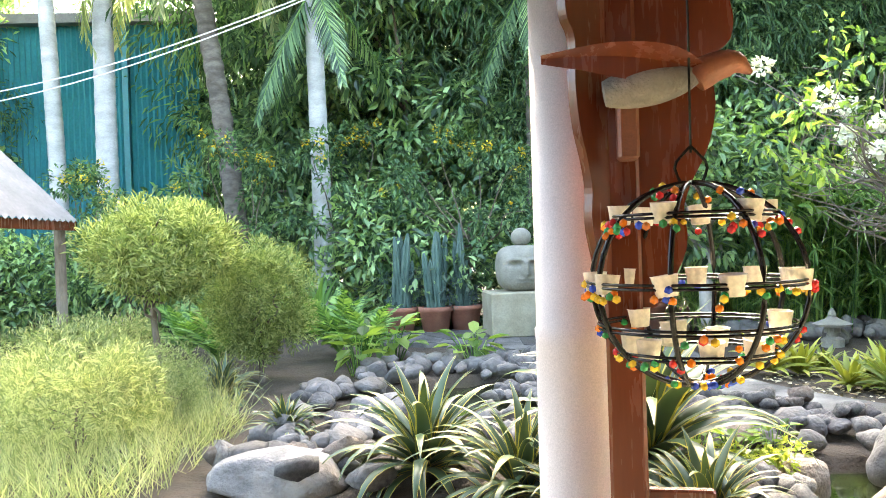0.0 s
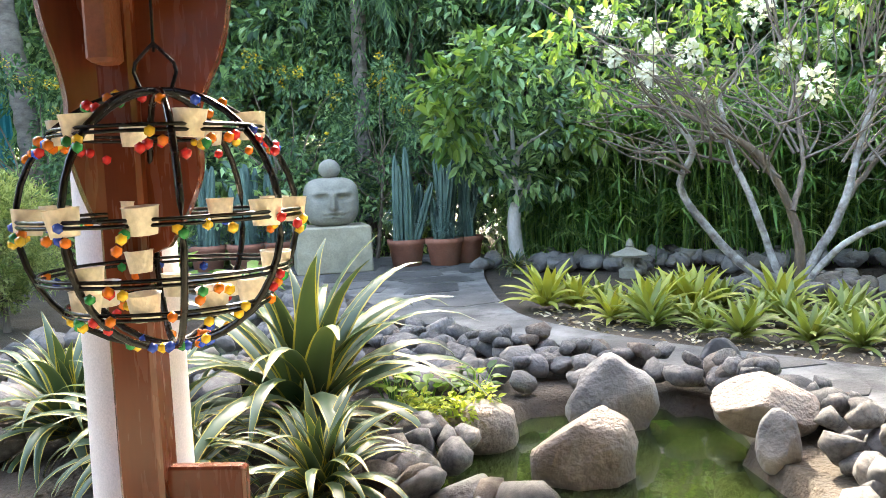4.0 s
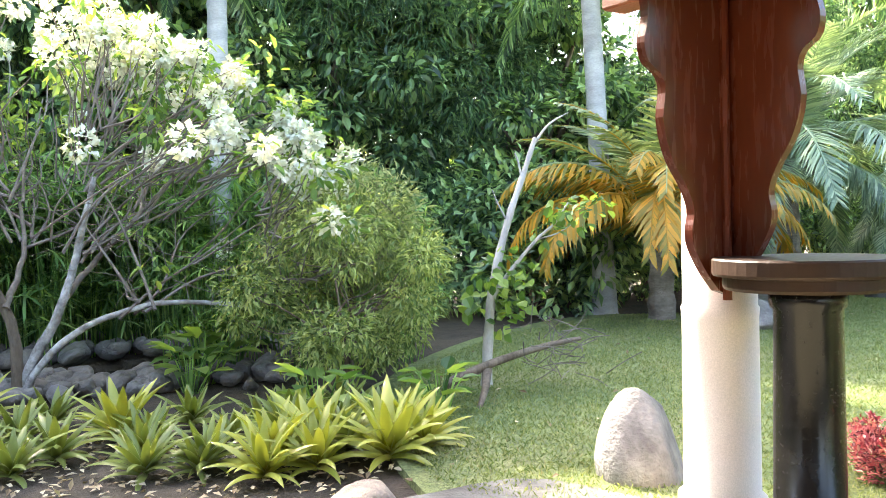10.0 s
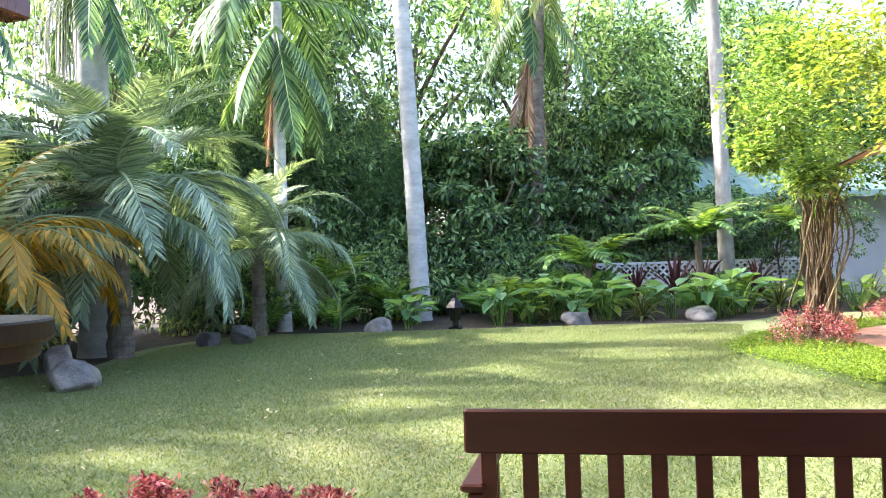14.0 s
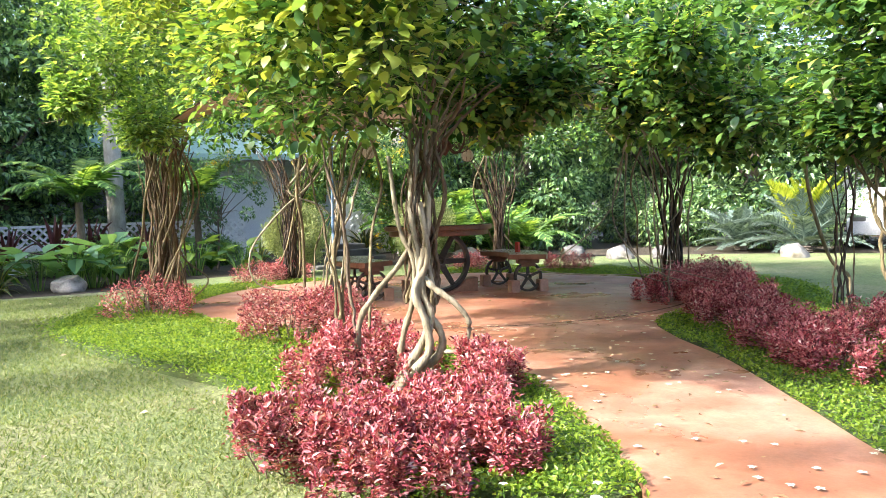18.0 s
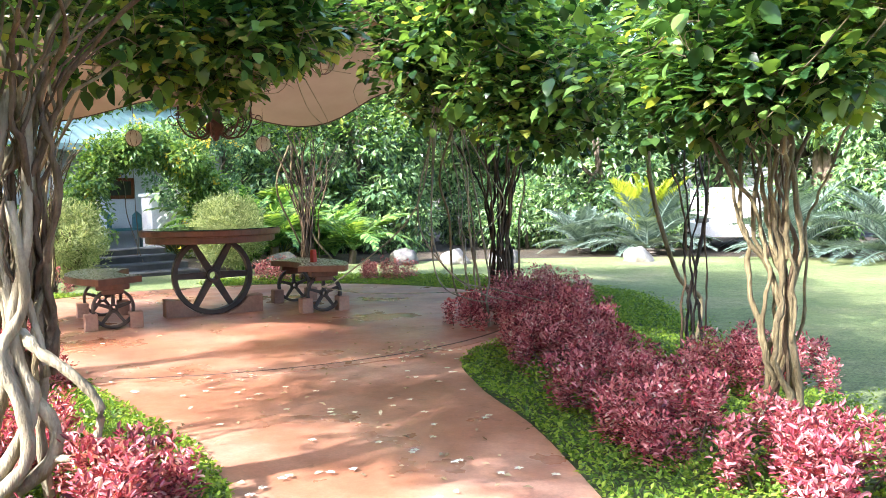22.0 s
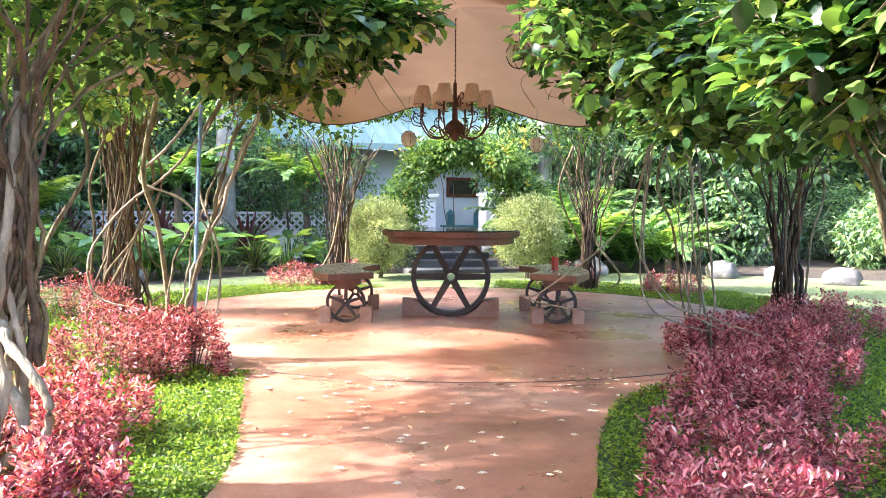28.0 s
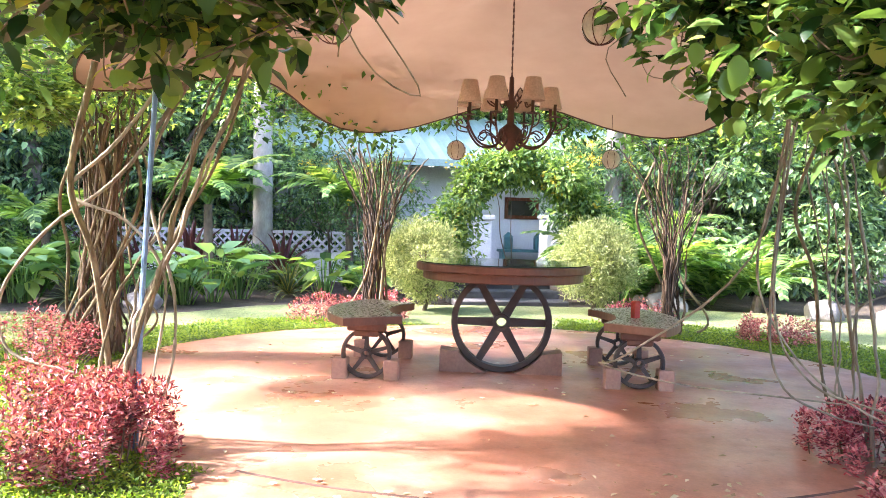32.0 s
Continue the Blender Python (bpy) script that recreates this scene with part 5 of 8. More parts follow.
    fl = lat * a[:, None] + dep * b[:, None] + np.array((0, 0, 1.0)) * z[:, None]
    g = Geo()
    for q in fl:
        s = tw[np.argmin(np.linalg.norm(tw - q * np.array((0.7, 0.7, 0.75)), axis=1))]
        tube(g, wiggly(rng, s, q, 4, 0.05), np.linspace(0.009, 0.004, 12), 4)
    part("spray", g, "twig", root)["kind"] = "stuff"
    part("crown", clump_leaves(rng, np.vstack([outer[rng.integers(0, len(outer), 90)], tw[rng.integers(0, len(tw), 16)], fl[::2] + rng.normal(0, 0.1, (48, 3))]), 0.16, 2900, 0.105, 0.45, LEAF4), "leaf_bright", root)
    more = outer[rng.integers(0, len(outer), 16)]
    for q in np.vstack([fl, more]):
        part("flower_head", clump_leaves(rng, [q], rng.uniform(0.06, 0.12), 80, 0.055, 0.9, LEAF2, 0.0), "petal", root, "cluster of white blossom")["kind"] = "stuff"


blossom_tree()

t1 = tree("young_tree", "young tree with a pale cut trunk and broad glossy leaves", 71, 3, (1.0, 0.9, 1.0), 2.0, 3600, 0.15, "leaf_forest", "pale_bark", 0.085, 7, 42, 0.30, 0.45, shape=LEAF4, trunk_to=1.3)
t1.matrix_basis = at(3.42, 10.7)
part("young_leaves", clump_leaves(R(72), [(-0.9, -0.4, 1.75), (-0.95, -0.3, 2.2), (-0.5, -0.6, 2.55), (0.8, -0.5, 1.7)], 0.34, 420, 0.21, 0.45, LEAF4), "leaf_bright", t1)

bush = tree("shrub", "loose grey-green shrub with fine twiggy foliage", 73, 1.6, (0.95, 0.75, 0.62), 0.85, 8500, 0.07, "leaf_grey", "bark", 0.02, 22, 48, 0.25, 0.34, category="shrub")
bush.matrix_basis = at(7.15, 5.75)
bush2 = tree("shrub", "bright feathery shrub behind the flower bed", 74, 1.6, (0.7, 0.6, 0.5), 1.35, 5000, 0.10, "leaf_meadow", "bark", 0.03, 7, 30, 0.26, 0.16, category="shrub")
bush2.matrix_basis = at(7.7, 6.4)


def dead_tree():
    rng = R(75)
    base = np.array((7.97, 5.0, 0.0))
    root = thing("bare_tree", "leaning bare pale trunk with a few bright vine leaves", "tree", tuple(base))
    main = curve_pts(np.array([(7.97, 5.0, -0.05), (8.06, 5.04, 0.4), (8.13, 5.03, 0.85), (8.32, 5.02, 1.35), (8.52, 5.0, 1.75), (8.67, 4.98, 2.07)]) - base, 26)
    g = Geo()
    tube(g, main, np.linspace(0.048, 0.02, 26) * (1 + 0.08 * np.sin(np.arange(26) * 1.7)), 8)
    part("trunk", g, "pale_bark", root, smooth=True)
    for ctrl, r in (([(8.6, 4.99, 1.95), (8.78, 4.95, 2.16), (8.92, 4.92, 2.25), (9.06, 4.9, 2.31)], (0.014, 0.004)),
                    ([(8.1, 5.03, 0.72), (8.24, 4.93, 0.95), (8.4, 4.78, 1.2), (8.52, 4.68, 1.33), (8.6, 4.6, 1.5)], (0.022, 0.007)),
                    ([(8.5, 5.0, 1.72), (8.48, 5.02, 1.86), (8.44, 5.02, 1.93)], (0.012, 0.006)),
                    ([(8.4, 4.78, 1.2), (8.6, 4.7, 1.25), (8.75, 4.6, 1.36)], (0.008, 0.003)),
                    ([(8.32, 5.02, 1.35), (8.25, 5.06, 1.5), (8.2, 5.08, 1.62)], (0.009, 0.004))):
        g = Geo()
        q = curve_pts(np.array(ctrl) - base, 14)
        tube(g, q, np.linspace(*r, 14), 6)
        part("branch", g, "pale_bark", root, smooth=True)
    for ctrl in ([(7.35, 4.85, 0.15), (7.75, 4.72, 0.27), (8.2, 4.55, 0.36), (8.45, 4.4, 0.40)], [(7.7, 4.75, 0.22), (7.5, 4.6, 0.12), (7.3, 4.5, 0.0)]):
        g = Geo()
        tube(g, curve_pts(np.array(ctrl) - base, 12), np.linspace(0.04, 0.018, 12), 7)
        part("fallen_branch", g, "bark", root, smooth=True)
    g = Geo()
    for _ in range(40):
        a = np.array((8.3, 4.5, 0.36)) + rng.normal(0, 0.14, 3) - base
        tube(g, wiggly(rng, a, a + rng.normal(0, 0.22, 3) * np.array((1, 1, 0.6)), 3, 0.03), 0.004, 4)
    part("twig_tangle", g, "twig", root, "dry brown twigs")["kind"] = "stuff"
    at_leaf = np.array([(8.45, 4.72, 1.26), (8.55, 4.62, 1.42), (8.75, 4.6, 1.38), (8.9, 4.55, 1.45), (8.2, 4.95, 1.0), (8.05, 5.05, 0.75), (7.95, 4.9, 0.95), (7.85, 5.05, 0.7), (8.2, 4.85, 0.7), (8.3, 4.8, 0.85), (8.15, 4.9, 0.5)]) - base
    part("vine_leaves", clump_leaves(rng, at_leaf, 0.13, 190, 0.10, 0.85, LEAF4), "leaf_bright", root)


dead_tree()

# ---- left garden ----
topi = tree("topiary", "pale yellow-green topiary tree with a flattened round head", 76, 1.6, (0.62, 0.62, 0.36), 1.34, 14000, 0.075, "leaf_pale", "bark", 0.03, 8, 80, 0.17, 0.2, category="topiary", trunk_to=1.2, droop=-0.3)
topi.matrix_basis = at(-2.45, 7.4)
topi2 = tree("topiary", "round clipped pale-green shrub", 77, 1.3, (0.5, 0.5, 0.55), 0.78, 14000, 0.065, "leaf_pale", "bark", 0.03, 6, 90, 0.17, 0.22, category="topiary", trunk_to=0.5, droop=-0.3)
topi2.matrix_basis = at(-1.85, 8.5)
meadow = [(-6.5, 3.2), (-6.5, 9), (-4.2, 10.2), (-2.2, 8.2), (-1.5, 6.2), (-1.6, 4.4), (-2.6, 3.0)]
g = grass_tufts(meadow, 22000, R(78), 0.36, -0.02, 0.006, 0.6)
tagged(obj("meadow", g, "leaf_meadow"), "tall wispy yellow-green grass", "grass", "", "stuff")
for i, (x, y, s) in enumerate(((-2.3, 5.2, 0.8), (-3.4, 5.6, 0.9), (-3.2, 7.0, 1.0), (-4.2, 6.4, 1.0), (-2.2, 6.3, 0.8), (-4.8, 8.0, 1.1), (-3.4, 8.6, 0.9))):
    if i == 0:
        fine = tree("feathery_shrub", "feathery yellow-green shrub in the wild garden", 79, 0.9, (0.6, 0.6, 0.4), 0.5, 7000, 0.07, "leaf_meadow", "bark", 0.015, 8, 60, 0.2, 0.14, category="shrub", droop=-0.2, group="wild garden shrubs")
        fine.matrix_basis = at(x, y, 0, 0, s)
    else:
        copy_thing(fine, at(x, y, 0, i, s))

# ---- arbour ----
AC = PATIO_C


def wheel(root, name, centre, normal_turn, r, spokes, rim_w, depth, hub_r, start=0.0):
    """A cast-iron spoked wheel that stands upright; its axle lies along the turn given."""
    ca, sa = math.cos(normal_turn), math.sin(normal_turn)
    holder = new(name)
    holder.parent = root
    holder.matrix_basis = Matrix.LocRotScale(centre, Euler((0, 0, normal_turn)), None)
    # local x is the axle
    def ring(nm, r0, r1, d):
        g = Geo()
        pr = [(r0, -d / 2), (r1 - 0.008, -d / 2), (r1, -d / 2 + 0.008), (r1, d / 2 - 0.008), (r1 - 0.008, d / 2), (r0, d / 2), (r0, -d / 2)]
        lathe(g, pr, sides=48 if r1 > 0.1 else 20)
        v = g.v[0]
        g.v[0] = np.stack([v[:, 2], v[:, 0], v[:, 1]], 1)
        return part(nm, g, "wheel_iron", holder, smooth=False)
    ring("rim", r - rim_w, r, depth)
    ring("hub", hub_r * 0.55, hub_r, depth * 1.25)
    for k in range(spokes):
        a = start + k * 2 * math.pi / spokes
        g = Geo()
        c, s = math.cos(a), math.sin(a)
        n = np.array((0, -s, c))
        o = np.array((0, c, s))
        ax = np.array((1.0, 0, 0))
        v, f = [], []
        for rad, w in ((hub_r * 0.85, 0.075 * r / 0.42 * 0.5), (r - rim_w * 0.6, 0.055 * r / 0.42 * 0.5)):
            for dx, dw in ((-1, -1), (1, -1), (1, 1), (-1, 1)):
                v.append(o * rad + n * w * dw + ax * dx * depth * 0.28)
        f = [(0, 1, 5, 4), (1, 2, 6, 5), (2, 3, 7, 6), (3, 0, 4, 7)]
        g.add(v, f)
        part("spoke", g, "wheel_iron", holder)
    return holder


TX, TY = 14.26, -7.61
TURN_W = radians(-14.5)
FZ = 0.12
table = thing("wheel_table", "round wooden table with a glass top on a cast-iron wheel", "table", (TX, TY, FZ), TURN_W)
g = Geo()
lathe(g, [(0, 0.765), (0.65, 0.765), (0.658, 0.772), (0.658, 0.83), (0.70, 0.835), (0.716, 0.845), (0.716, 0.89), (0.706, 0.898), (0, 0.898)], sides=56)
part("tabletop", g, "table_wood", table, "thick round reddish wooden top")
g = Geo()
lathe(g, [(0, 0.899), (0.69, 0.899), (0.694, 0.907), (0, 0.907)], sides=56)
part("glass", g, "glass", table, "dark glossy glass sheet")
wheel(table, "wheel", (0, 0, 0.412), 0.0, 0.415, 6, 0.05, 0.11, 0.075, 0.0)
for sgn in (-1, 1):
    g = Geo()
    o = []
    for k in range(9):
        a = math.pi * (1.5 + 0.09 * sgn) + sgn * k / 8 * radians(38)
        o.append((math.cos(a) * 0.422, 0.412 + math.sin(a) * 0.422))
    o = [(0.50 * sgn, -0.005), (0.50 * sgn, 0.185)] + o[::-1] + [(o[0][0], -0.005)]
    if sgn > 0:
        o = o[::-1]
    prism(g, o, -0.11, 0.11)
    v = g.v[0]
    g.v[0] = np.stack([v[:, 2], v[:, 0], v[:, 1]], 1)
    part("chock", g, "block", table, "reddish concrete block that holds the wheel")


def wheel_bench(angle, label):
    """A curved bench round the table, on two small wheels."""
    root = thing("wheel_bench", label, "bench", (TX, TY, FZ), angle, "benches round the table")
    r0, r1, half = 0.93, 1.43, radians(34)
    th_ = np.linspace(-half, half, 22)
    outline = np.vstack([np.stack([r0 * np.cos(th_), r0 * np.sin(th_)], 1), np.stack([r1 * np.cos(th_[::-1]), r1 * np.sin(th_[::-1])], 1)])
    g = Geo()
    prism(g, outline, 0.43, 0.488)
    part("seat", g, "table_wood", root, "thick curved wooden seat")
    g = Geo()
    mid_o = outline.mean(0)
    prism(g, mid_o + (outline - mid_o) * 0.985, 0.488, 0.495)
    part("seat_top", g, "bench_top", root, "weathered glossy top")
    for s in (-1, 1):
        a = s * radians(27)
        c = np.array((1.17 * math.cos(a), 1.17 * math.sin(a)))
        wheel(root, "wheel", (*c, 0.195), math.pi / 2, 0.195, 5, 0.028, 0.06, 0.042, 0.3)
        g = Geo()
        box(g, (*c, 0.40), (0.30, 0.10, 0.06), 0, 0, 0.01)
        box(g, (*c, 0.352), (0.2, 0.08, 0.05), 0, 0, 0.01)
        part("saddle", g, "table_wood", root)
        for q in (-1, 1):
            g = Geo()
            box(g, (c[0] + q * 0.2, c[1], 0.075), (0.12, 0.14, 0.16), 0, 0, 0.008)
            part("chock", g, "block", root)
    return root


BA = TURN_W + math.pi / 2
wheel_bench(BA, "curved pale-topped bench on small iron wheels beside the table")
wheel_bench(BA + math.pi, "curved glossy-topped bench on small iron wheels beside the table")
cand = thing("red_candle", "red painted candle box standing on the bench", "candle", (TX + 1.08 * math.cos(BA + math.pi - 0.12), TY + 1.08 * math.sin(BA + math.pi - 0.12), FZ + 0.494))
g = Geo()
box(g, (0, 0, 0.07), (0.055, 0.055, 0.14), 0.2, 0, 0.005)
part("body", g, "red_paint", cand)

# the cloth canopy
def canopy():
    """A six-cornered cloth, drawn down at its corners and cut in curves between them."""
    root = thing("cloth_canopy", "peach-coloured fabric canopy with a scalloped rim", "canopy", (AC[0] - 0.35, AC[1] + 0.1, 0))
    n, m = 96, 16
    th_ = np.arange(n) * 2 * np.pi / n
    corner = 0.5 + 0.5 * np.cos(6 * (th_ - radians(14)))
    rim = 2.85 + 0.50 * corner ** 1.3
    v = []
    for k in range(m):
        u = k / (m - 1)
        z = 3.18 - (0.52 + 0.34 * corner) * u ** 1.3 - 0.10 * np.sin(u * np.pi) * (1 - corner)
        v.append(np.stack([u * rim * np.cos(th_), u * rim * np.sin(th_), z], 1))
    v = np.array(v)
    i, j = np.meshgrid(np.arange(m - 1), np.arange(n), indexing="ij")
    j2 = (j + 1) % n
    f = np.stack([i * n + j, i * n + j2, (i + 1) * n + j2, (i + 1) * n + j], -1).reshape(-1, 4)
    g = Geo()
    g.add(v.reshape(-1, 3), f)
    part("cloth", g, "cloth", root, smooth=True)
    g = Geo()
    tube(g, np.vstack([v[-1], v[-1][:1]]), 0.012, 5)
    part("hem_cord", g, "rust_iron", root, "dark cord along the rim")


canopy()


def chandelier():
    root = thing("chandelier", "rusty iron chandelier with beige cloth shades", "chandelier", (13.95, -7.55, 2.05))
    g = Geo()
    lathe(g, [(0, -0.14), (0.02, -0.13), (0.05, -0.08), (0.10, -0.03), (0.09, 0.03), (0.03, 0.08), (0.025, 0.2), (0.05, 0.24), (0.02, 0.28), (0.018, 0.44), (0, 0.46)], sides=14)
    part("stem", g, "rust_iron", root, smooth=True)
    g = Geo()
    z = np.arange(0.45, 1.08, 0.05)
    for q in z:
        tube(g, [(0.012, 0, q), (0.014, 0.0, q + 0.025), (0, 0.0, q + 0.045), (-0.012, 0, q + 0.025), (-0.012, 0, q)], 0.004, 4)
    tube(g, [(0, 0, 0.45), (0, 0, 1.1)], 0.004, 4)
    part("chain", g, "rust_iron", root)
    for k in range(8):
        a = k * math.pi / 4 + 0.2
        c, s = math.cos(a), math.sin(a)
        g = Geo()
        arm = curve_pts([(0.04, 0, 0.0), (0.14, 0, -0.10), (0.27, 0, -0.08), (0.36, 0, 0.05), (0.355, 0, 0.12)], 16)
        tube(g, np.stack([arm[:, 0] * c, arm[:, 0] * s, arm[:, 2]], 1), 0.009, 6)
        cur = curve_pts([(0.36, 0, 0.02), (0.44, 0, 0.04), (0.46, 0, 0.10), (0.42, 0, 0.12), (0.40, 0, 0.09)], 12)
        tube(g, np.stack([cur[:, 0] * c, cur[:, 0] * s, cur[:, 2]], 1), 0.006, 5)
        cur = curve_pts([(0.05, 0, 0.26), (0.14, 0, 0.34), (0.2, 0, 0.27), (0.14, 0, 0.22), (0.12, 0, 0.26)], 12)
        tube(g, np.stack([cur[:, 0] * c, cur[:, 0] * s, cur[:, 2]], 1), 0.006, 5)
        cur = curve_pts([(0.10, 0, -0.06), (0.2, 0, 0.02), (0.27, 0, -0.02), (0.23, 0, -0.05), (0.20, 0, -0.02)], 12)
        tube(g, np.stack([cur[:, 0] * c, cur[:, 0] * s, cur[:, 2]], 1), 0.006, 5)
        part("arm", g, "rust_iron", root, smooth=True)
        g = Geo()
        lathe(g, [(0.02, 0.0), (0.05, 0.005), (0.02, 0.015), (0.012, 0.02), (0.012, 0.10), (0, 0.10)], (0.355 * c, 0.355 * s, 0.12), 10)
        part("candle_holder", g, "rust_iron", root)
        if k != 5:
            g = Geo()
            lathe(g, [(0.092, 0.0), (0.056, 0.17), (0.054, 0.17), (0.089, 0.0), (0.092, 0.0)], (0.355 * c, 0.355 * s, 0.22), 18)
            part("shade", g, "shade", root, "tapered beige cloth shade", smooth=True)


chandelier()


def capiz_lantern(place):
    root = thing("globe_lantern", "pale shell globe lantern in a brass frame hanging under the canopy", "lantern", place, group="globe lanterns")
    bm = bmesh.new()
    bmesh.ops.create_icosphere(bm, subdivisions=3, radius=0.098)
    for f in bm.faces:
        f.smooth = True
    me = bpy.data.meshes.new("globe")
    bm.to_mesh(me)
    bm.free()
    me.materials.append(M["capiz"])
    ob = new("globe", me)
    ob.parent = root
    for k in range(4):
        g = Geo()
        a = k * math.pi / 4
        t = np.linspace(0, 2 * np.pi, 25)
        tube(g, np.stack([0.101 * np.sin(t) * math.cos(a), 0.101 * np.sin(t) * math.sin(a), 0.101 * np.cos(t)], 1), 0.003, 4)
        part("rib", g, "rust_iron", root)
    g = Geo()
    tube(g, [(0, 0, 0.09), (0, 0, 0.62)], 0.003, 4)
    part("cord", g, "rust_iron", root)


for p in ((12.05, -6.03, 2.37), (11.76, -7.41, 2.4), (16.2, -7.6, 2.1), (15.9, -9.2, 2.05)):
    capiz_lantern(p)


def arbour_vine(xy, seed, stems, label, bark, amp=0.12, top_spread=0.45, r=(0.022, 0.045), height=2.1, lean=(0, 0), loops=0, turns=0.8, waist=0.06, hold=0.42, knot=0.42, second=None, low_end=-0.03):
    """A bundle of woody climbers: wide at the foot, bound tight at the waist, fanned out under the leaves."""
    rng = R(seed)
    root = thing("arbour_vine", label, "climbing vine", (*xy, 0), 0, "vines round the patio")
    n = 30
    t = np.linspace(0, 1, n)
    for k in range(stems):
        ph = k * 2.4 + rng.normal(0, 0.3)
        h = height * rng.uniform(0.92, 1.12)
        foot = amp * rng.uniform(0.5, 1.2)
        top = top_spread * rng.uniform(0.35, 1.25)
        low = np.clip(1 - t / knot, 0, 1) ** 1.6
        high = np.clip((t - hold) / (1 - hold), 0, 1) ** 1.7
        wst = waist * rng.uniform(0.4, 1.2)
        rad = wst + (foot - wst) * low + (top - wst) * high
        tw = rng.uniform(-1, 1) * turns * 2 * np.pi
        a = ph + tw * t
        w = np.cumsum(rng.normal(0, 0.010, (n, 3)), 0)
        w[:, 0] += 0.024 * np.sin(t * rng.uniform(6, 16) + ph)
        w[:, 1] += 0.024 * np.sin(t * rng.uniform(6, 16) + ph * 2)
        p = np.stack([rad * np.cos(a) + lean[0] * t ** 1.5, rad * np.sin(a) + lean[1] * t ** 1.5, low_end + (h - low_end) * t], 1) + w
        g = Geo()
        tube(g, p, rng.uniform(*r) * (1 - 0.5 * t) * (1 + 0.10 * np.sin(t * 31 + k) + 0.14 * rng.normal(0, 1, n)), 7)
        part("stem", g, bark if rng.uniform() < 0.6 else (second or "bark"), root, smooth=True)
    for k in range(loops):
        g = Geo()
        a = rng.uniform(0, 6.28)
        q = rng.uniform(0.2, 0.5)
        p = curve_pts([(0.05, 0, 0.02), (q * math.cos(a), q * math.sin(a), rng.uniform(0.2, 0.5)), (q * 0.6 * math.cos(a + 0.8), q * 0.6 * math.sin(a + 0.8), rng.uniform(0.7, 1.1)), (q * 0.9 * math.cos(a + 1.6), q * 0.9 * math.sin(a + 1.6), 1.5), (q * 0.5 * math.cos(a + 2), q * 0.5 * math.sin(a + 2), 2.1)], 30)
        tube(g, p, rng.uniform(0.010, 0.02), 6)
        part("loop", g, "vine_bark", root, smooth=True)
    return root


def roof_leaves(root, xy, blobs, n, size, leaf, seed, shape=LEAF2):
    """The leaf mass a vine carries, as blobs (x, y, z, radius) in the world."""
    rng = R(seed)
    b = np.array(blobs, float)
    sub = []
    rad = []
    for x, y, z, r in b:
        k = 14
        d = randn(rng, k)
        sub.append(np.array((x - xy[0], y - xy[1], z)) + d * r * np.array((1, 1, 0.6)) * rng.uniform(0.3, 1, (k, 1)))
        rad.append(np.full(k, r * 0.5))
    cs = np.vstack(sub)
    part("crown", clump_leaves(rng, cs, np.concatenate(rad), int(n * 1.1), size * 0.8, 0.64, shape, 0.1, 1.0, 0.8), leaf, root, smooth=shape is LEAF8)
    g = Geo()
    for _ in range(520 if shape is LEAF8 else 150):
        a = cs[rng.integers(0, len(cs))]
        near = cs[np.argsort(np.linalg.norm(cs - a, axis=1))[rng.integers(1, 8)]]
        tube(g, wiggly(rng, a, a + (near - a) * 0.6 + rng.normal(0, 0.16, 3), 4, 0.08), rng.uniform(0.0012, 0.0035), 4)
    tw = part("twig_tangle", g, "vine_bark", root, "tangle of dry brown twigs")
    tw["kind"] = "stuff"


TWIST = "bundle of twisted brown vine stems under a leafy roof"
v1 = arbour_vine((15.23, -4.3), 101, 42, TWIST, "vine_dark", 0.26, 0.34, (0.009, 0.024), 2.2, (0.0, -0.0), 7, 0.4, 0.15, 0.6, 0.5, second="vine_bark")
v2 = arbour_vine((17.87, -6.97), 102, 40, TWIST, "vine_dark", 0.15, 0.55, (0.007, 0.017), 2.1, (0, 0), 2, 0.3, 0.11, 0.5, second="vine_black")
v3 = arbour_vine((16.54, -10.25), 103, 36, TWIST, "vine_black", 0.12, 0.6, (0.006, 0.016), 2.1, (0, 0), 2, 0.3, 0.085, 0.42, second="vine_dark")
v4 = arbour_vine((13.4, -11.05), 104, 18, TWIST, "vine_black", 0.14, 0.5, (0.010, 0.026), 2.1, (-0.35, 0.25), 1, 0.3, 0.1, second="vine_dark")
v5 = arbour_vine((9.35, -4.45), 105, 22, "bundle of thick pale twisted vine stems rising from red bushes", "vine_bark", 0.08, 0.36, (0.007, 0.019), 2.05, (-0.02, -0.06), 0, 0.4, 0.075, 0.72, 0.40, "vine_dark", 0.66)
v6 = arbour_vine((7.95, -7.53), 106, 17, "thick twisted vine stems rising from red bushes", "vine_dark", 0.13, 0.42, (0.009, 0.02), 1.75, (0.05, 0.13), 0, 0.45, 0.06, 0.42, 0.28, "vine_bark")
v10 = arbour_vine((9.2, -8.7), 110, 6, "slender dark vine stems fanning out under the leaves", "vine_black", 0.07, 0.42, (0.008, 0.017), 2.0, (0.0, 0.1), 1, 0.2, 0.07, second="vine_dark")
v7 = arbour_vine((11.5, -8.85), 107, 6, "tangle of thin pale hanging vine stems at the patio's edge", "vine_pale", 0.10, 0.16, (0.005, 0.012), 2.3, (0.15, 0.3), 1, 0.35, 0.08, 0.5, 0.4, "vine_pale")
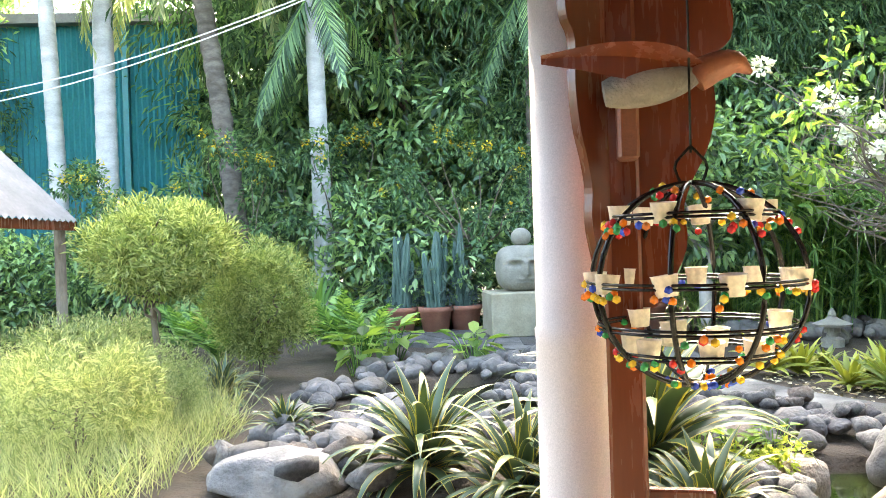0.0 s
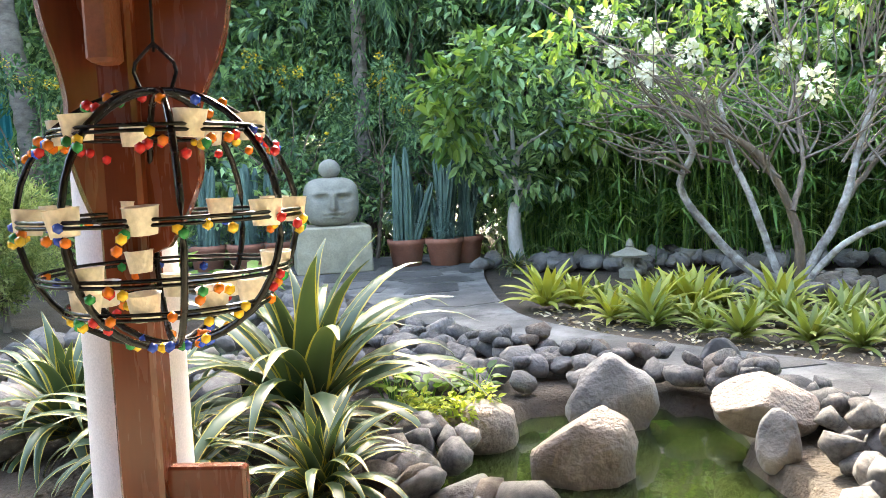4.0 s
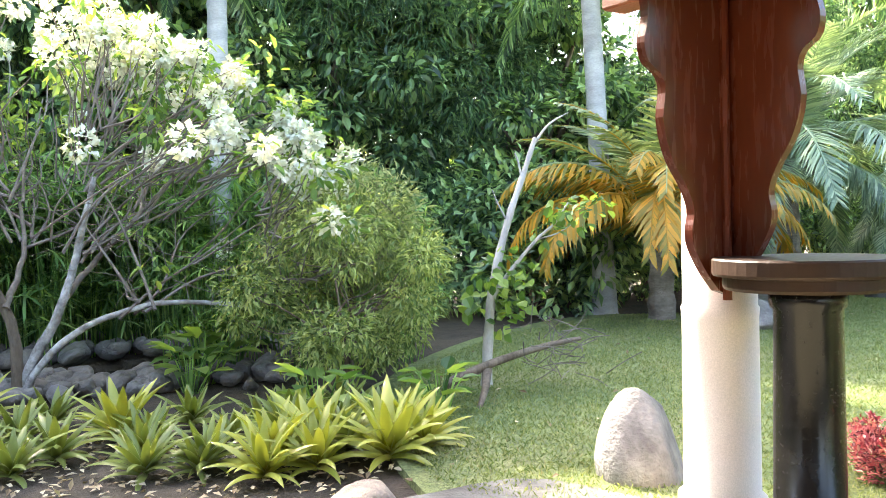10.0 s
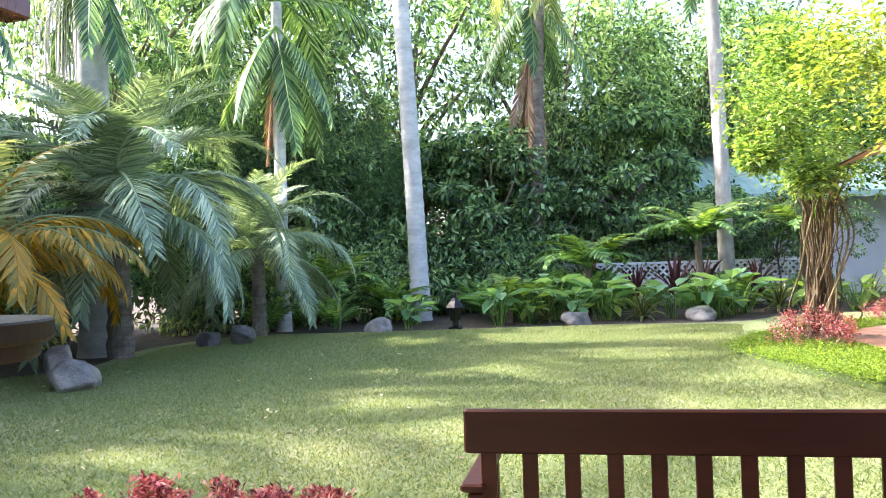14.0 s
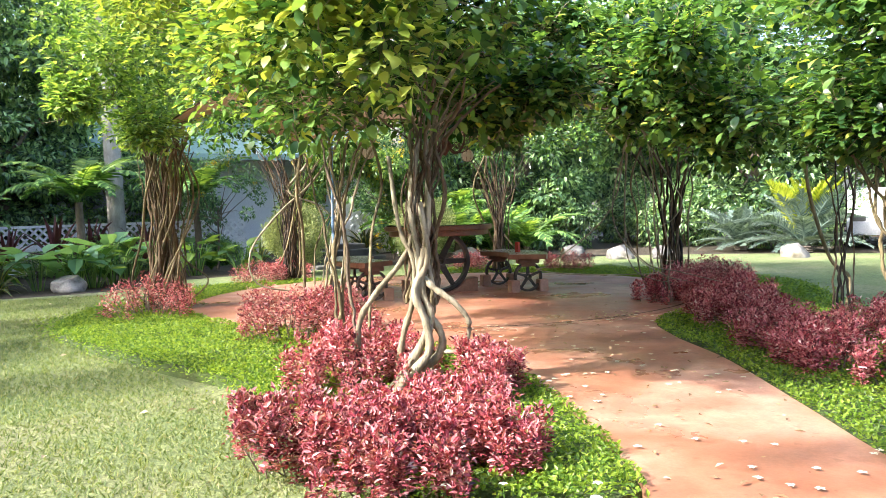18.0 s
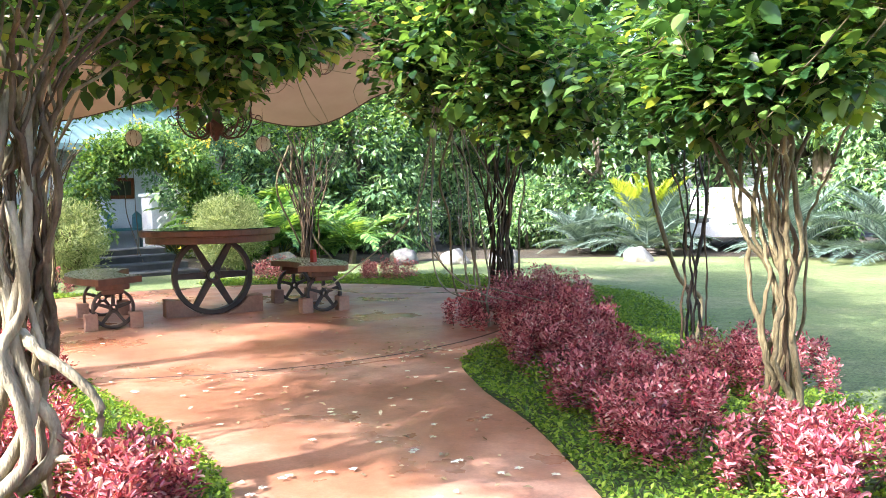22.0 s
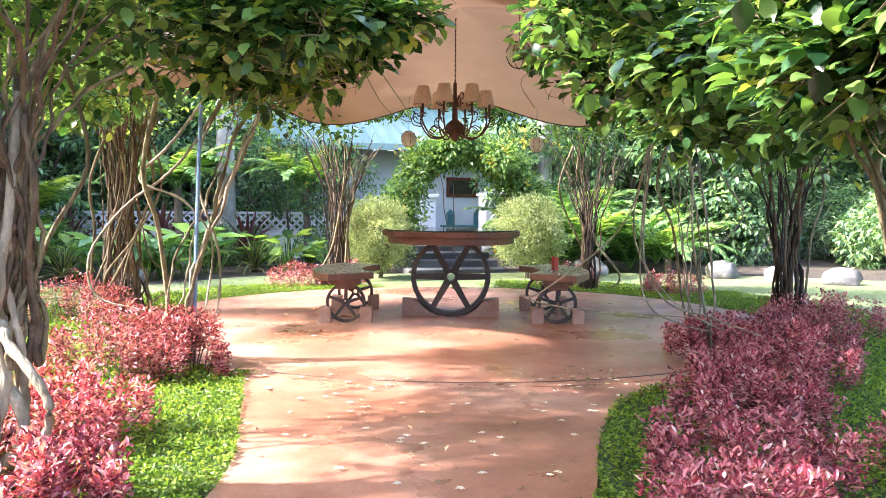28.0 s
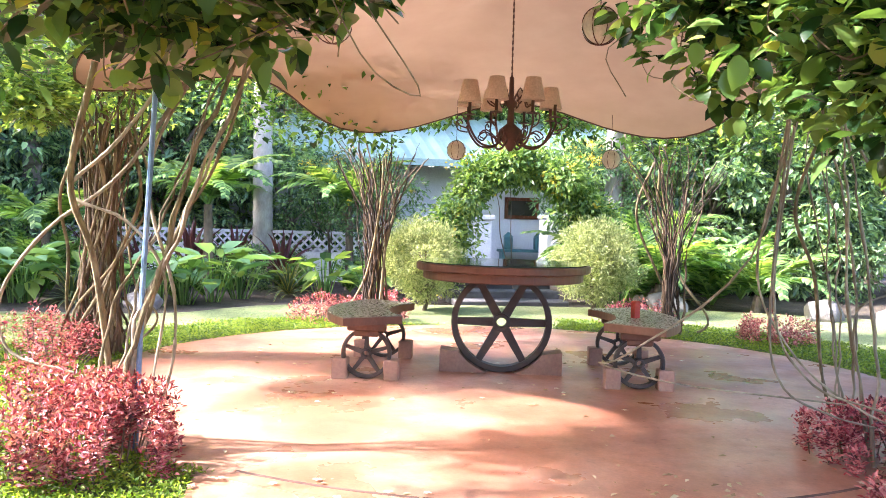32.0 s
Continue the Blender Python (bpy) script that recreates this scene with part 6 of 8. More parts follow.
v8 = arbour_vine((12.12, -4.95), 108, 6, "leaning pale vine stems at the patio's edge", "vine_pale", 0.08, 0.18, (0.008, 0.02), 2.5, (0.1, -0.75), 1, 0.5, 0.07, 0.5, 0.35, "vine_bark")
v9 = arbour_vine((10.2, -4.3), 109, 4, "thin pale vine stems rising from red bushes", "vine_bark", 0.1, 0.35, (0.012, 0.02), 2.0, (0, 0), 1, 0.4)
roof_leaves(v1, (15.23, -4.3), [(15.0, -4.1, 2.5, 0.7), (14.2, -3.5, 2.9, 0.5), (15.7, -4.5, 2.6, 0.7), (14.9, -3.6, 3.3, 0.8), (14.0, -3.2, 2.5, 0.3), (14.4, -3.9, 2.2, 0.35), (14.8, -4.4, 3.4, 0.8), (15.3, -4.1, 4.1, 0.8), (14.5, -3.9, 3.9, 0.6), (15.9, -4.3, 3.7, 0.7)], 9000, 0.105, "leaf_bright", 111)
roof_leaves(v2, (17.87, -6.97), [(17.3, -6.6, 2.6, 0.6), (16.9, -5.6, 2.7, 0.8), (17.7, -7.8, 2.9, 0.6), (16.7, -5.3, 3.3, 0.8), (17.5, -8.6, 3.1, 0.6), (16.3, -6.4, 3.2, 0.8)], 5500, 0.12, "leaf_arbor", 112)
roof_leaves(v3, (16.54, -10.25), [(17.0, -10.5, 2.6, 0.7), (17.4, -9.4, 2.9, 0.6), (15.8, -11.1, 2.7, 0.8), (16.4, -10.4, 3.3, 0.8), (15.0, -11.0, 3.2, 0.7)], 5000, 0.12, "leaf_arbor", 113)
roof_leaves(v4, (13.4, -11.05), [(13.4, -11.3, 2.5, 0.9), (14.6, -11.3, 2.7, 0.8), (12.4, -10.9, 2.6, 0.9), (13.4, -11, 3.3, 1.0), (12.2, -10.2, 3.2, 0.9)], 7500, 0.12, "leaf_arbor", 114)
roof_leaves(v5, (9.35, -4.45), [(9.3, -4.0, 2.25, 0.7), (8.7, -3.6, 2.5, 0.7), (10.2, -4.0, 2.3, 0.7), (11.0, -4.2, 2.4, 0.8), (9.9, -4.8, 2.3, 0.6), (9.4, -4.1, 2.9, 0.75), (10.6, -4.5, 3.0, 0.6), (9.2, -4.7, 2.5, 0.6), (10.2, -5.45, 2.4, 0.5), (10.5, -5.4, 2.45, 0.4), (9.2, -5.4, 3.0, 0.5), (9.35, -5.5, 2.06, 0.33), (9.9, -5.6, 2.12, 0.35), (9.85, -5.85, 2.17, 0.32), (9.95, -5.35, 2.02, 0.36), (10.3, -5.9, 2.42, 0.32), (11.4, -5.0, 3.1, 0.5)], 17000, 0.105, "leaf_arbor", 115, LEAF8)
roof_leaves(v6, (7.95, -7.53), [(7.95, -7.15, 1.78, 0.34), (7.7, -6.95, 1.8, 0.3), (8.35, -7.35, 1.75, 0.34), (8.3, -7.4, 2.0, 0.65), (8.9, -7.8, 1.95, 0.65), (7.6, -7.1, 2.1, 0.6), (9.8, -8.3, 2.1, 0.85), (8.0, -7.5, 2.5, 0.8), (8.6, -7.6, 2.9, 0.9), (10.2, -8.6, 3.0, 0.9), (9.7, -7.1, 2.45, 0.45), (10.4, -7.3, 2.4, 0.5), (10.0, -7.6, 2.05, 0.45), (9.8, -7.8, 1.95, 0.45), (10.6, -7.7, 2.2, 0.4), (7.7, -6.75, 2.6, 0.5), (11.3, -7.0, 3.05, 0.4), (11.4, -7.8, 3.0, 0.4)], 17500, 0.115, "leaf_arbor", 116, LEAF8)
roof_leaves(v7, (11.5, -8.85), [(11.3, -9.1, 2.6, 0.8), (12.0, -9.9, 2.6, 0.9), (11.4, -9.2, 3.2, 0.9), (11.0, -8.2, 3.1, 0.7)], 6500, 0.11, "leaf_arbor", 117)
roof_leaves(v8, (12.12, -4.95), [(11.9, -4.2, 2.7, 0.7), (11.6, -4.4, 3.1, 0.8), (11.2, -5.6, 3.2, 0.6), (12.4, -3.8, 3.3, 0.6)], 3800, 0.11, "leaf_yellow", 118)
pole = thing("plant_pole", "thin blue pole leaning among the vines", "pole", (12.06, -5.07, 0.09))
g = Geo()
tube(g, [(0, 0, 0), (0.03, -0.02, 0.9), (0.08, -0.06, 1.9)], 0.014, 8)
part("rod", g, "blue_pole", pole)

# ---- red bushes and ground cover ----
def red_bush(x, y, rx, ry, h, seed, n):
    rng = R(seed)
    root = thing("red_bush", "low bush of crimson and pink leaves", "bush", (x, y, 0), 0, "red bushes")
    k = max(24, int(64 * rx * ry / 0.3))
    a, r = rng.uniform(0, 6.28, k), np.sqrt(rng.uniform(0, 1, k))
    c = np.stack([rx * r * np.cos(a), ry * r * np.sin(a), h * (0.30 + 0.52 * rng.uniform(0, 1, k) ** 0.7) * (1 - 0.38 * r ** 2)], 1)
    g = Geo()
    for q in c:
        tube(g, wiggly(rng, (q[0] * 0.55, q[1] * 0.55, -0.02), q, 3, 0.03), 0.0045, 4)
    part("twig_tangle", g, "bark", root)["kind"] = "stuff"
    g = Geo()
    pick = rng.integers(0, k, n)
    u = rng.uniform(-0.55, 1, n)
    p = c[pick] + np.c_[rng.normal(0, 0.028, (n, 2)), 0.14 * u + 0.01]
    d = np.c_[rng.normal(0, 1, (n, 2)), 0.35 + 0.9 * np.maximum(u, 0)]
    L = rng.uniform(0.021, 0.043, n)
    leaves(g, p, d, np.c_[rng.normal(0, 0.5, (n, 2)), np.ones(n)], L, L * 0.42, LEAF4)
    part("leaves", g, "leaf_red", root)


specs = [(8.62, -3.22, 0.42, 0.26, 0.38), (8.32, -3.9, 0.36, 0.32, 0.34), (9.0, -4.62, 0.42, 0.3, 0.42), (9.6, -4.0, 0.45, 0.4, 0.5), (10.3, -4.5, 0.5, 0.4, 0.45), (8.2, -3.45, 0.42, 0.33, 0.38), (7.8, -3.35, 0.4, 0.32, 0.40), (7.95, -3.85, 0.4, 0.32, 0.40),
         (14.6, -3.95, 0.68, 0.5, 0.58), (17.75, -6.35, 0.5, 0.45, 0.42), (18.4, -7.1, 0.5, 0.4, 0.42), (17.2, -10.2, 0.5, 0.5, 0.4), (15.9, -11.2, 0.5, 0.4, 0.4),
         (12.6, -10.9, 0.7, 0.5, 0.45), (10.7, -9.0, 0.5, 0.45, 0.5), (11.4, -9.6, 0.5, 0.5, 0.5), (10.15, -8.3, 0.5, 0.4, 0.5), (9.55, -7.85, 0.48, 0.4, 0.48), (8.8, -7.35, 0.45, 0.4, 0.45), (8.05, -6.88, 0.45, 0.38, 0.42), (8.6, -8.4, 0.5, 0.4, 0.4), (7.4, -6.7, 0.4, 0.4, 0.4),
         (12.05, -4.6, 0.72, 0.5, 0.58), (11.85, -4.98, 0.5, 0.36, 0.52), (11.5, -8.95, 0.42, 0.36, 0.46),
         (7.4, 1.7, 0.28, 0.28, 0.27), (7.38, 1.25, 0.28, 0.28, 0.25), (7.36, 0.8, 0.26, 0.28, 0.2)]
for i, (x, y, rx, ry, h) in enumerate(specs):
    red_bush(x, y, rx, ry, h, 200 + i, 5600 if x < 12.1 else 3200)


WAY = np.vstack([left, right])


def cover(name, poly, n, seed, leaf, label, z=0.03, h=0.07, size=0.03):
    rng = R(seed)
    g = Geo()
    p = scatter(poly, n, rng)
    ride = (np.linalg.norm(p - PATIO_C, axis=1) > PATIO_R - 0.02) & ~inside(WAY, p)
    rim = np.asarray(poly)[rng.integers(0, len(poly), n // 8)]
    rim = rim + (np.roll(np.asarray(poly), -1, 0)[[0] * len(rim)] * 0 + rng.normal(0, 0.12, (len(rim), 2)))
    rim = rim[(np.linalg.norm(rim - PATIO_C, axis=1) > PATIO_R) & ~inside(WAY, rim)]
    p = np.vstack([p[ride], rim])
    n = len(p)
    hh = h * (0.4 + 0.6 * np.array([abs(noise.noise(Vector((a * 2.1, b * 2.1, 0)))) for a, b in p])) * rng.uniform(0.3, 1.2, n)
    d = np.c_[rng.normal(0, 0.8, (n, 2)), rng.uniform(0, 0.9, n)]
    leaves(g, np.c_[p, z + hh], d, np.c_[rng.normal(0, 0.5, (n, 2)), np.ones(n)], rng.uniform(0.6, 1.3, n) * size, size * 0.6)
    return tagged(obj(name, g, leaf), label, "ground cover", "", "stuff")


MOSS1 = smooth_outline([(15.2, -3.2), (13.9, -2.9), (12.4, -3.1), (11.3, -3.35), (10.3, -3.6), (9.6, -3.5), (8.5, -3.5), (7.6, -3.55), (7.2, -4.2), (8.2, -5.0), (9.3, -5.4), (10.5, -5.6), (11.7, -5.6), (12.4, -5.1), (13.2, -4.7), (14.6, -4.7), (15.8, -5.4), (16.8, -6.6), (17.1, -7.6), (17.9, -6.2), (17.0, -4.6)], 4)
MOSS2 = smooth_outline([(6.9, -5.1), (7.9, -5.8), (8.9, -6.45), (9.8, -6.95), (10.7, -7.7), (11.3, -9.0), (12.0, -10.0), (13.3, -10.7), (14.9, -10.7), (16.2, -10.0), (16.8, -9.1), (17.8, -9.6), (16.8, -11.4), (14.5, -12.2), (12.0, -11.8), (10.2, -10.2), (8.8, -8.8), (7.2, -7.6), (6.6, -6.4)], 4)
for nm, po in (("moss_bed", MOSS1), ("moss_bed", MOSS2)):
    sheet(nm, po, 0.09, "moss_soil", "planted bed beside the patio", "bed", 0.13)
cover("ground_cover", MOSS1, 80000, 130, "leaf_moss", "dense low bright-green ground cover", 0.10)
cover("ground_cover", MOSS2, 70000, 131, "leaf_moss", "dense low bright-green ground cover", 0.10)

# lawn blades
near = [(5.5, -4.5), (5.75, 2.6), (5.9, 3.6), (6.7, 4.8), (8.0, 6.0), (10.5, 6.95), (13, 6.9), (14.5, 5.3), (17.0, 5.4), (18.8, 4.5), (19.0, 2.0), (19.2, -2.0), (18.6, -4.2), (16.4, -3.6), (14.5, -3.0), (10, -3.4), (7.3, -3.8)]
g = grass_tufts(near, 260000, R(132), 0.032, 0.02, 0.007, 0.9)
tagged(obj("lawn_blades", g, "leaf_grass"), "short blades of lawn grass", "grass", "", "stuff")
# dry leaves on the lawn
rl = R(136)
g = Geo()
p = scatter(near, 170, rl)
leaves(g, np.c_[p, np.full(170, 0.045)], np.c_[rl.normal(0, 1, (170, 2)), rl.normal(0, 0.2, 170)], np.c_[rl.normal(0, 0.4, (170, 2)), np.ones(170)], rl.uniform(0.03, 0.09, 170), 0.03)
tagged(obj("lawn_litter", g, "leaf_litter"), "dry fallen leaves scattered on the lawn", "litter", "", "stuff")
# fallen blossoms on the red concrete
rf = R(133)
g = Geo()
p = np.vstack([scatter(np.vstack([left, right]), 130, rf), PATIO_C + rf.normal(0, 1.5, (40, 2))])
n = len(p)
for k in range(5):
    a = k * 1.257 + rf.uniform(0, 1, n)
    leaves(g, np.c_[p, np.full(n, 0.128)], np.c_[np.cos(a), np.sin(a), np.full(n, 0.15)], np.tile([0, 0, 1.0], (n, 1)), 0.024, 0.016)
tagged(obj("fallen_petals", g, "petal"), "small white fallen flowers on the red concrete", "petals", "", "stuff")
g = Geo()
p = np.vstack([scatter(np.vstack([left, right]), 160, rf), PATIO_C + rf.normal(0, 1.5, (120, 2)), np.array((10.9, -7.6)) + rf.normal(0, 0.25, (60, 2))])
n = len(p)
leaves(g, np.c_[p, np.full(n, 0.126)], np.c_[rf.normal(0, 1, (n, 2)), rf.normal(0, 0.15, n)], np.c_[rf.normal(0, 0.3, (n, 2)), np.ones(n)], rf.uniform(0.02, 0.06, n), 0.022)
tagged(obj("fallen_leaves", g, "leaf_litter"), "dry brown fallen leaves on the red concrete", "litter", "", "stuff")

# ---- palms and woods ----
def royal(x, y, h, r, lean, bark, seed, label, fronds=9, mats=("leaf_forest", "leaf_forest"), fr=None):
    root = thing("palm", label, "palm", (x, y, 0))
    g, top = palm_trunk(h, r, r * 0.8, lean, bark, 7, seed)
    part("trunk", g, bark, root, smooth=True)
    palm_crown(root, tuple(top), fronds, fr or ROYAL, seed)
    return root


ROYAL = [frond_mesh(3.3, 0.75, 0.05, 56, 2.4, 0.2, "frond", ("leaf_forest", "leaf_fern"), 0.2, 0.8, 1), frond_mesh(3.3, 0.75, 0.05, 56, 1.9, 0.9, "frond", ("leaf_forest", "leaf_fern"), 0.3, 0.5, 2)]
COCO = [frond_mesh(3.0, 0.7, 0.04, 48, 2.4, 0.1, "frond", ("leaf_meadow", "leaf_pale"), 0.1, 0.9, 3), frond_mesh(3.0, 0.7, 0.04, 48, 1.8, 0.8, "frond", ("leaf_bamboo", "leaf_pale"), 0.2, 0.7, 4)]
DATE = [frond_mesh(2.0, 0.40, 0.02, 100, 1.7, 0.0, "frond", ("leaf_date", "leaf_date"), 0.2, 0.4, 15), frond_mesh(2.0, 0.40, 0.019, 105, 2.3, 0.6, "frond", ("leaf_date", "leaf_date"), 0.25, 0.35, 5), frond_mesh(2.0, 0.40, 0.019, 105, 2.1, 1.1, "frond", ("leaf_date", "leaf_date"), 0.35, 0.25, 6), frond_mesh(1.8, 0.36, 0.018, 95, 1.4, 1.4, "frond", ("leaf_date", "leaf_date"), 0.4, 0.2, 7)]
GOLD = [frond_mesh(1.9, 0.40, 0.032, 52, 2.3, 0.75, "frond", ("leaf_gold", "leaf_gold"), 0.1, 0.75, 8), frond_mesh(1.9, 0.40, 0.03, 52, 2.0, 1.0, "frond", ("leaf_gold", "leaf_meadow"), 0.15, 0.6, 10), frond_mesh(1.7, 0.36, 0.03, 48, 1.3, 1.3, "frond", ("leaf_meadow", "leaf_gold"), 0.3, 0.4, 9)]
PALE_PALM = "tall palm with a smooth ringed pale-grey trunk"
PALM_K = royal(-1.95, 13.9, 7.5, 0.17, (-0.1, 0), "palm_bark", 1, PALE_PALM)
PALM_L = royal(1.6, 14.6, 7.2, 0.15, (0.1, 0), "coco_bark", 17, "slender shaded palm with hanging fronds")
royal(-3.3, 14.1, 6.6, 0.2, (-0.75, 0.0), "coco_bark", 2, "leaning coconut palm with a dark ringed trunk and drooping fronds", 11, fr=COCO)
royal(-5.75, 14.6, 8.5, 0.2, (0, 0), "palm_bark", 3, PALE_PALM)
royal(-7.0, 15.6, 8.5, 0.17, (-0.3, 0), "palm_bark", 4, PALE_PALM)
PALM_D = royal(8.4, 9.6, 6.6, 0.14, (0.1, 0), "palm_bark", 5, PALE_PALM)
PALM_C = royal(13.3, 7.3, 6.4, 0.16, (-0.2, 0.1), "palm_bark", 6, PALE_PALM)
PALM_F = royal(20.3, 4.3, 6.6, 0.14, (0.1, 0), "palm_bark", 7, PALE_PALM)
royal(22.4, 1.75, 10, 0.22, (0.1, 0.4), "palm_bark", 8, PALE_PALM)
PALM_B = royal(16.6, 6.3, 8.5, 0.29, (-0.1, 0), "palm_bark", 9, PALE_PALM)
royal(24.45, -5.53, 9.0, 0.2, (0, 0.2), "pale_bark", 11, "tall palm with a mottled pale-grey trunk")
royal(25.0, -13.02, 9.5, 0.2, (0, 0), "pale_bark", 12, "tall palm with a mottled pale-grey trunk")
PALM_S = royal(25.5, -1.0, 8.9, 0.2, (-0.3, -0.3), "coco_bark", 13, "tall shaggy palm with a brown trunk", 12, fr=COCO)

def date_palm(x, y, h, s, seed, fr, label, n=34):
    root = thing("date_palm", label, "palm", (x, y, 0), seed, scale=s)
    g, top = palm_trunk(h, 0.12, 0.10, (0, 0), "coco_bark", 12, seed)
    part("trunk", g, "coco_bark", root)
    palm_crown(root, tuple(top), n, fr, seed)
    return root


date_palm(15.8, 5.6, 1.45, 1.5, 21, DATE, "bushy date palm with arching blue-green fronds", 46)
date_palm(18.9, 4.4, 1.4, 1.15, 22, DATE, "small date palm with drooping blue-green fronds", 34)
date_palm(12.89, 6.15, 0.82, 1.4, 23, GOLD, "palm with drooping yellow-orange fronds", 40)

TREES = [
    tree("forest_tree", "dense dark-green broadleaved tree in the surrounding wood", 301, 7, (2.2, 1.8, 3.0), 4.2, 9500, 0.21, "leaf_forest", "bark", 0.16, 9, 46, 0.75, 0.5, shape=LEAF4, group="surrounding wood", flat=0.42),
    tree("forest_tree", "dense dark-green broadleaved tree in the surrounding wood", 302, 6, (2.0, 1.7, 2.5), 3.2, 8500, 0.21, "leaf_forest", "bark", 0.14, 9, 42, 0.7, 0.5, shape=LEAF4, group="surrounding wood", flat=0.42),
    tree("bamboo_clump", "feathery clump of green bamboo in the surrounding wood", 303, 8, (2.1, 1.7, 3.4), 4.2, 13000, 0.18, "leaf_bamboo", "leaf_bamboo", 0.05, 12, 90, 0.6, 0.14, category="bamboo", droop=0.9, group="surrounding wood"),
    tree("forest_tree", "tall light-green tree in the surrounding wood", 304, 9, (2.6, 2.2, 2.6), 6.6, 8000, 0.2, "leaf_forest", "bark", 0.18, 8, 70, 0.62, group="surrounding wood"),
    tree("undergrowth", "dark leafy undergrowth at the edge of the wood", 305, 2, (1.5, 1.1, 0.9), 0.9, 4200, 0.17, "leaf_forest", "bark", 0.05, 6, 46, 0.4, category="shrub", group="undergrowth"),
]
for k, tr in enumerate(TREES):
    tr.matrix_basis = at(-20 - 4 * k, 20, 0)
rt = R(310)
wood = curve_pts([(-15, 8), (-12, 17), (-5, 18.5), (0, 16.2), (5, 14.8), (9.5, 13.2), (13.5, 11.2), (18, 9.2), (22, 7.2), (25, 4), (26.5, 0), (29, -4)], 400)
far = curve_pts([(30, 4), (33, -4), (36, -12), (33, -20), (26, -24), (16, -27), (6, -28), (-4, -24)], 400)


def plant_row(line, n, kinds, jitter, scale, off=0.0):
    for i in range(n):
        u = int((i + 0.5) / n * (len(line) - 1))
        x, y = line[u] + rt.normal(0, jitter, 2)
        k = kinds[rt.integers(0, len(kinds))]
        s = rt.uniform(*scale)
        if y > 9 and -0.50 < x / y < -0.255:      # the open view to the metal building
            continue
        copy_thing(TREES[k], at(x, y, -0.04, rt.uniform(0, 6.28), s))


plant_row(wood[:250], 24, (0, 1, 1, 2), 0.5, (0.8, 1.1))
plant_row(wood[250:], 20, (0, 1, 1), 0.5, (0.7, 0.9))
plant_row(wood[:230], 12, (2, 2, 0), 0.5, (0.9, 1.2))
plant_row((wood + np.array((1.5, 2.2)))[:250], 12, (0, 3), 0.7, (0.9, 1.15))
plant_row(wood[100:] - np.array((0.5, 1.6)), 26, (4,), 0.5, (0.7, 1.2))
plant_row(far[:80], 8, (1, 0), 0.8, (0.75, 0.95))
plant_row(far[80:], 19, (0, 3, 1), 1.2, (0.9, 1.3))
plant_row(curve_pts([(24.2, -1.5), (24.6, -4.0), (25.0, -6.0), (25.3, -7.6)], 60), 9, (4,), 0.5, (0.25, 0.45))
plant_row(curve_pts([(25.2, -13.6), (24.2, -15.2), (23.0, -17.0)], 60), 7, (4, 4, 1), 0.35, (0.6, 0.95))
plant_row(curve_pts([(31, -5), (33, -8), (34, -12), (33, -17)], 60), 8, (3, 0), 0.8, (0.9, 1.2))
# backdrop bamboo, the tall clumps sized to cast shade on the court
for x, y, s in ((-2.6, 17.2, 1.6), (-0.4, 17.4, 1.65), (1.6, 17.2, 1.6), (2.9, 17.0, 1.2), (4.6, 16.6, 1.1), (6.2, 16.0, 1.1), (7.8, 15.4, 1.05), (5.4, 14.2, 1.1)):
    copy_thing(TREES[2], at(x, y, -0.04, x * 2, s))
# a further row, hidden behind the wood, added only to block the sun
for i in range(9):
    copy_thing(TREES[2], at(-5.5 + 2.2 * i, 20.5 + 0.8 * (i % 2) - 0.12 * i, -0.04, i * 1.9, 1.45 + 0.1 * (i % 3)))
for x, y, s in ((27.2, -4.4, 0.6), (27.0, -6.0, 0.58), (27.3, -7.6, 0.5), (25.6, -15.6, 0.75), (27.2, -17.2, 0.85), (28.5, -15.4, 0.8), (24.6, -16.6, 0.6)):
    copy_thing(TREES[1], at(x, y, -0.04, x * 3, s))
for x, y, s in ((19.5, -26.5, 1.25), (17.0, -26.8, 1.15), (22.0, -25.5, 1.25), (14.5, -26.0, 1.15), (12.0, -26.5, 1.2), (24.4, -24.0, 1.1)):
    copy_thing(TREES[0], at(x, y, -0.04, x * 3, s))
for x, y, s in ((27.5, -1.8, 0.95), (30.0, -3.0, 1.05), (27.0, 5.8, 1.25), (30.5, 2.6, 1.3), (23.8, 9.4, 1.25), (29.5, 8.0, 1.4)):
    copy_thing(TREES[3], at(x, y, -0.04, x * 2, s))
for x, y, s in ((22.3, 6.9, 0.8), (23.4, 5.4, 0.8), (24.2, 3.6, 0.75), (18.5, 10.2, 0.75), (15.5, 11.2, 0.8)):
    copy_thing(TREES[2], at(x, y, -0.04, x, s))
plant_row(curve_pts([(27, -14), (24, -19), (17, -21), (9, -21), (3, -20)], 270), 20, (4, 4, 1), 0.8, (0.7, 1.1))

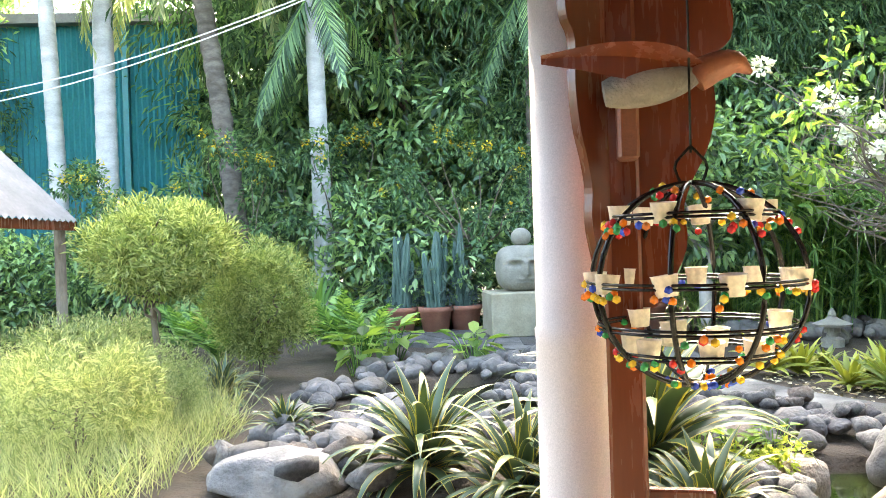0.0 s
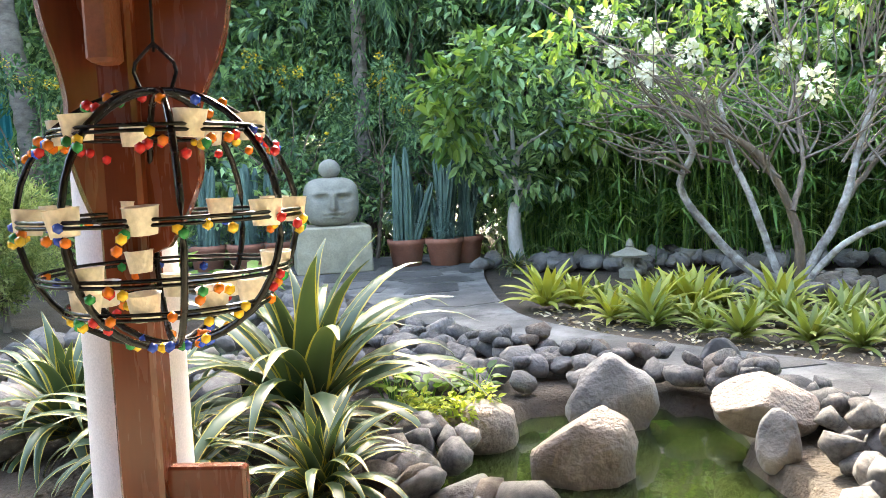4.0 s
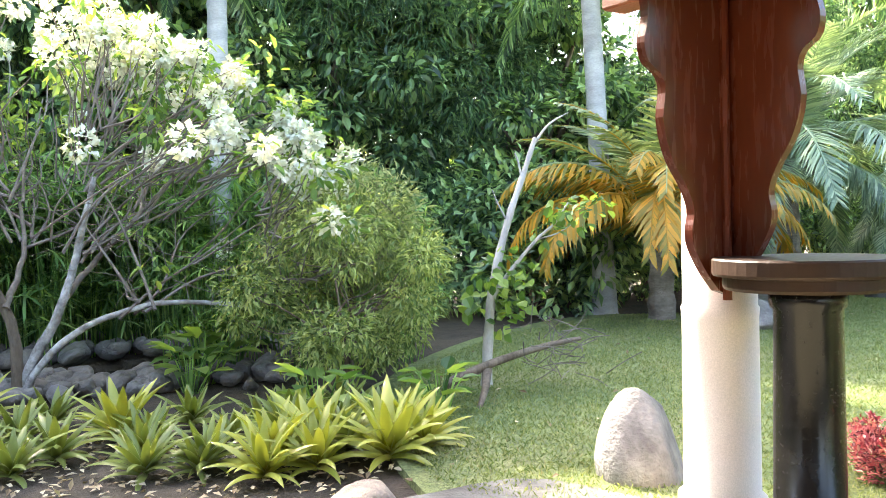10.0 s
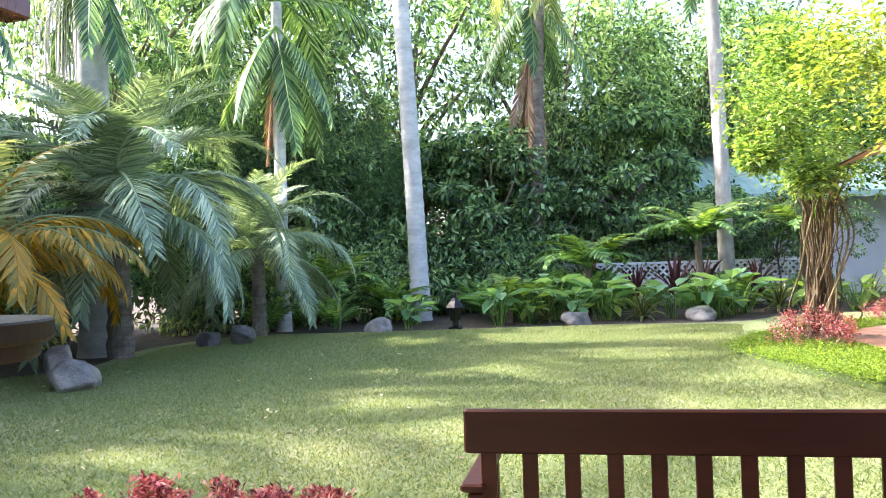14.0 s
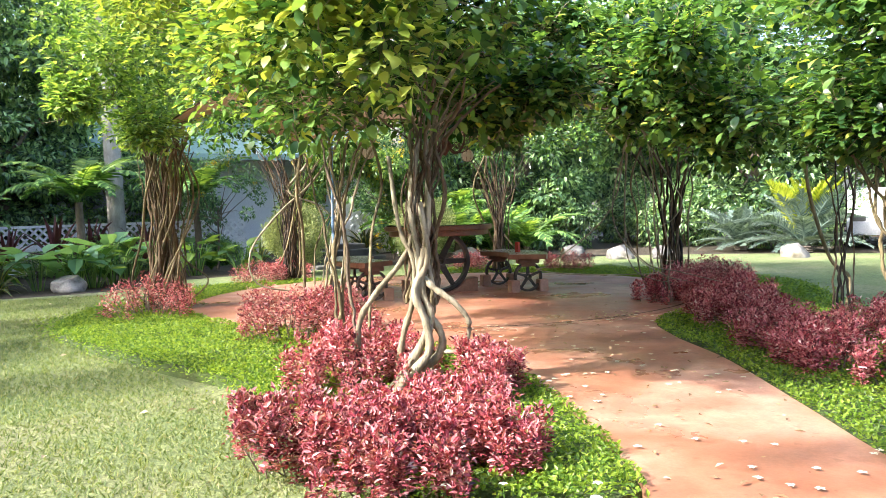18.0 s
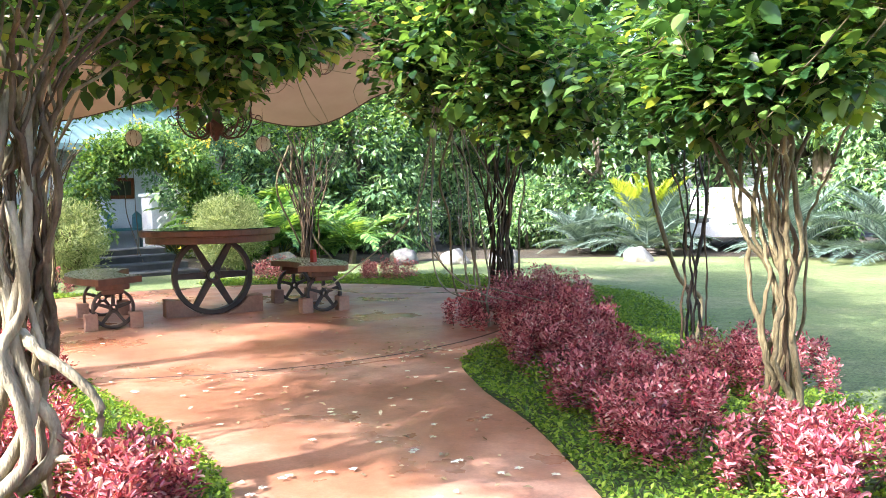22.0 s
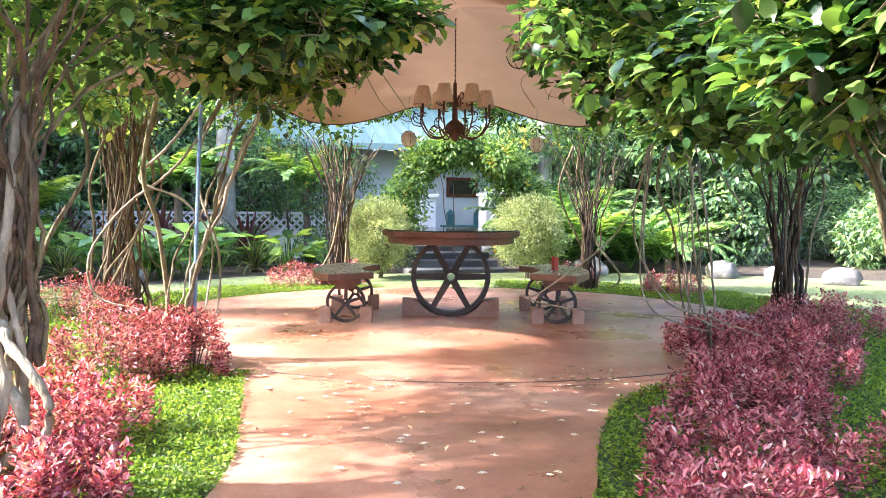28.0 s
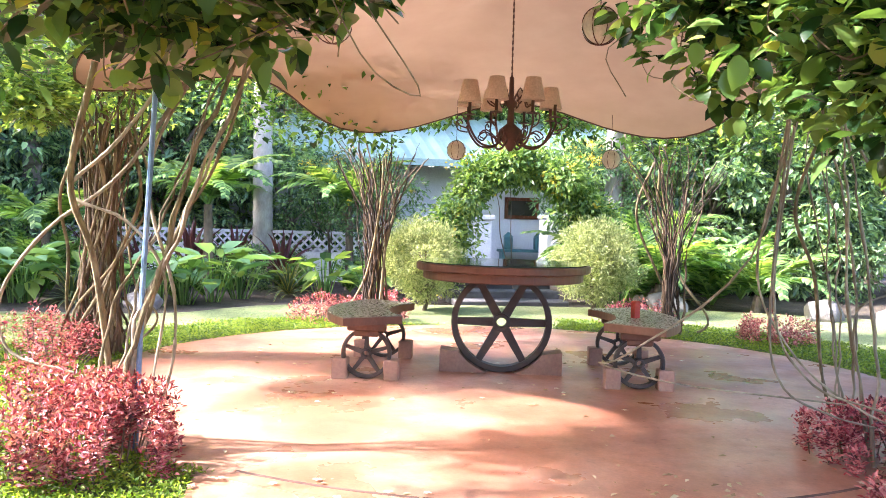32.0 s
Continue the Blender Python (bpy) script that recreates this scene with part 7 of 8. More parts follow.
# ---- beyond the patio ----
def house():
    root = thing("house", "white house with a green metal roof behind the garden", "house", (29.0, -10.8, 0), 0)
    g = Geo()
    box(g, (0, 3.65, 1.35), (0.2, 4.7, 2.8))
    part("wall", g, "white_wall", root)
    for c, s in (((0, -2.1, 1.35), (0.2, 6.8, 2.8)), ((3, 0.25, 1.35), (0.2, 11.5, 2.8))):
        g = Geo()
        box(g, c, s)
        part("wall", g, "white_wall", root)
    g = Geo()
    n = 80
    y = np.linspace(-6.3, 6.8, n)
    w = 0.03 * np.cos(np.arange(n) * np.pi)
    a = np.stack([np.full(n, -1.6), y, 2.82 + w], 1)
    b = np.stack([np.full(n, 3.2), y, 4.45 + w], 1)
    i = np.arange(n - 1)
    g.add(np.vstack([a, b]), np.stack([i, i + 1, i + 1 + n, i + n], 1))
    part("roof", g, "green_roof", root, "corrugated green metal roof")
    g = Geo()
    box(g, (-1.6, 0, 2.76), (0.06, 13.1, 0.16))
    part("fascia", g, "green_roof", root)
    g = Geo()
    box(g, (-0.13, -1.29, 1.76), (0.07, 0.92, 0.56), 0, 0, 0.01)
    part("window", g, "varnish", root, "brown wooden window")
    g = Geo()
    box(g, (-0.16, -1.29, 1.76), (0.03, 0.74, 0.38))
    part("pane", g, "window_dark", root)
    g = Geo()
    box(g, (-0.04, 3.3, 1.05), (0.08, 1.0, 2.1))
    part("door", g, "window_dark", root, "dark open doorway")
    for yy in (-5.4, -3.2, 3.8, 6.0):
        g = Geo()
        lathe(g, [(0, 0), (0.16, 0), (0.14, 0.2), (0.13, 2.8), (0, 2.8)], (-1.4, yy, 0), 14)
        part("column", g, "white_wall", root)


house()


def fence():
    """A low white wall of pierced blocks."""
    root = thing("block_fence", "white pierced-block garden wall", "fence", (26.0, -8, 0))
    g = Geo()
    s = 0.19
    for a, b in (((-1, 0), (0, 1)), ((0, 1), (1, 0)), ((1, 0), (0, -1)), ((0, -1), (-1, 0))):
        pa, pb = np.array(a) * s / 2, np.array(b) * s / 2
        d = pb - pa
        c = (pa + pb) / 2
        n = np.array((-d[1], d[0])) / np.linalg.norm(d) * 0.022
        q = [pa - n, pb - n, pb + n, pa + n]
        gg = Geo()
        prism(gg, q, -0.05, 0.05)
        v = gg.v[0]
        gg.v[0] = np.stack([v[:, 2], v[:, 0], v[:, 1]], 1)
        g.v += gg.v; g.f += [f + g.n for f in gg.f]; g.slots += gg.slots; g.n += gg.n
    me = g.mesh("block")
    me.materials.append(M["white_paint"])
    for i in range(-52, 52):
        if -22 < i < -5:
            continue
        for r in range(2):
            ob = new("block", me)
            ob.parent = root
            ob.matrix_basis = Matrix.Translation((0, i * s + s / 2, 0.72 + r * s))
    for y0, y1 in ((-52, -22), (-5, 52)):
        g = Geo()
        box(g, (0, (y0 + y1) / 2 * s, 0.30), (0.14, (y1 - y0) * s, 0.64))
        part("base", g, "white_paint", root)
        g = Geo()
        box(g, (0, (y0 + y1) / 2 * s, 1.04), (0.14, (y1 - y0) * s, 0.06))
        part("coping", g, "white_paint", root)


fence()
arch = tree("vine_arch", "rounded arch of green vines with yellow flowers", 320, 2.6, (0.3, 0.9, 0.15), 2.25, 300, 0.12, "leaf_bright", "bark", 0.03, 2, 6, 0.3, category="vine arch", trunk_to=0.05)
arch.matrix_basis = at(21.6, -10.0)
ra = R(321)
aa = np.linspace(-0.15, math.pi + 0.15, 40)
ac = np.stack([ra.normal(0, 0.2, 40), 1.38 * np.cos(aa), 0.78 + 1.6 * np.sin(aa)], 1)
ac = np.vstack([ac, ac + ra.normal(0, 0.16, (40, 3))])
part("foliage", clump_leaves(ra, ac, 0.33, 13000, 0.11, 0.5), "leaf_bright", arch)
part("blossom", clump_leaves(ra, ac[ra.integers(0, 80, 60)] + ra.normal(0, 0.2, (60, 3)), 0.08, 700, 0.07, 0.8), "petal_yellow", arch)["kind"] = "stuff"
clip_bush = tree("clipped_bush", "round clipped sage-green bush beside the vine arch", 78, 1.3, (0.5, 0.5, 0.5), 0.72, 14000, 0.065, "leaf_sage", "bark", 0.03, 6, 90, 0.17, 0.22, category="bush", trunk_to=0.5, droop=-0.3, group="clipped bushes")
clip_bush.matrix_basis = at(19.9, -7.94, -0.05, 0, 1.1)
copy_thing(clip_bush, at(19.5, -10.48, -0.05, 2.0, 1.05))
for px, py, pl, ph in ((24.2, -9.88, 0.34, 1.42), (26.7, -12.3, 0.62, 1.5)):
    pier = thing("gate_pier", "white-painted square gate pier with a flat cap", "gate pier", (px, py, 0), 0, "gate piers")
    for nm, c, q in (("foot", (0, 0, 0.08), (pl + 0.06, pl + 0.06, 0.2)), ("shaft", (0, 0, ph / 2), (pl, pl, ph)), ("cap", (0, 0, ph + 0.04), (pl + 0.1, pl + 0.1, 0.09))):
        g = Geo()
        box(g, c, q, 0, 0, 0.015)
        part(nm, g, "white_paint", pier)
copy_thing(agave, at(25.9, -12.35, 0.02, 1.0, 0.95))
steps = thing("garden_steps", "low weathered grey stone steps under the arch", "steps", (22, -9.6, 0))
for k in range(4):
    g = Geo()
    box(g, (0.5 * k - 1.0, 0, 0.03 + 0.06 * k), (0.5, 1.9, 0.12 + 0.12 * k), 0, 0, 0.02)
    part("step", g, "paving", steps)
console = thing("console_bench", "dark teal bench against the white wall", "bench", (28.5, -12.05, 0))
g = Geo()
box(g, (0, 0, 0.66), (0.4, 1.3, 0.07), 0, 0, 0.01)
part("top", g, "teal", console)
for sy in (-0.55, 0.55):
    g = Geo()
    box(g, (0, sy, 0.32), (0.3, 0.08, 0.64), 0, 0, 0.01)
    part("leg", g, "teal", console)
for sy in (-0.4, 0.4):
    lan = thing("teal_lantern", "teal metal lantern on the bench", "lantern", (28.5, -12.05 + sy, 0.695), 0, "lanterns on the bench")
    g = Geo()
    box(g, (0, 0, 0.16), (0.2, 0.2, 0.32), 0, 0, 0.02)
    part("body", g, "teal", lan)
    g = Geo()
    lathe(g, [(0.14, 0.32), (0.06, 0.4), (0.02, 0.44), (0, 0.44)], sides=12)
    part("roof", g, "teal", lan)

# the tall blue-green shed and the small hut
shed = thing("metal_shed", "tall blue-green corrugated metal building behind the palms", "building", (-8.4, 17.6, 0), 0.05)
g = Geo()
n = 120
xx = np.linspace(-3.6, 3.4, n)
w = 0.03 * np.cos(np.arange(n) * np.pi)
i = np.arange(n - 1)
g.add(np.vstack([np.stack([xx, w, np.full(n, 0.0)], 1), np.stack([xx, w, np.full(n, 6.1)], 1)]), np.stack([i, i + 1, i + 1 + n, i + n], 1))
part("wall", g, "blue_wall", shed)
g = Geo()
box(g, (-0.1, 1.5, 6.2), (7.4, 3.6, 0.2))
part("roof", g, "tin", shed)
g = Geo()
box(g, (1.9, -0.08, 3.05), (0.12, 0.1, 6.1))
part("downpipe", g, "blue_wall", shed)
hut = thing("hut_roof", "small open hut with a corrugated metal roof", "hut", (-4.0, 8.3, 0))
g = Geo()
n = 50
yy = np.linspace(-2.2, 1.0, n)
w = 0.018 * np.cos(np.arange(n) * np.pi)
i = np.arange(n - 1)
g.add(np.vstack([np.stack([0 * yy, yy, 1.68 + w], 1), np.stack([0 * yy - 1.6, yy, 3.25 + w], 1)]), np.stack([i, i + 1, i + 1 + n, i + n], 1))
part("roof", g, "tin", hut)
g = Geo()
box(g, (-0.05, -0.6, 1.63), (0.06, 3.2, 0.1))
part("fascia", g, "varnish", hut)
for yv in (-2.0, 0.85):
    g = Geo()
    tube(g, [(-0.15, yv, -0.05), (-0.15, yv, 1.65)], 0.06, 8)
    part("post", g, "bark", hut)

# overhead wires
for dz in (0.0, 0.12):
    w = thing("overhead_wire", "pale overhead wire across the garden", "wire", (0, 0, 0), 0, "overhead wires")
    g = Geo()
    tube(g, curve_pts([(-9.5, 11, 3.22 - dz * 1.4), (-5.5, 10.4, 3.34 - dz), (-2.0, 9.8, 4.05 - dz * 0.4), (2.5, 9.0, 5.55)], 24), 0.009, 5)
    part("cable", g, "wire", w)


def garden_lamp(x, y):
    root = thing("garden_lamp", "black lantern-shaped garden lamp at the lawn's edge", "garden lamp", (x, y, 0))
    for nm, prof, sd in (("base", [(0, -0.05), (0.14, -0.05), (0.14, 0.05), (0.06, 0.1), (0.05, 0.18), (0, 0.18)], 12), ("cage", [(0, 0.18), (0.10, 0.18), (0.16, 0.42), (0, 0.42)], 6), ("roof", [(0, 0.42), (0.19, 0.42), (0.10, 0.54), (0.04, 0.6), (0.03, 0.68), (0, 0.7)], 6)):
        g = Geo()
        lathe(g, prof, sides=sd)
        part(nm, g, "black_iron", root)


garden_lamp(19.25, 0.82)

# ferns along the lawn
FERN = [frond_mesh(0.85, 0.16, 0.028, 26, 1.3, 1.0, "frond", ("leaf_fern", "leaf_fern"), 0.0, 0.05, 31), frond_mesh(0.85, 0.16, 0.028, 26, 0.9, 1.3, "frond", ("leaf_fern", "leaf_fern"), 0.0, 0.05, 32)]


def fern(label="bright green fern clump at the lawn's edge"):
    root = thing("fern", label, "fern", (20, 3, 0), 0, "ferns")
    palm_crown(root, (0, 0, 0.03), 15, FERN, 33)
    return root


f0 = fern()
f0.matrix_basis = at(20.0, 3.2)
rfn = R(330)
fl = curve_pts([(18.6, 4.9), (19.8, 2.6), (20.6, 0.5), (20.7, -1.8), (20.6, -3.6), (21.6, -5.5), (21.8, -7.0)], 100)
for i in range(17):
    x, y = fl[rfn.integers(0, 100)] + np.array((rfn.uniform(0.8, 2.2), rfn.normal(0, 0.3)))
    copy_thing(f0, at(x, y, 0, rfn.uniform(0, 6.28), rfn.uniform(0.7, 1.6)))
for x, y, s in ((-1.3, 10.2, 1.1), (-0.9, 9.6, 0.9), (-2.6, 9.6, 1.0), (-3.2, 10.5, 1.0), (21.2, -11.8, 2.0), (20.9, -13.2, 1.8), (22.3, -12.6, 2.2), (22.0, -14.4, 1.8)):
    copy_thing(f0, at(x, y, 0, x, s))

for x, y, s in ((-4.6, 12.4, 0.8), (-6.2, 12.8, 0.8), (-5.4, 14.6, 0.7), (-7.6, 13.6, 0.9), (-3.6, 15.2, 0.9), (-8.6, 10.5, 1.2), (-7.0, 10.0, 0.8), (-6.4, 8.0, 0.6)):
    copy_thing(TREES[4], at(x, y, 0, x * 3, s))

# ---- more stones, reeds and shrubs ----

def sedge(seed):
    """Umbrella sedge: thin stems, each with a star of narrow leaves on top."""
    rng = R(seed)
    root = thing("umbrella_sedge", "clump of umbrella sedge with star-shaped leaf tops", "sedge", (0, 0, 0), 0, "umbrella sedges")
    g, gl = Geo(), Geo()
    for k in range(64):
        a, r = rng.uniform(0, 6.28), rng.uniform(0, 0.6)
        x, y, h = r * math.cos(a), r * math.sin(a), rng.uniform(0.25, 1.8)
        tp = np.array((x * 1.5, y * 1.5, h))
        tube(g, [(x, y, -0.03), (x * 1.2, y * 1.2, h * 0.6), tp], 0.006, 4)
        m = 14
        b = np.arange(m) * 6.283 / m
        leaves(gl, np.tile(tp, (m, 1)), np.stack([np.cos(b), np.sin(b), rng.normal(-0.12, 0.25, m)], 1), np.tile([0, 0, 1.0], (m, 1)), rng.uniform(0.24, 0.38), 0.028, BLADE)
    part("stemwork", g, "leaf_fern", root)
    part("crown", gl, "leaf_fern", root)
    return root


sd = sedge(401)
sd.matrix_basis = at(4.6, 11.4, 0, 0, 1.0)
rs = R(402)
for i in range(38):
    u = rs.uniform(0, 1)
    x, y = 3.9 + 5.6 * u + rs.normal(0, 0.25), 11.5 - 2.5 * u + abs(rs.normal(0, 0.6))
    copy_thing(sd, at(x, y, 0, rs.uniform(0, 6.28), rs.uniform(0.75, 1.3)))
for x, y, s in ((7.9, 7.3, 0.9), (8.4, 6.8, 0.9), (7.2, 7.9, 0.8)):
    copy_thing(sd, at(x, y, 0, x, s))

ys = tree("flowering_shrub", "airy shrub with small pale-yellow flowers behind the cacti", 410, 3, (1.2, 0.8, 1.05), 2.05, 1900, 0.11, "leaf_bamboo", "bark", 0.03, 14, 26, 0.22, 0.42, category="shrub", group="flowering shrubs", flowers=("petal_yellow", 18, 0.045, -0.2))
ys.matrix_basis = at(0.4, 13.1)
for x, y, s, tu in ((23.6, -7.5, 0.85, 1.0), (24.6, -6.9, 0.9, 2.2), (23.4, -11.9, 0.95, 4.0), (24.6, -12.6, 1.0, 5.0), (1.7, 13.0, 0.95, 2.0), (-1.4, 13.9, 1.1, 4.0), (-3.3, 13.1, 1.0, 1.0), (2.9, 13.3, 0.9, 3.0), (-5.3, 13.0, 0.9, 5.0), (-4.3, 11.5, 0.7, 0.5)):
    copy_thing(ys, at(x, y, 0, tu, s))

# broad leaves round the pond
def broad_plant(seed, label, leaf, n, length, group, stem=0.35):
    rng = R(seed)
    root = thing("broadleaf_plant", label, "plant", (0, 0, 0), 0, group)
    gl, gs = Geo(), Geo()
    a = np.arange(n) * 2.4 + rng.normal(0, 0.2, n)
    r = rng.uniform(0.04, 0.28, n)
    p = np.stack([r * np.cos(a), r * np.sin(a), stem * rng.uniform(0.4, 1.1, n)], 1)
    for q in p:
        tube(gs, [(q[0] * 0.3, q[1] * 0.3, -0.02), q * np.array((0.7, 0.7, 0.7)), q], 0.006, 4)
    leaves(gl, p, np.stack([np.cos(a), np.sin(a), rng.normal(0.1, 0.35, n)], 1), np.stack([np.cos(a) * 0.3, np.sin(a) * 0.3, np.ones(n)], 1), length * rng.uniform(0.7, 1.2, n), length * 0.6, LEAF4)
    part("stalkwork", gs, "leaf_fern", root)
    part("foliage", gl, leaf, root)
    return root


bp = broad_plant(420, "broad-leaved green water plant", "leaf_bright", 22, 0.22, "water plants")
bp.matrix_basis = at(6.4, 6.9)
for x, y, s, tu in ((6.7, 7.2, 1.2, 1), (7.2, 7.5, 1.3, 2), (-0.9, 8.6, 1.1, 3), (-0.6, 9.3, 1.2, 4), (0.3, 8.9, 1.0, 5), (1.6, 4.75, 0.5, 0.3), (1.45, 5.0, 0.5, 1.2), (1.9, 4.95, 0.45, 2.2), (6.35, 5.1, 1.0, 0), (7.0, 4.6, 0.9, 2), (21.0, 1.8, 1.4, 1), (20.5, -0.6, 1.4, 2), (20.9, -2.2, 1.7, 3), (21.3, -2.9, 1.6, 4), (21.0, -4.4, 1.7, 5), (22.0, -5.2, 1.8, 0.4), (22.2, -6.6, 1.8, 1.4), (21.6, -7.4, 1.6, 2.4), (20.8, -11.4, 1.6, 0.7)):
    copy_thing(bp, at(x, y, 0, tu, s))
edge_agave = rosette("agave", "variegated agave with narrow pale-edged leaves at the lawn's edge", "agave", ["agave_green", "agave_edge"], 38, 0.78, 0.07, 63, 0.25, (0.7, 1.9), (0.15, 1.4), "agaves at the lawn's edge", 0.16, 1.7, 0.8)
edge_agave.matrix_basis = at(20.85, -0.95, 0.02)
for x, y, s in ((20.75, -2.85, 1.0), (22.2, -6.0, 1.1), (21.3, -12.6, 1.2), (22.8, -8.2, 1.2)):
    copy_thing(edge_agave, at(x, y, 0.02, y, s))
taro = broad_plant(421, "taro with big round blue-green leaves at the lawn's edge", "leaf_taro", 15, 0.36, "taro plants", 0.5)
taro.matrix_basis = at(20.7, -4.1, 0, 0.3, 1.25)
for x, y, s in ((20.9, -2.0, 1.15), (20.6, -1.5, 0.9), (21.0, -3.5, 1.0), (20.2, 0.0, 0.95), (20.1, 1.8, 0.8), (21.4, -4.8, 1.2), (21.5, -1.2, 1.2)):
    copy_thing(taro, at(x, y, 0, y * 2, s))
cordyline = rosette("cordyline", "dark wine-red cordyline before the pierced fence", "cordyline", ["leaf_wine", "leaf_wine"], 22, 0.75, 0.09, 64, 0.0, (0.4, 1.4), (0.5, 1.45), "cordylines by the fence", 0.2, 1.8, 0.7)
cordyline.matrix_basis = at(24.2, -3.3, 0.25, 0, 1.2)
for x, y, s in ((24.0, -4.2, 1.3), (24.6, -5.0, 1.2), (23.4, -5.9, 1.1), (24.9, -2.3, 1.2)):
    copy_thing(cordyline, at(x, y, 0.25, y, s))
nest_fern = rosette("nest_fern", "bright green nest fern with broad upright leaves", "fern", ["leaf_fern", "leaf_fern"], 26, 0.95, 0.14, 65, 0.0, (0.3, 1.0), (0.6, 1.4), "", 0.18, 2.2, 0.6)
nest_fern.matrix_basis = at(-1.95, 12.6, 0.05, 0, 1.15)
lime = thing("pond_creeper", "low lime-green creeping plant over the pond's edge", "ground plant", (1.72, 4.5, 0.02))
rl = R(66)
part("foliage", clump_leaves(rl, np.c_[rl.uniform(-0.28, 0.22, 26), rl.uniform(-0.12, 0.16, 26), rl.uniform(0.0, 0.1, 26)], 0.055, 800, 0.042, 0.6, LEAF4, 0.1, 1.0, 0.6), "leaf_yellow", lime)["kind"] = "stuff"

# ---- the far south side: cycads, a pale wall, a parked car ----
CYC = [frond_mesh(1.25, 0.22, 0.016, 70, 1.2, 0.9, "frond", ("leaf_cycad", "leaf_cycad"), 0.35, 0.0, 51), frond_mesh(1.25, 0.22, 0.016, 70, 0.9, 1.2, "frond", ("leaf_cycad", "leaf_cycad"), 0.35, 0.0, 52), frond_mesh(1.2, 0.22, 0.016, 70, 0.9, 0.35, "frond", ("leaf_cycad", "leaf_cycad"), 0.3, 0.0, 54)]
CYC_Y = [frond_mesh(1.15, 0.24, 0.025, 60, 0.5, 1.35, "frond", ("leaf_lime", "leaf_lime"), 0.35, 0.0, 53)]


def cycad(x, y, s, young, seed):
    root = thing("cycad", "cycad with stiff blue-green fronds" + (" and a bright yellow-green heart" if young else ""), "cycad", (x, y, 0), seed, "cycads", s)
    g, top = palm_trunk(0.10, 0.13, 0.12, (0, 0), "coco_bark", 6, seed)
    part("trunk", g, "coco_bark", root)
    palm_crown(root, tuple(top), 48, CYC, seed)
    if young:
        palm_crown(root, (top[0], top[1], top[2] + 0.05), 30, CYC_Y, seed + 1)


cycad(16.6, -18.8, 1.3, True, 1)
cycad(18.2, -18.6, 1.0, False, 2)
cycad(13.6, -19.3, 1.3, False, 3)
cycad(11.8, -19.3, 1.3, False, 4)
cycad(14.6, -21.4, 1.4, False, 5)


def car(x, y, turn):
    root = thing("parked_car", "white parked car seen between the vines", "car", (x, y, 0), turn)
    prof = [(-2.1, 0.30), (-2.15, 0.62), (-2.0, 0.82), (-1.2, 0.90), (-0.55, 1.36), (0.9, 1.42), (1.6, 1.05), (2.1, 0.95), (2.15, 0.35)]
    g = Geo()
    prism(g, prof, -0.8, 0.8)
    v = g.v[0]
    g.v[0] = np.stack([v[:, 0], v[:, 2], v[:, 1]], 1)
    part("body", g, "white_paint", root)
    for sy in (-0.805, 0.805):
        g = Geo()
        prism(g, [(-1.0, 0.92), (-0.5, 1.28), (0.85, 1.34), (1.35, 1.0)], sy - 0.004, sy + 0.004)
        v = g.v[0]
        g.v[0] = np.stack([v[:, 0], v[:, 2], v[:, 1]], 1)
        part("side_window", g, "window_dark", root)
        for sx in (-1.3, 1.35):
            w = new("wheel")
            w.parent = root
            w.matrix_basis = Matrix.LocRotScale((sx, sy * 0.97, 0.32), Euler((math.pi / 2, 0, 0)), None)
            g = Geo()
            lathe(g, [(0.2, -0.09), (0.31, -0.09), (0.33, -0.05), (0.33, 0.05), (0.31, 0.09), (0.2, 0.09), (0.2, -0.09)], sides=24)
            part("tyre", g, "black_iron", w)
            g = Geo()
            lathe(g, [(0, -0.07), (0.2, -0.07), (0.2, 0.07), (0, 0.07)], sides=20)
            part("rim", g, "tin", w)
    for sy in (-0.55, 0.55):
        g = Geo()
        box(g, (-2.1, sy, 0.68), (0.12, 0.3, 0.14), 0, 0, 0.03)
        part("headlight", g, "tin", root)


car(16.9, -22.4, radians(-58))
g = Geo()
box(g, (6.0, -22.0, 0.6), (13, 0.2, 1.2), 0, 0, 0.02)
structure("wall_south", g, "white_wall", "low pale garden wall beyond the lawn", "wall")
for i, (x, y, s) in enumerate(((18.2, -14.6, 0.42), (17.4, -15.2, 0.3), (18.9, -13.9, 0.35), (15.5, -16.9, 0.35), (20.2, -12.0, 0.34))):
    boulder((x, y, 0.08), (s, s * 0.8, s * 0.7), i, 60 + i, "rock", "pale grey garden stone at the lawn's edge")

# tree ferns
TF = [frond_mesh(1.7, 0.34, 0.06, 34, 1.7, 0.75, "frond", ("leaf_fern", "leaf_fern"), 0.0, 0.1, 55), frond_mesh(1.7, 0.34, 0.06, 34, 1.3, 1.0, "frond", ("leaf_bright", "leaf_fern"), 0.0, 0.1, 56)]


def tree_fern(x, y, h, s, seed):
    root = thing("tree_fern", "tree fern with wide arching bright green fronds", "fern", (x, y, 0), seed, "tree ferns", s)
    g, top = palm_trunk(h, 0.08, 0.07, (0.05, 0), "bark", 14, seed)
    part("trunk", g, "bark", root)
    palm_crown(root, tuple(top), 14, TF, seed)


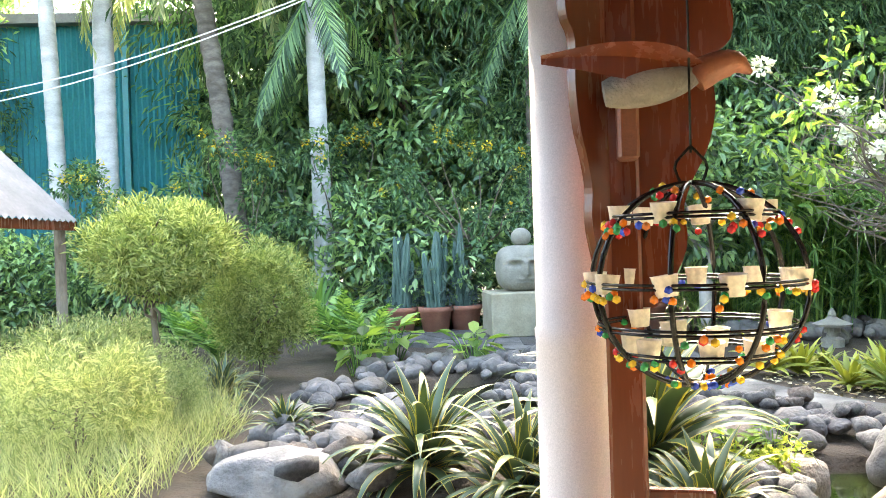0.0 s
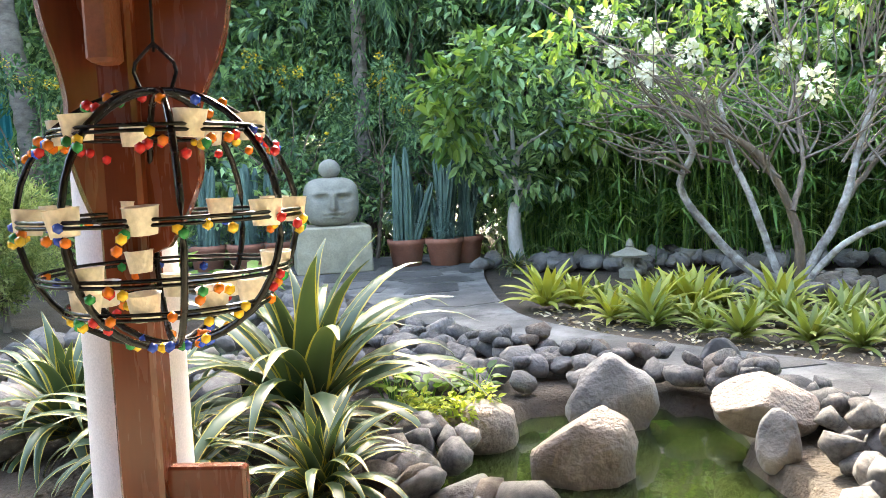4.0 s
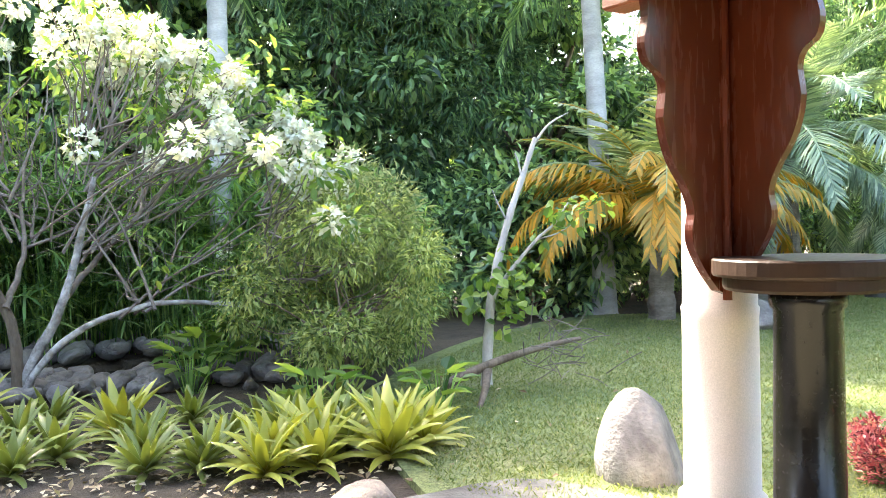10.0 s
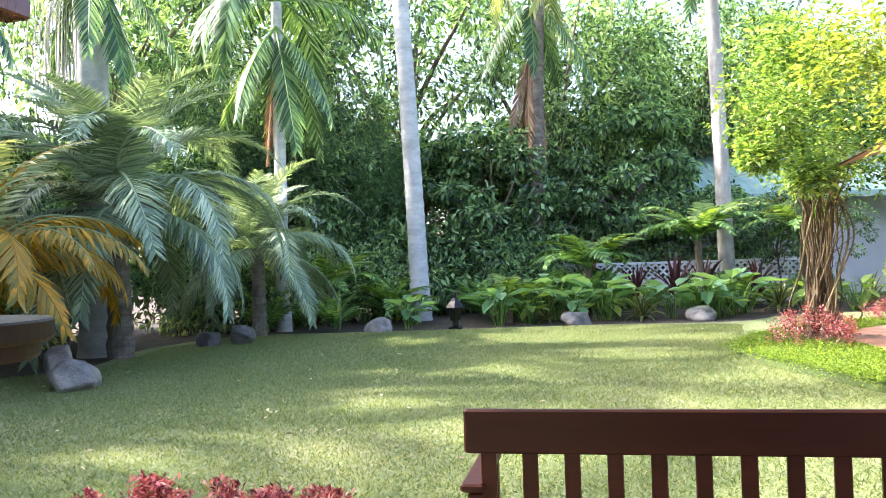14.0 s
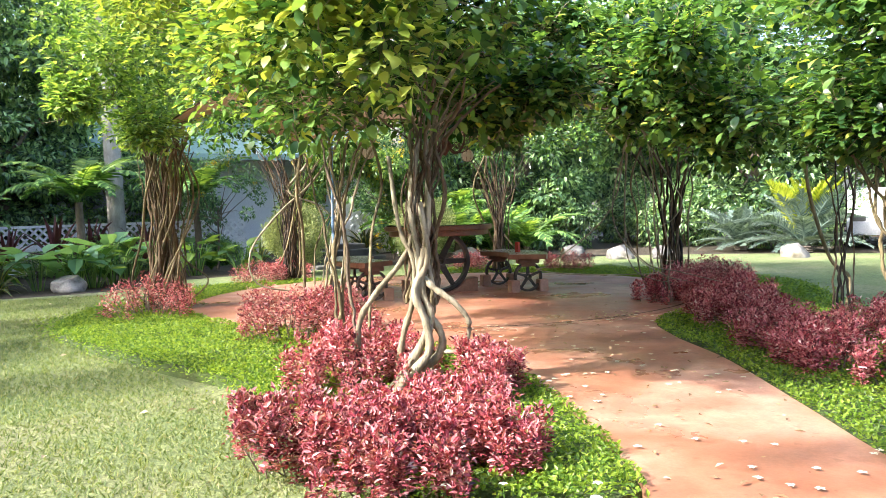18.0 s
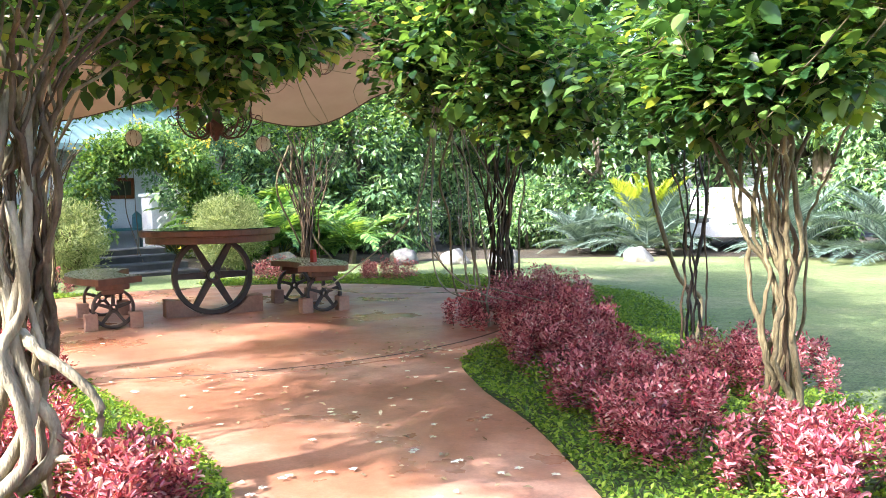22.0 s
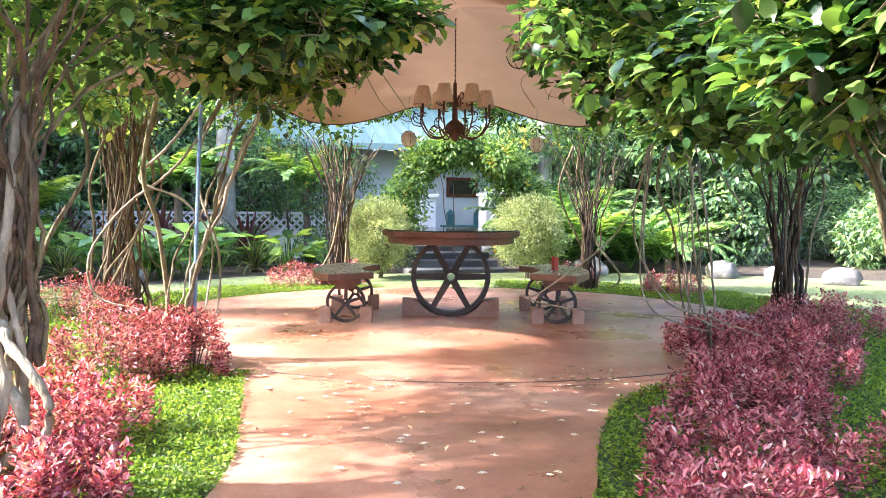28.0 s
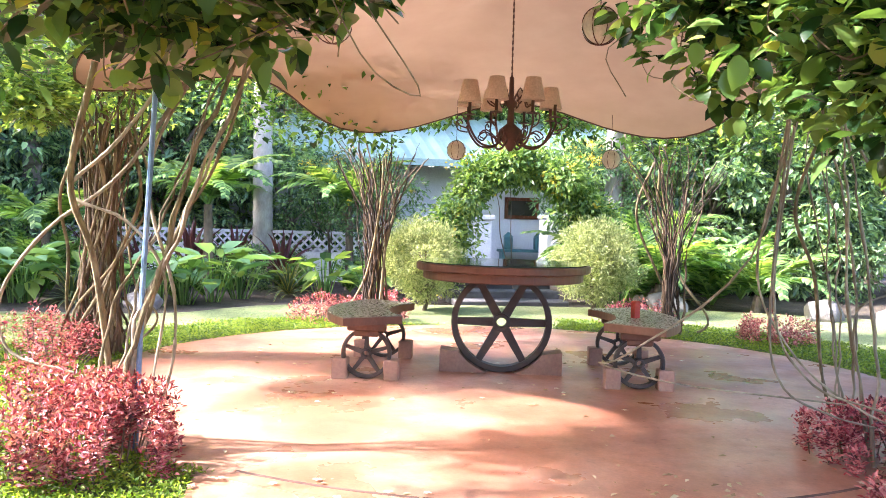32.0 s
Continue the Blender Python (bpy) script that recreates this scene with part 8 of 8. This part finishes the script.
for i, (x, y, h, s) in enumerate(((20.9, -12.2, 0.4, 1.0), (20.2, -13.6, 0.3, 0.9), (21.8, -11.4, 0.6, 0.9), (22.6, -2.0, 1.0, 1.0), (23.2, -4.6, 1.4, 1.1), (24.0, -7.2, 1.6, 1.0), (21.4, 3.6, 0.8, 0.9), (22.8, -13.0, 0.9, 1.0), (21.8, 2.4, 0.3, 0.8), (21.2, -0.2, 0.35, 0.8))):
    tree_fern(x, y, h, s, i + 3)

# a leaning palm out of view, added so its fronds shade the red path
def shade_palm():
    root = thing("palm", "unseen leaning palm added to cast frond shade on the path", "palm", (3.6, -4.4, 0))
    g, top = palm_trunk(4.5, 0.14, 0.11, (2.7, 2.9), "coco_bark", 9, 14)
    part("trunk", g, "coco_bark", root, smooth=True)
    palm_crown(root, tuple(top), 13, [frond_mesh(2.6, 0.7, 0.04, 40, 1.0, 0.35, "frond", ("leaf_meadow", "leaf_pale"), 0.2, 0.2, 81), frond_mesh(2.6, 0.7, 0.04, 40, 1.0, 0.9, "frond", ("leaf_meadow", "leaf_pale"), 0.2, 0.2, 82)], 15)


shade_palm()

# pale loops of vine at the patio's edge
def vine_loops(root, base, ctrls, r):
    for c in ctrls:
        g = Geo()
        p = curve_pts(np.array(c, float) - np.array((*base, 0)), 26)
        knob = 1 + 0.13 * np.sin(np.arange(26) * 2.1 + len(c) + c[0][2] * 9) + 0.08 * np.sin(np.arange(26) * 4.7)
        tube(g, p, np.linspace(r, r * 0.6, 26) * knob, 7)
        part("loop", g, "vine_pale", root, smooth=True)


vine_loops(v7, (11.5, -8.85), [
    [(11.65, -8.5, 2.2), (11.7, -8.3, 1.2), (12.15, -7.8, 0.6), (12.3, -7.7, 0.52), (12.0, -8.05, 0.45), (11.4, -8.7, 0.45)],
    [(11.65, -8.6, 2.2), (11.8, -8.4, 1.2), (11.6, -8.5, 0.7), (11.3, -8.75, 0.42), (10.8, -8.95, 0.35)],
    [(11.6, -8.5, 2.2), (11.55, -8.35, 1.0), (11.3, -8.4, 0.6), (11.0, -8.6, 0.5), (10.6, -8.8, 0.4)],
    [(11.65, -8.7, 2.1), (11.5, -9.0, 1.5), (11.45, -9.15, 1.25), (11.45, -9.0, 1.05), (11.5, -8.8, 0.9), (11.45, -8.85, 0.4)],
    [(11.6, -8.45, 2.1), (11.5, -8.3, 0.95), (11.45, -8.35, 0.55), (11.4, -8.6, 0.4), (11.3, -8.8, 0.35)],
], 0.008)
RIGHT, DEEP = np.array((-0.555, -0.832)), np.array((0.832, -0.555))


def seen(rows):
    """Places along a vine: sideways, depth and height from the foot of the trunk."""
    return [(9.35 + RIGHT[0] * s + DEEP[0] * d, -4.45 + RIGHT[1] * s + DEEP[1] * d, z) for s, d, z in rows]


vine_loops(v5, (9.35, -4.45), [
    seen([(-0.32, -0.15, 0.0), (-0.2, -0.12, 0.14), (-0.02, -0.1, 0.40), (0.05, -0.08, 0.58), (0.0, -0.07, 0.74), (-0.03, -0.07, 1.02), (-0.06, -0.06, 1.3), (0.0, -0.05, 1.7)]),
    seen([(-0.29, -0.1, 0.02), (-0.08, -0.1, 0.2), (0.1, -0.08, 0.35), (0.1, -0.06, 0.5), (-0.03, -0.07, 0.68), (0.0, -0.08, 0.92), (0.05, -0.06, 1.2), (0.05, 0.0, 1.7)]),
    seen([(-0.24, -0.2, 0.0), (-0.12, -0.16, 0.2), (0.03, -0.14, 0.36), (0.02, -0.12, 0.55), (-0.05, -0.1, 0.75), (0.04, -0.09, 0.95), (0.0, -0.08, 1.3)]),
], 0.031)
vine_loops(v5, (9.35, -4.45), [
    seen([(-0.45, 0.1, 0.0), (-0.43, 0.08, 0.5), (-0.31, 0.05, 0.72), (-0.14, 0.0, 0.92), (-0.05, -0.02, 1.12), (-0.02, 0.0, 1.5)]),
    seen([(-0.22, 0.1, 0.0), (-0.14, 0.06, 0.44), (-0.07, 0.0, 0.66), (-0.05, -0.03, 0.92), (-0.14, 0.0, 1.15), (-0.2, 0.05, 1.6)]),
    seen([(0.0, -0.05, 0.84), (0.08, -0.1, 0.76), (0.2, -0.12, 0.67), (0.29, -0.12, 0.54), (0.24, -0.12, 0.38), (0.12, -0.1, 0.36)]),
    seen([(0.05, 0.1, 0.0), (0.03, 0.03, 0.4), (0.07, -0.02, 0.7), (0.02, -0.05, 1.0)]),
], 0.023)
vine_loops(v8, (12.12, -4.95), [
    [(12.1, -5.5, 2.4), (12.2, -5.0, 1.6), (12.2, -4.6, 1.25), (12.3, -4.35, 0.9), (12.3, -4.4, 0.6), (12.2, -4.75, 0.5)],
    [(12.15, -5.5, 2.4), (12.2, -5.1, 1.6), (12.1, -5.25, 0.9), (12.1, -5.2, 0.4), (12.0, -4.95, 0.12)],
    [(12.2, -5.4, 2.4), (12.25, -4.95, 1.75), (12.2, -4.7, 1.45), (12.15, -5.0, 1.3), (12.1, -5.2, 1.0), (12.1, -5.15, 0.5)],
], 0.012)

# leaves over the near vines, with sunlight put into their yellow-green colour
part("young_leaves", clump_leaves(R(610), np.array([(8.6, -3.5, 2.5), (8.4, -3.4, 2.8), (9.0, -3.5, 2.3), (8.5, -3.8, 2.1), (9.4, -3.5, 2.6), (8.8, -3.3, 2.9), (9.9, -3.6, 2.5), (10.4, -3.6, 2.4), (8.3, -3.8, 2.5)]) - np.array((9.35, -4.45, 0)), 0.33, 1900, 0.085, 0.64, LEAF8, 0.1, 1.0, 0.8), "leaf_yellow", v5, "leaves coloured yellow-green to look sunlit", True)
part("young_leaves", clump_leaves(R(611), np.array([(7.2, -7.15, 2.0), (7.15, -7.35, 2.3), (7.5, -7.1, 2.1), (7.85, -7.2, 1.85), (7.35, -7.0, 2.4), (7.6, -7.3, 1.8)]) - np.array((7.95, -7.53, 0)), 0.27, 1000, 0.095, 0.64, LEAF8, 0.1, 1.0, 0.8), "leaf_yellow", v6, "leaves coloured yellow-green to look sunlit", True)
# fronds that hang down along the palm trunks, green and dead
HANG = [frond_mesh(2.9, 0.6, 0.035, 62, 0.6, -0.75, "frond", ("leaf_forest", "leaf_fern"), 0.0, 0.7, 71), frond_mesh(2.6, 0.6, 0.035, 58, 0.3, -1.1, "frond", ("leaf_bamboo", "leaf_fern"), 0.0, 0.7, 72)]
DEAD = [frond_mesh(2.5, 0.45, 0.03, 50, 0.1, -1.42, "frond", ("leaf_dead", "leaf_dead"), 0.0, 1.3, 73)]


def skirt(palm, z, fronds, n, s, seed):
    """Hanging fronds on a palm, as parts of it."""
    rng = R(seed)
    for i in range(n):
        ob = new("hanging_frond", fronds[i % len(fronds)])
        ob.parent = palm
        q = s * rng.uniform(0.8, 1.1)
        ob.matrix_basis = Matrix.LocRotScale((0, 0, z), Euler((rng.normal(0, 0.1), 0, seed + i * 2.4 + rng.normal(0, 0.2))), (q, q, q))


skirt(PALM_F, 6.1, HANG, 9, 1.0, 1)
skirt(PALM_F, 5.5, DEAD, 3, 1.0, 2)
skirt(PALM_S, 6.6, DEAD, 9, 1.1, 3)
skirt(PALM_S, 8.0, HANG, 7, 1.0, 4)
skirt(PALM_B, 6.4, HANG, 6, 0.9, 5)
skirt(PALM_C, 6.1, HANG, 7, 0.95, 6)
skirt(PALM_D, 6.2, HANG, 7, 0.95, 7)
skirt(PALM_K, 5.7, HANG, 5, 0.95, 8)
skirt(PALM_L, 5.9, HANG, 8, 0.95, 9)
rst = R(740)
g = Geo()
for _ in range(60):
    a = rst.normal(0, 0.16, 2)
    tube(g, curve_pts([(0.0, 0.25, 6.0), (a[0], 0.45 + a[1], 5.6), (a[0] * 1.4, 0.5 + a[1] * 1.4, 4.9), (a[0] * 1.3 + rst.normal(0, 0.05), 0.5 + a[1] * 1.3, 4.1 + rst.normal(0, 0.2))], 9), 0.008, 4)
part("inflorescence", g, "pale_bark", PALM_B, "pale hanging flower strands")["kind"] = "stuff"


# white periwinkles at the foot of the red bushes
def periwinkle():
    root = thing("white_flower", "small white five-petalled flower on a thin green stem", "flower", (0, 0, 0), 0, "white garden flowers")
    g = Geo()
    tube(g, [(0, 0, -0.02), (0.01, 0.0, 0.1), (0.0, 0.01, 0.2)], 0.003, 4)
    part("stalk", g, "leaf_fern", root)
    for k in range(5):
        g = Geo()
        a = k * 1.2566
        leaves(g, [(0, 0.01, 0.2)], [(math.cos(a), math.sin(a), 0.15)], [(0, 0, 1.0)], 0.035, 0.03, LEAF4)
        part("petal", g, "petal", root)
    g = Geo()
    d = R(741)
    leaves(g, np.c_[np.zeros((10, 2)), np.linspace(0.02, 0.16, 10)], np.c_[d.normal(0, 1, (10, 2)), np.full(10, 0.3)], np.tile([0, 0, 1.0], (10, 1)), 0.06, 0.025, LEAF4)
    part("foliage", g, "leaf_bright", root)
    return root


pw = periwinkle()
pw.matrix_basis = at(7.58, -3.85, 0.08, 0, 0.8)
for i, (x, y) in enumerate(((7.36, -3.62), (7.12, -3.88), (6.97, -3.73), (7.48, -3.42))):
    copy_thing(pw, at(x, y, 0.08, i * 1.3, 0.7 + 0.1 * (i % 3)))
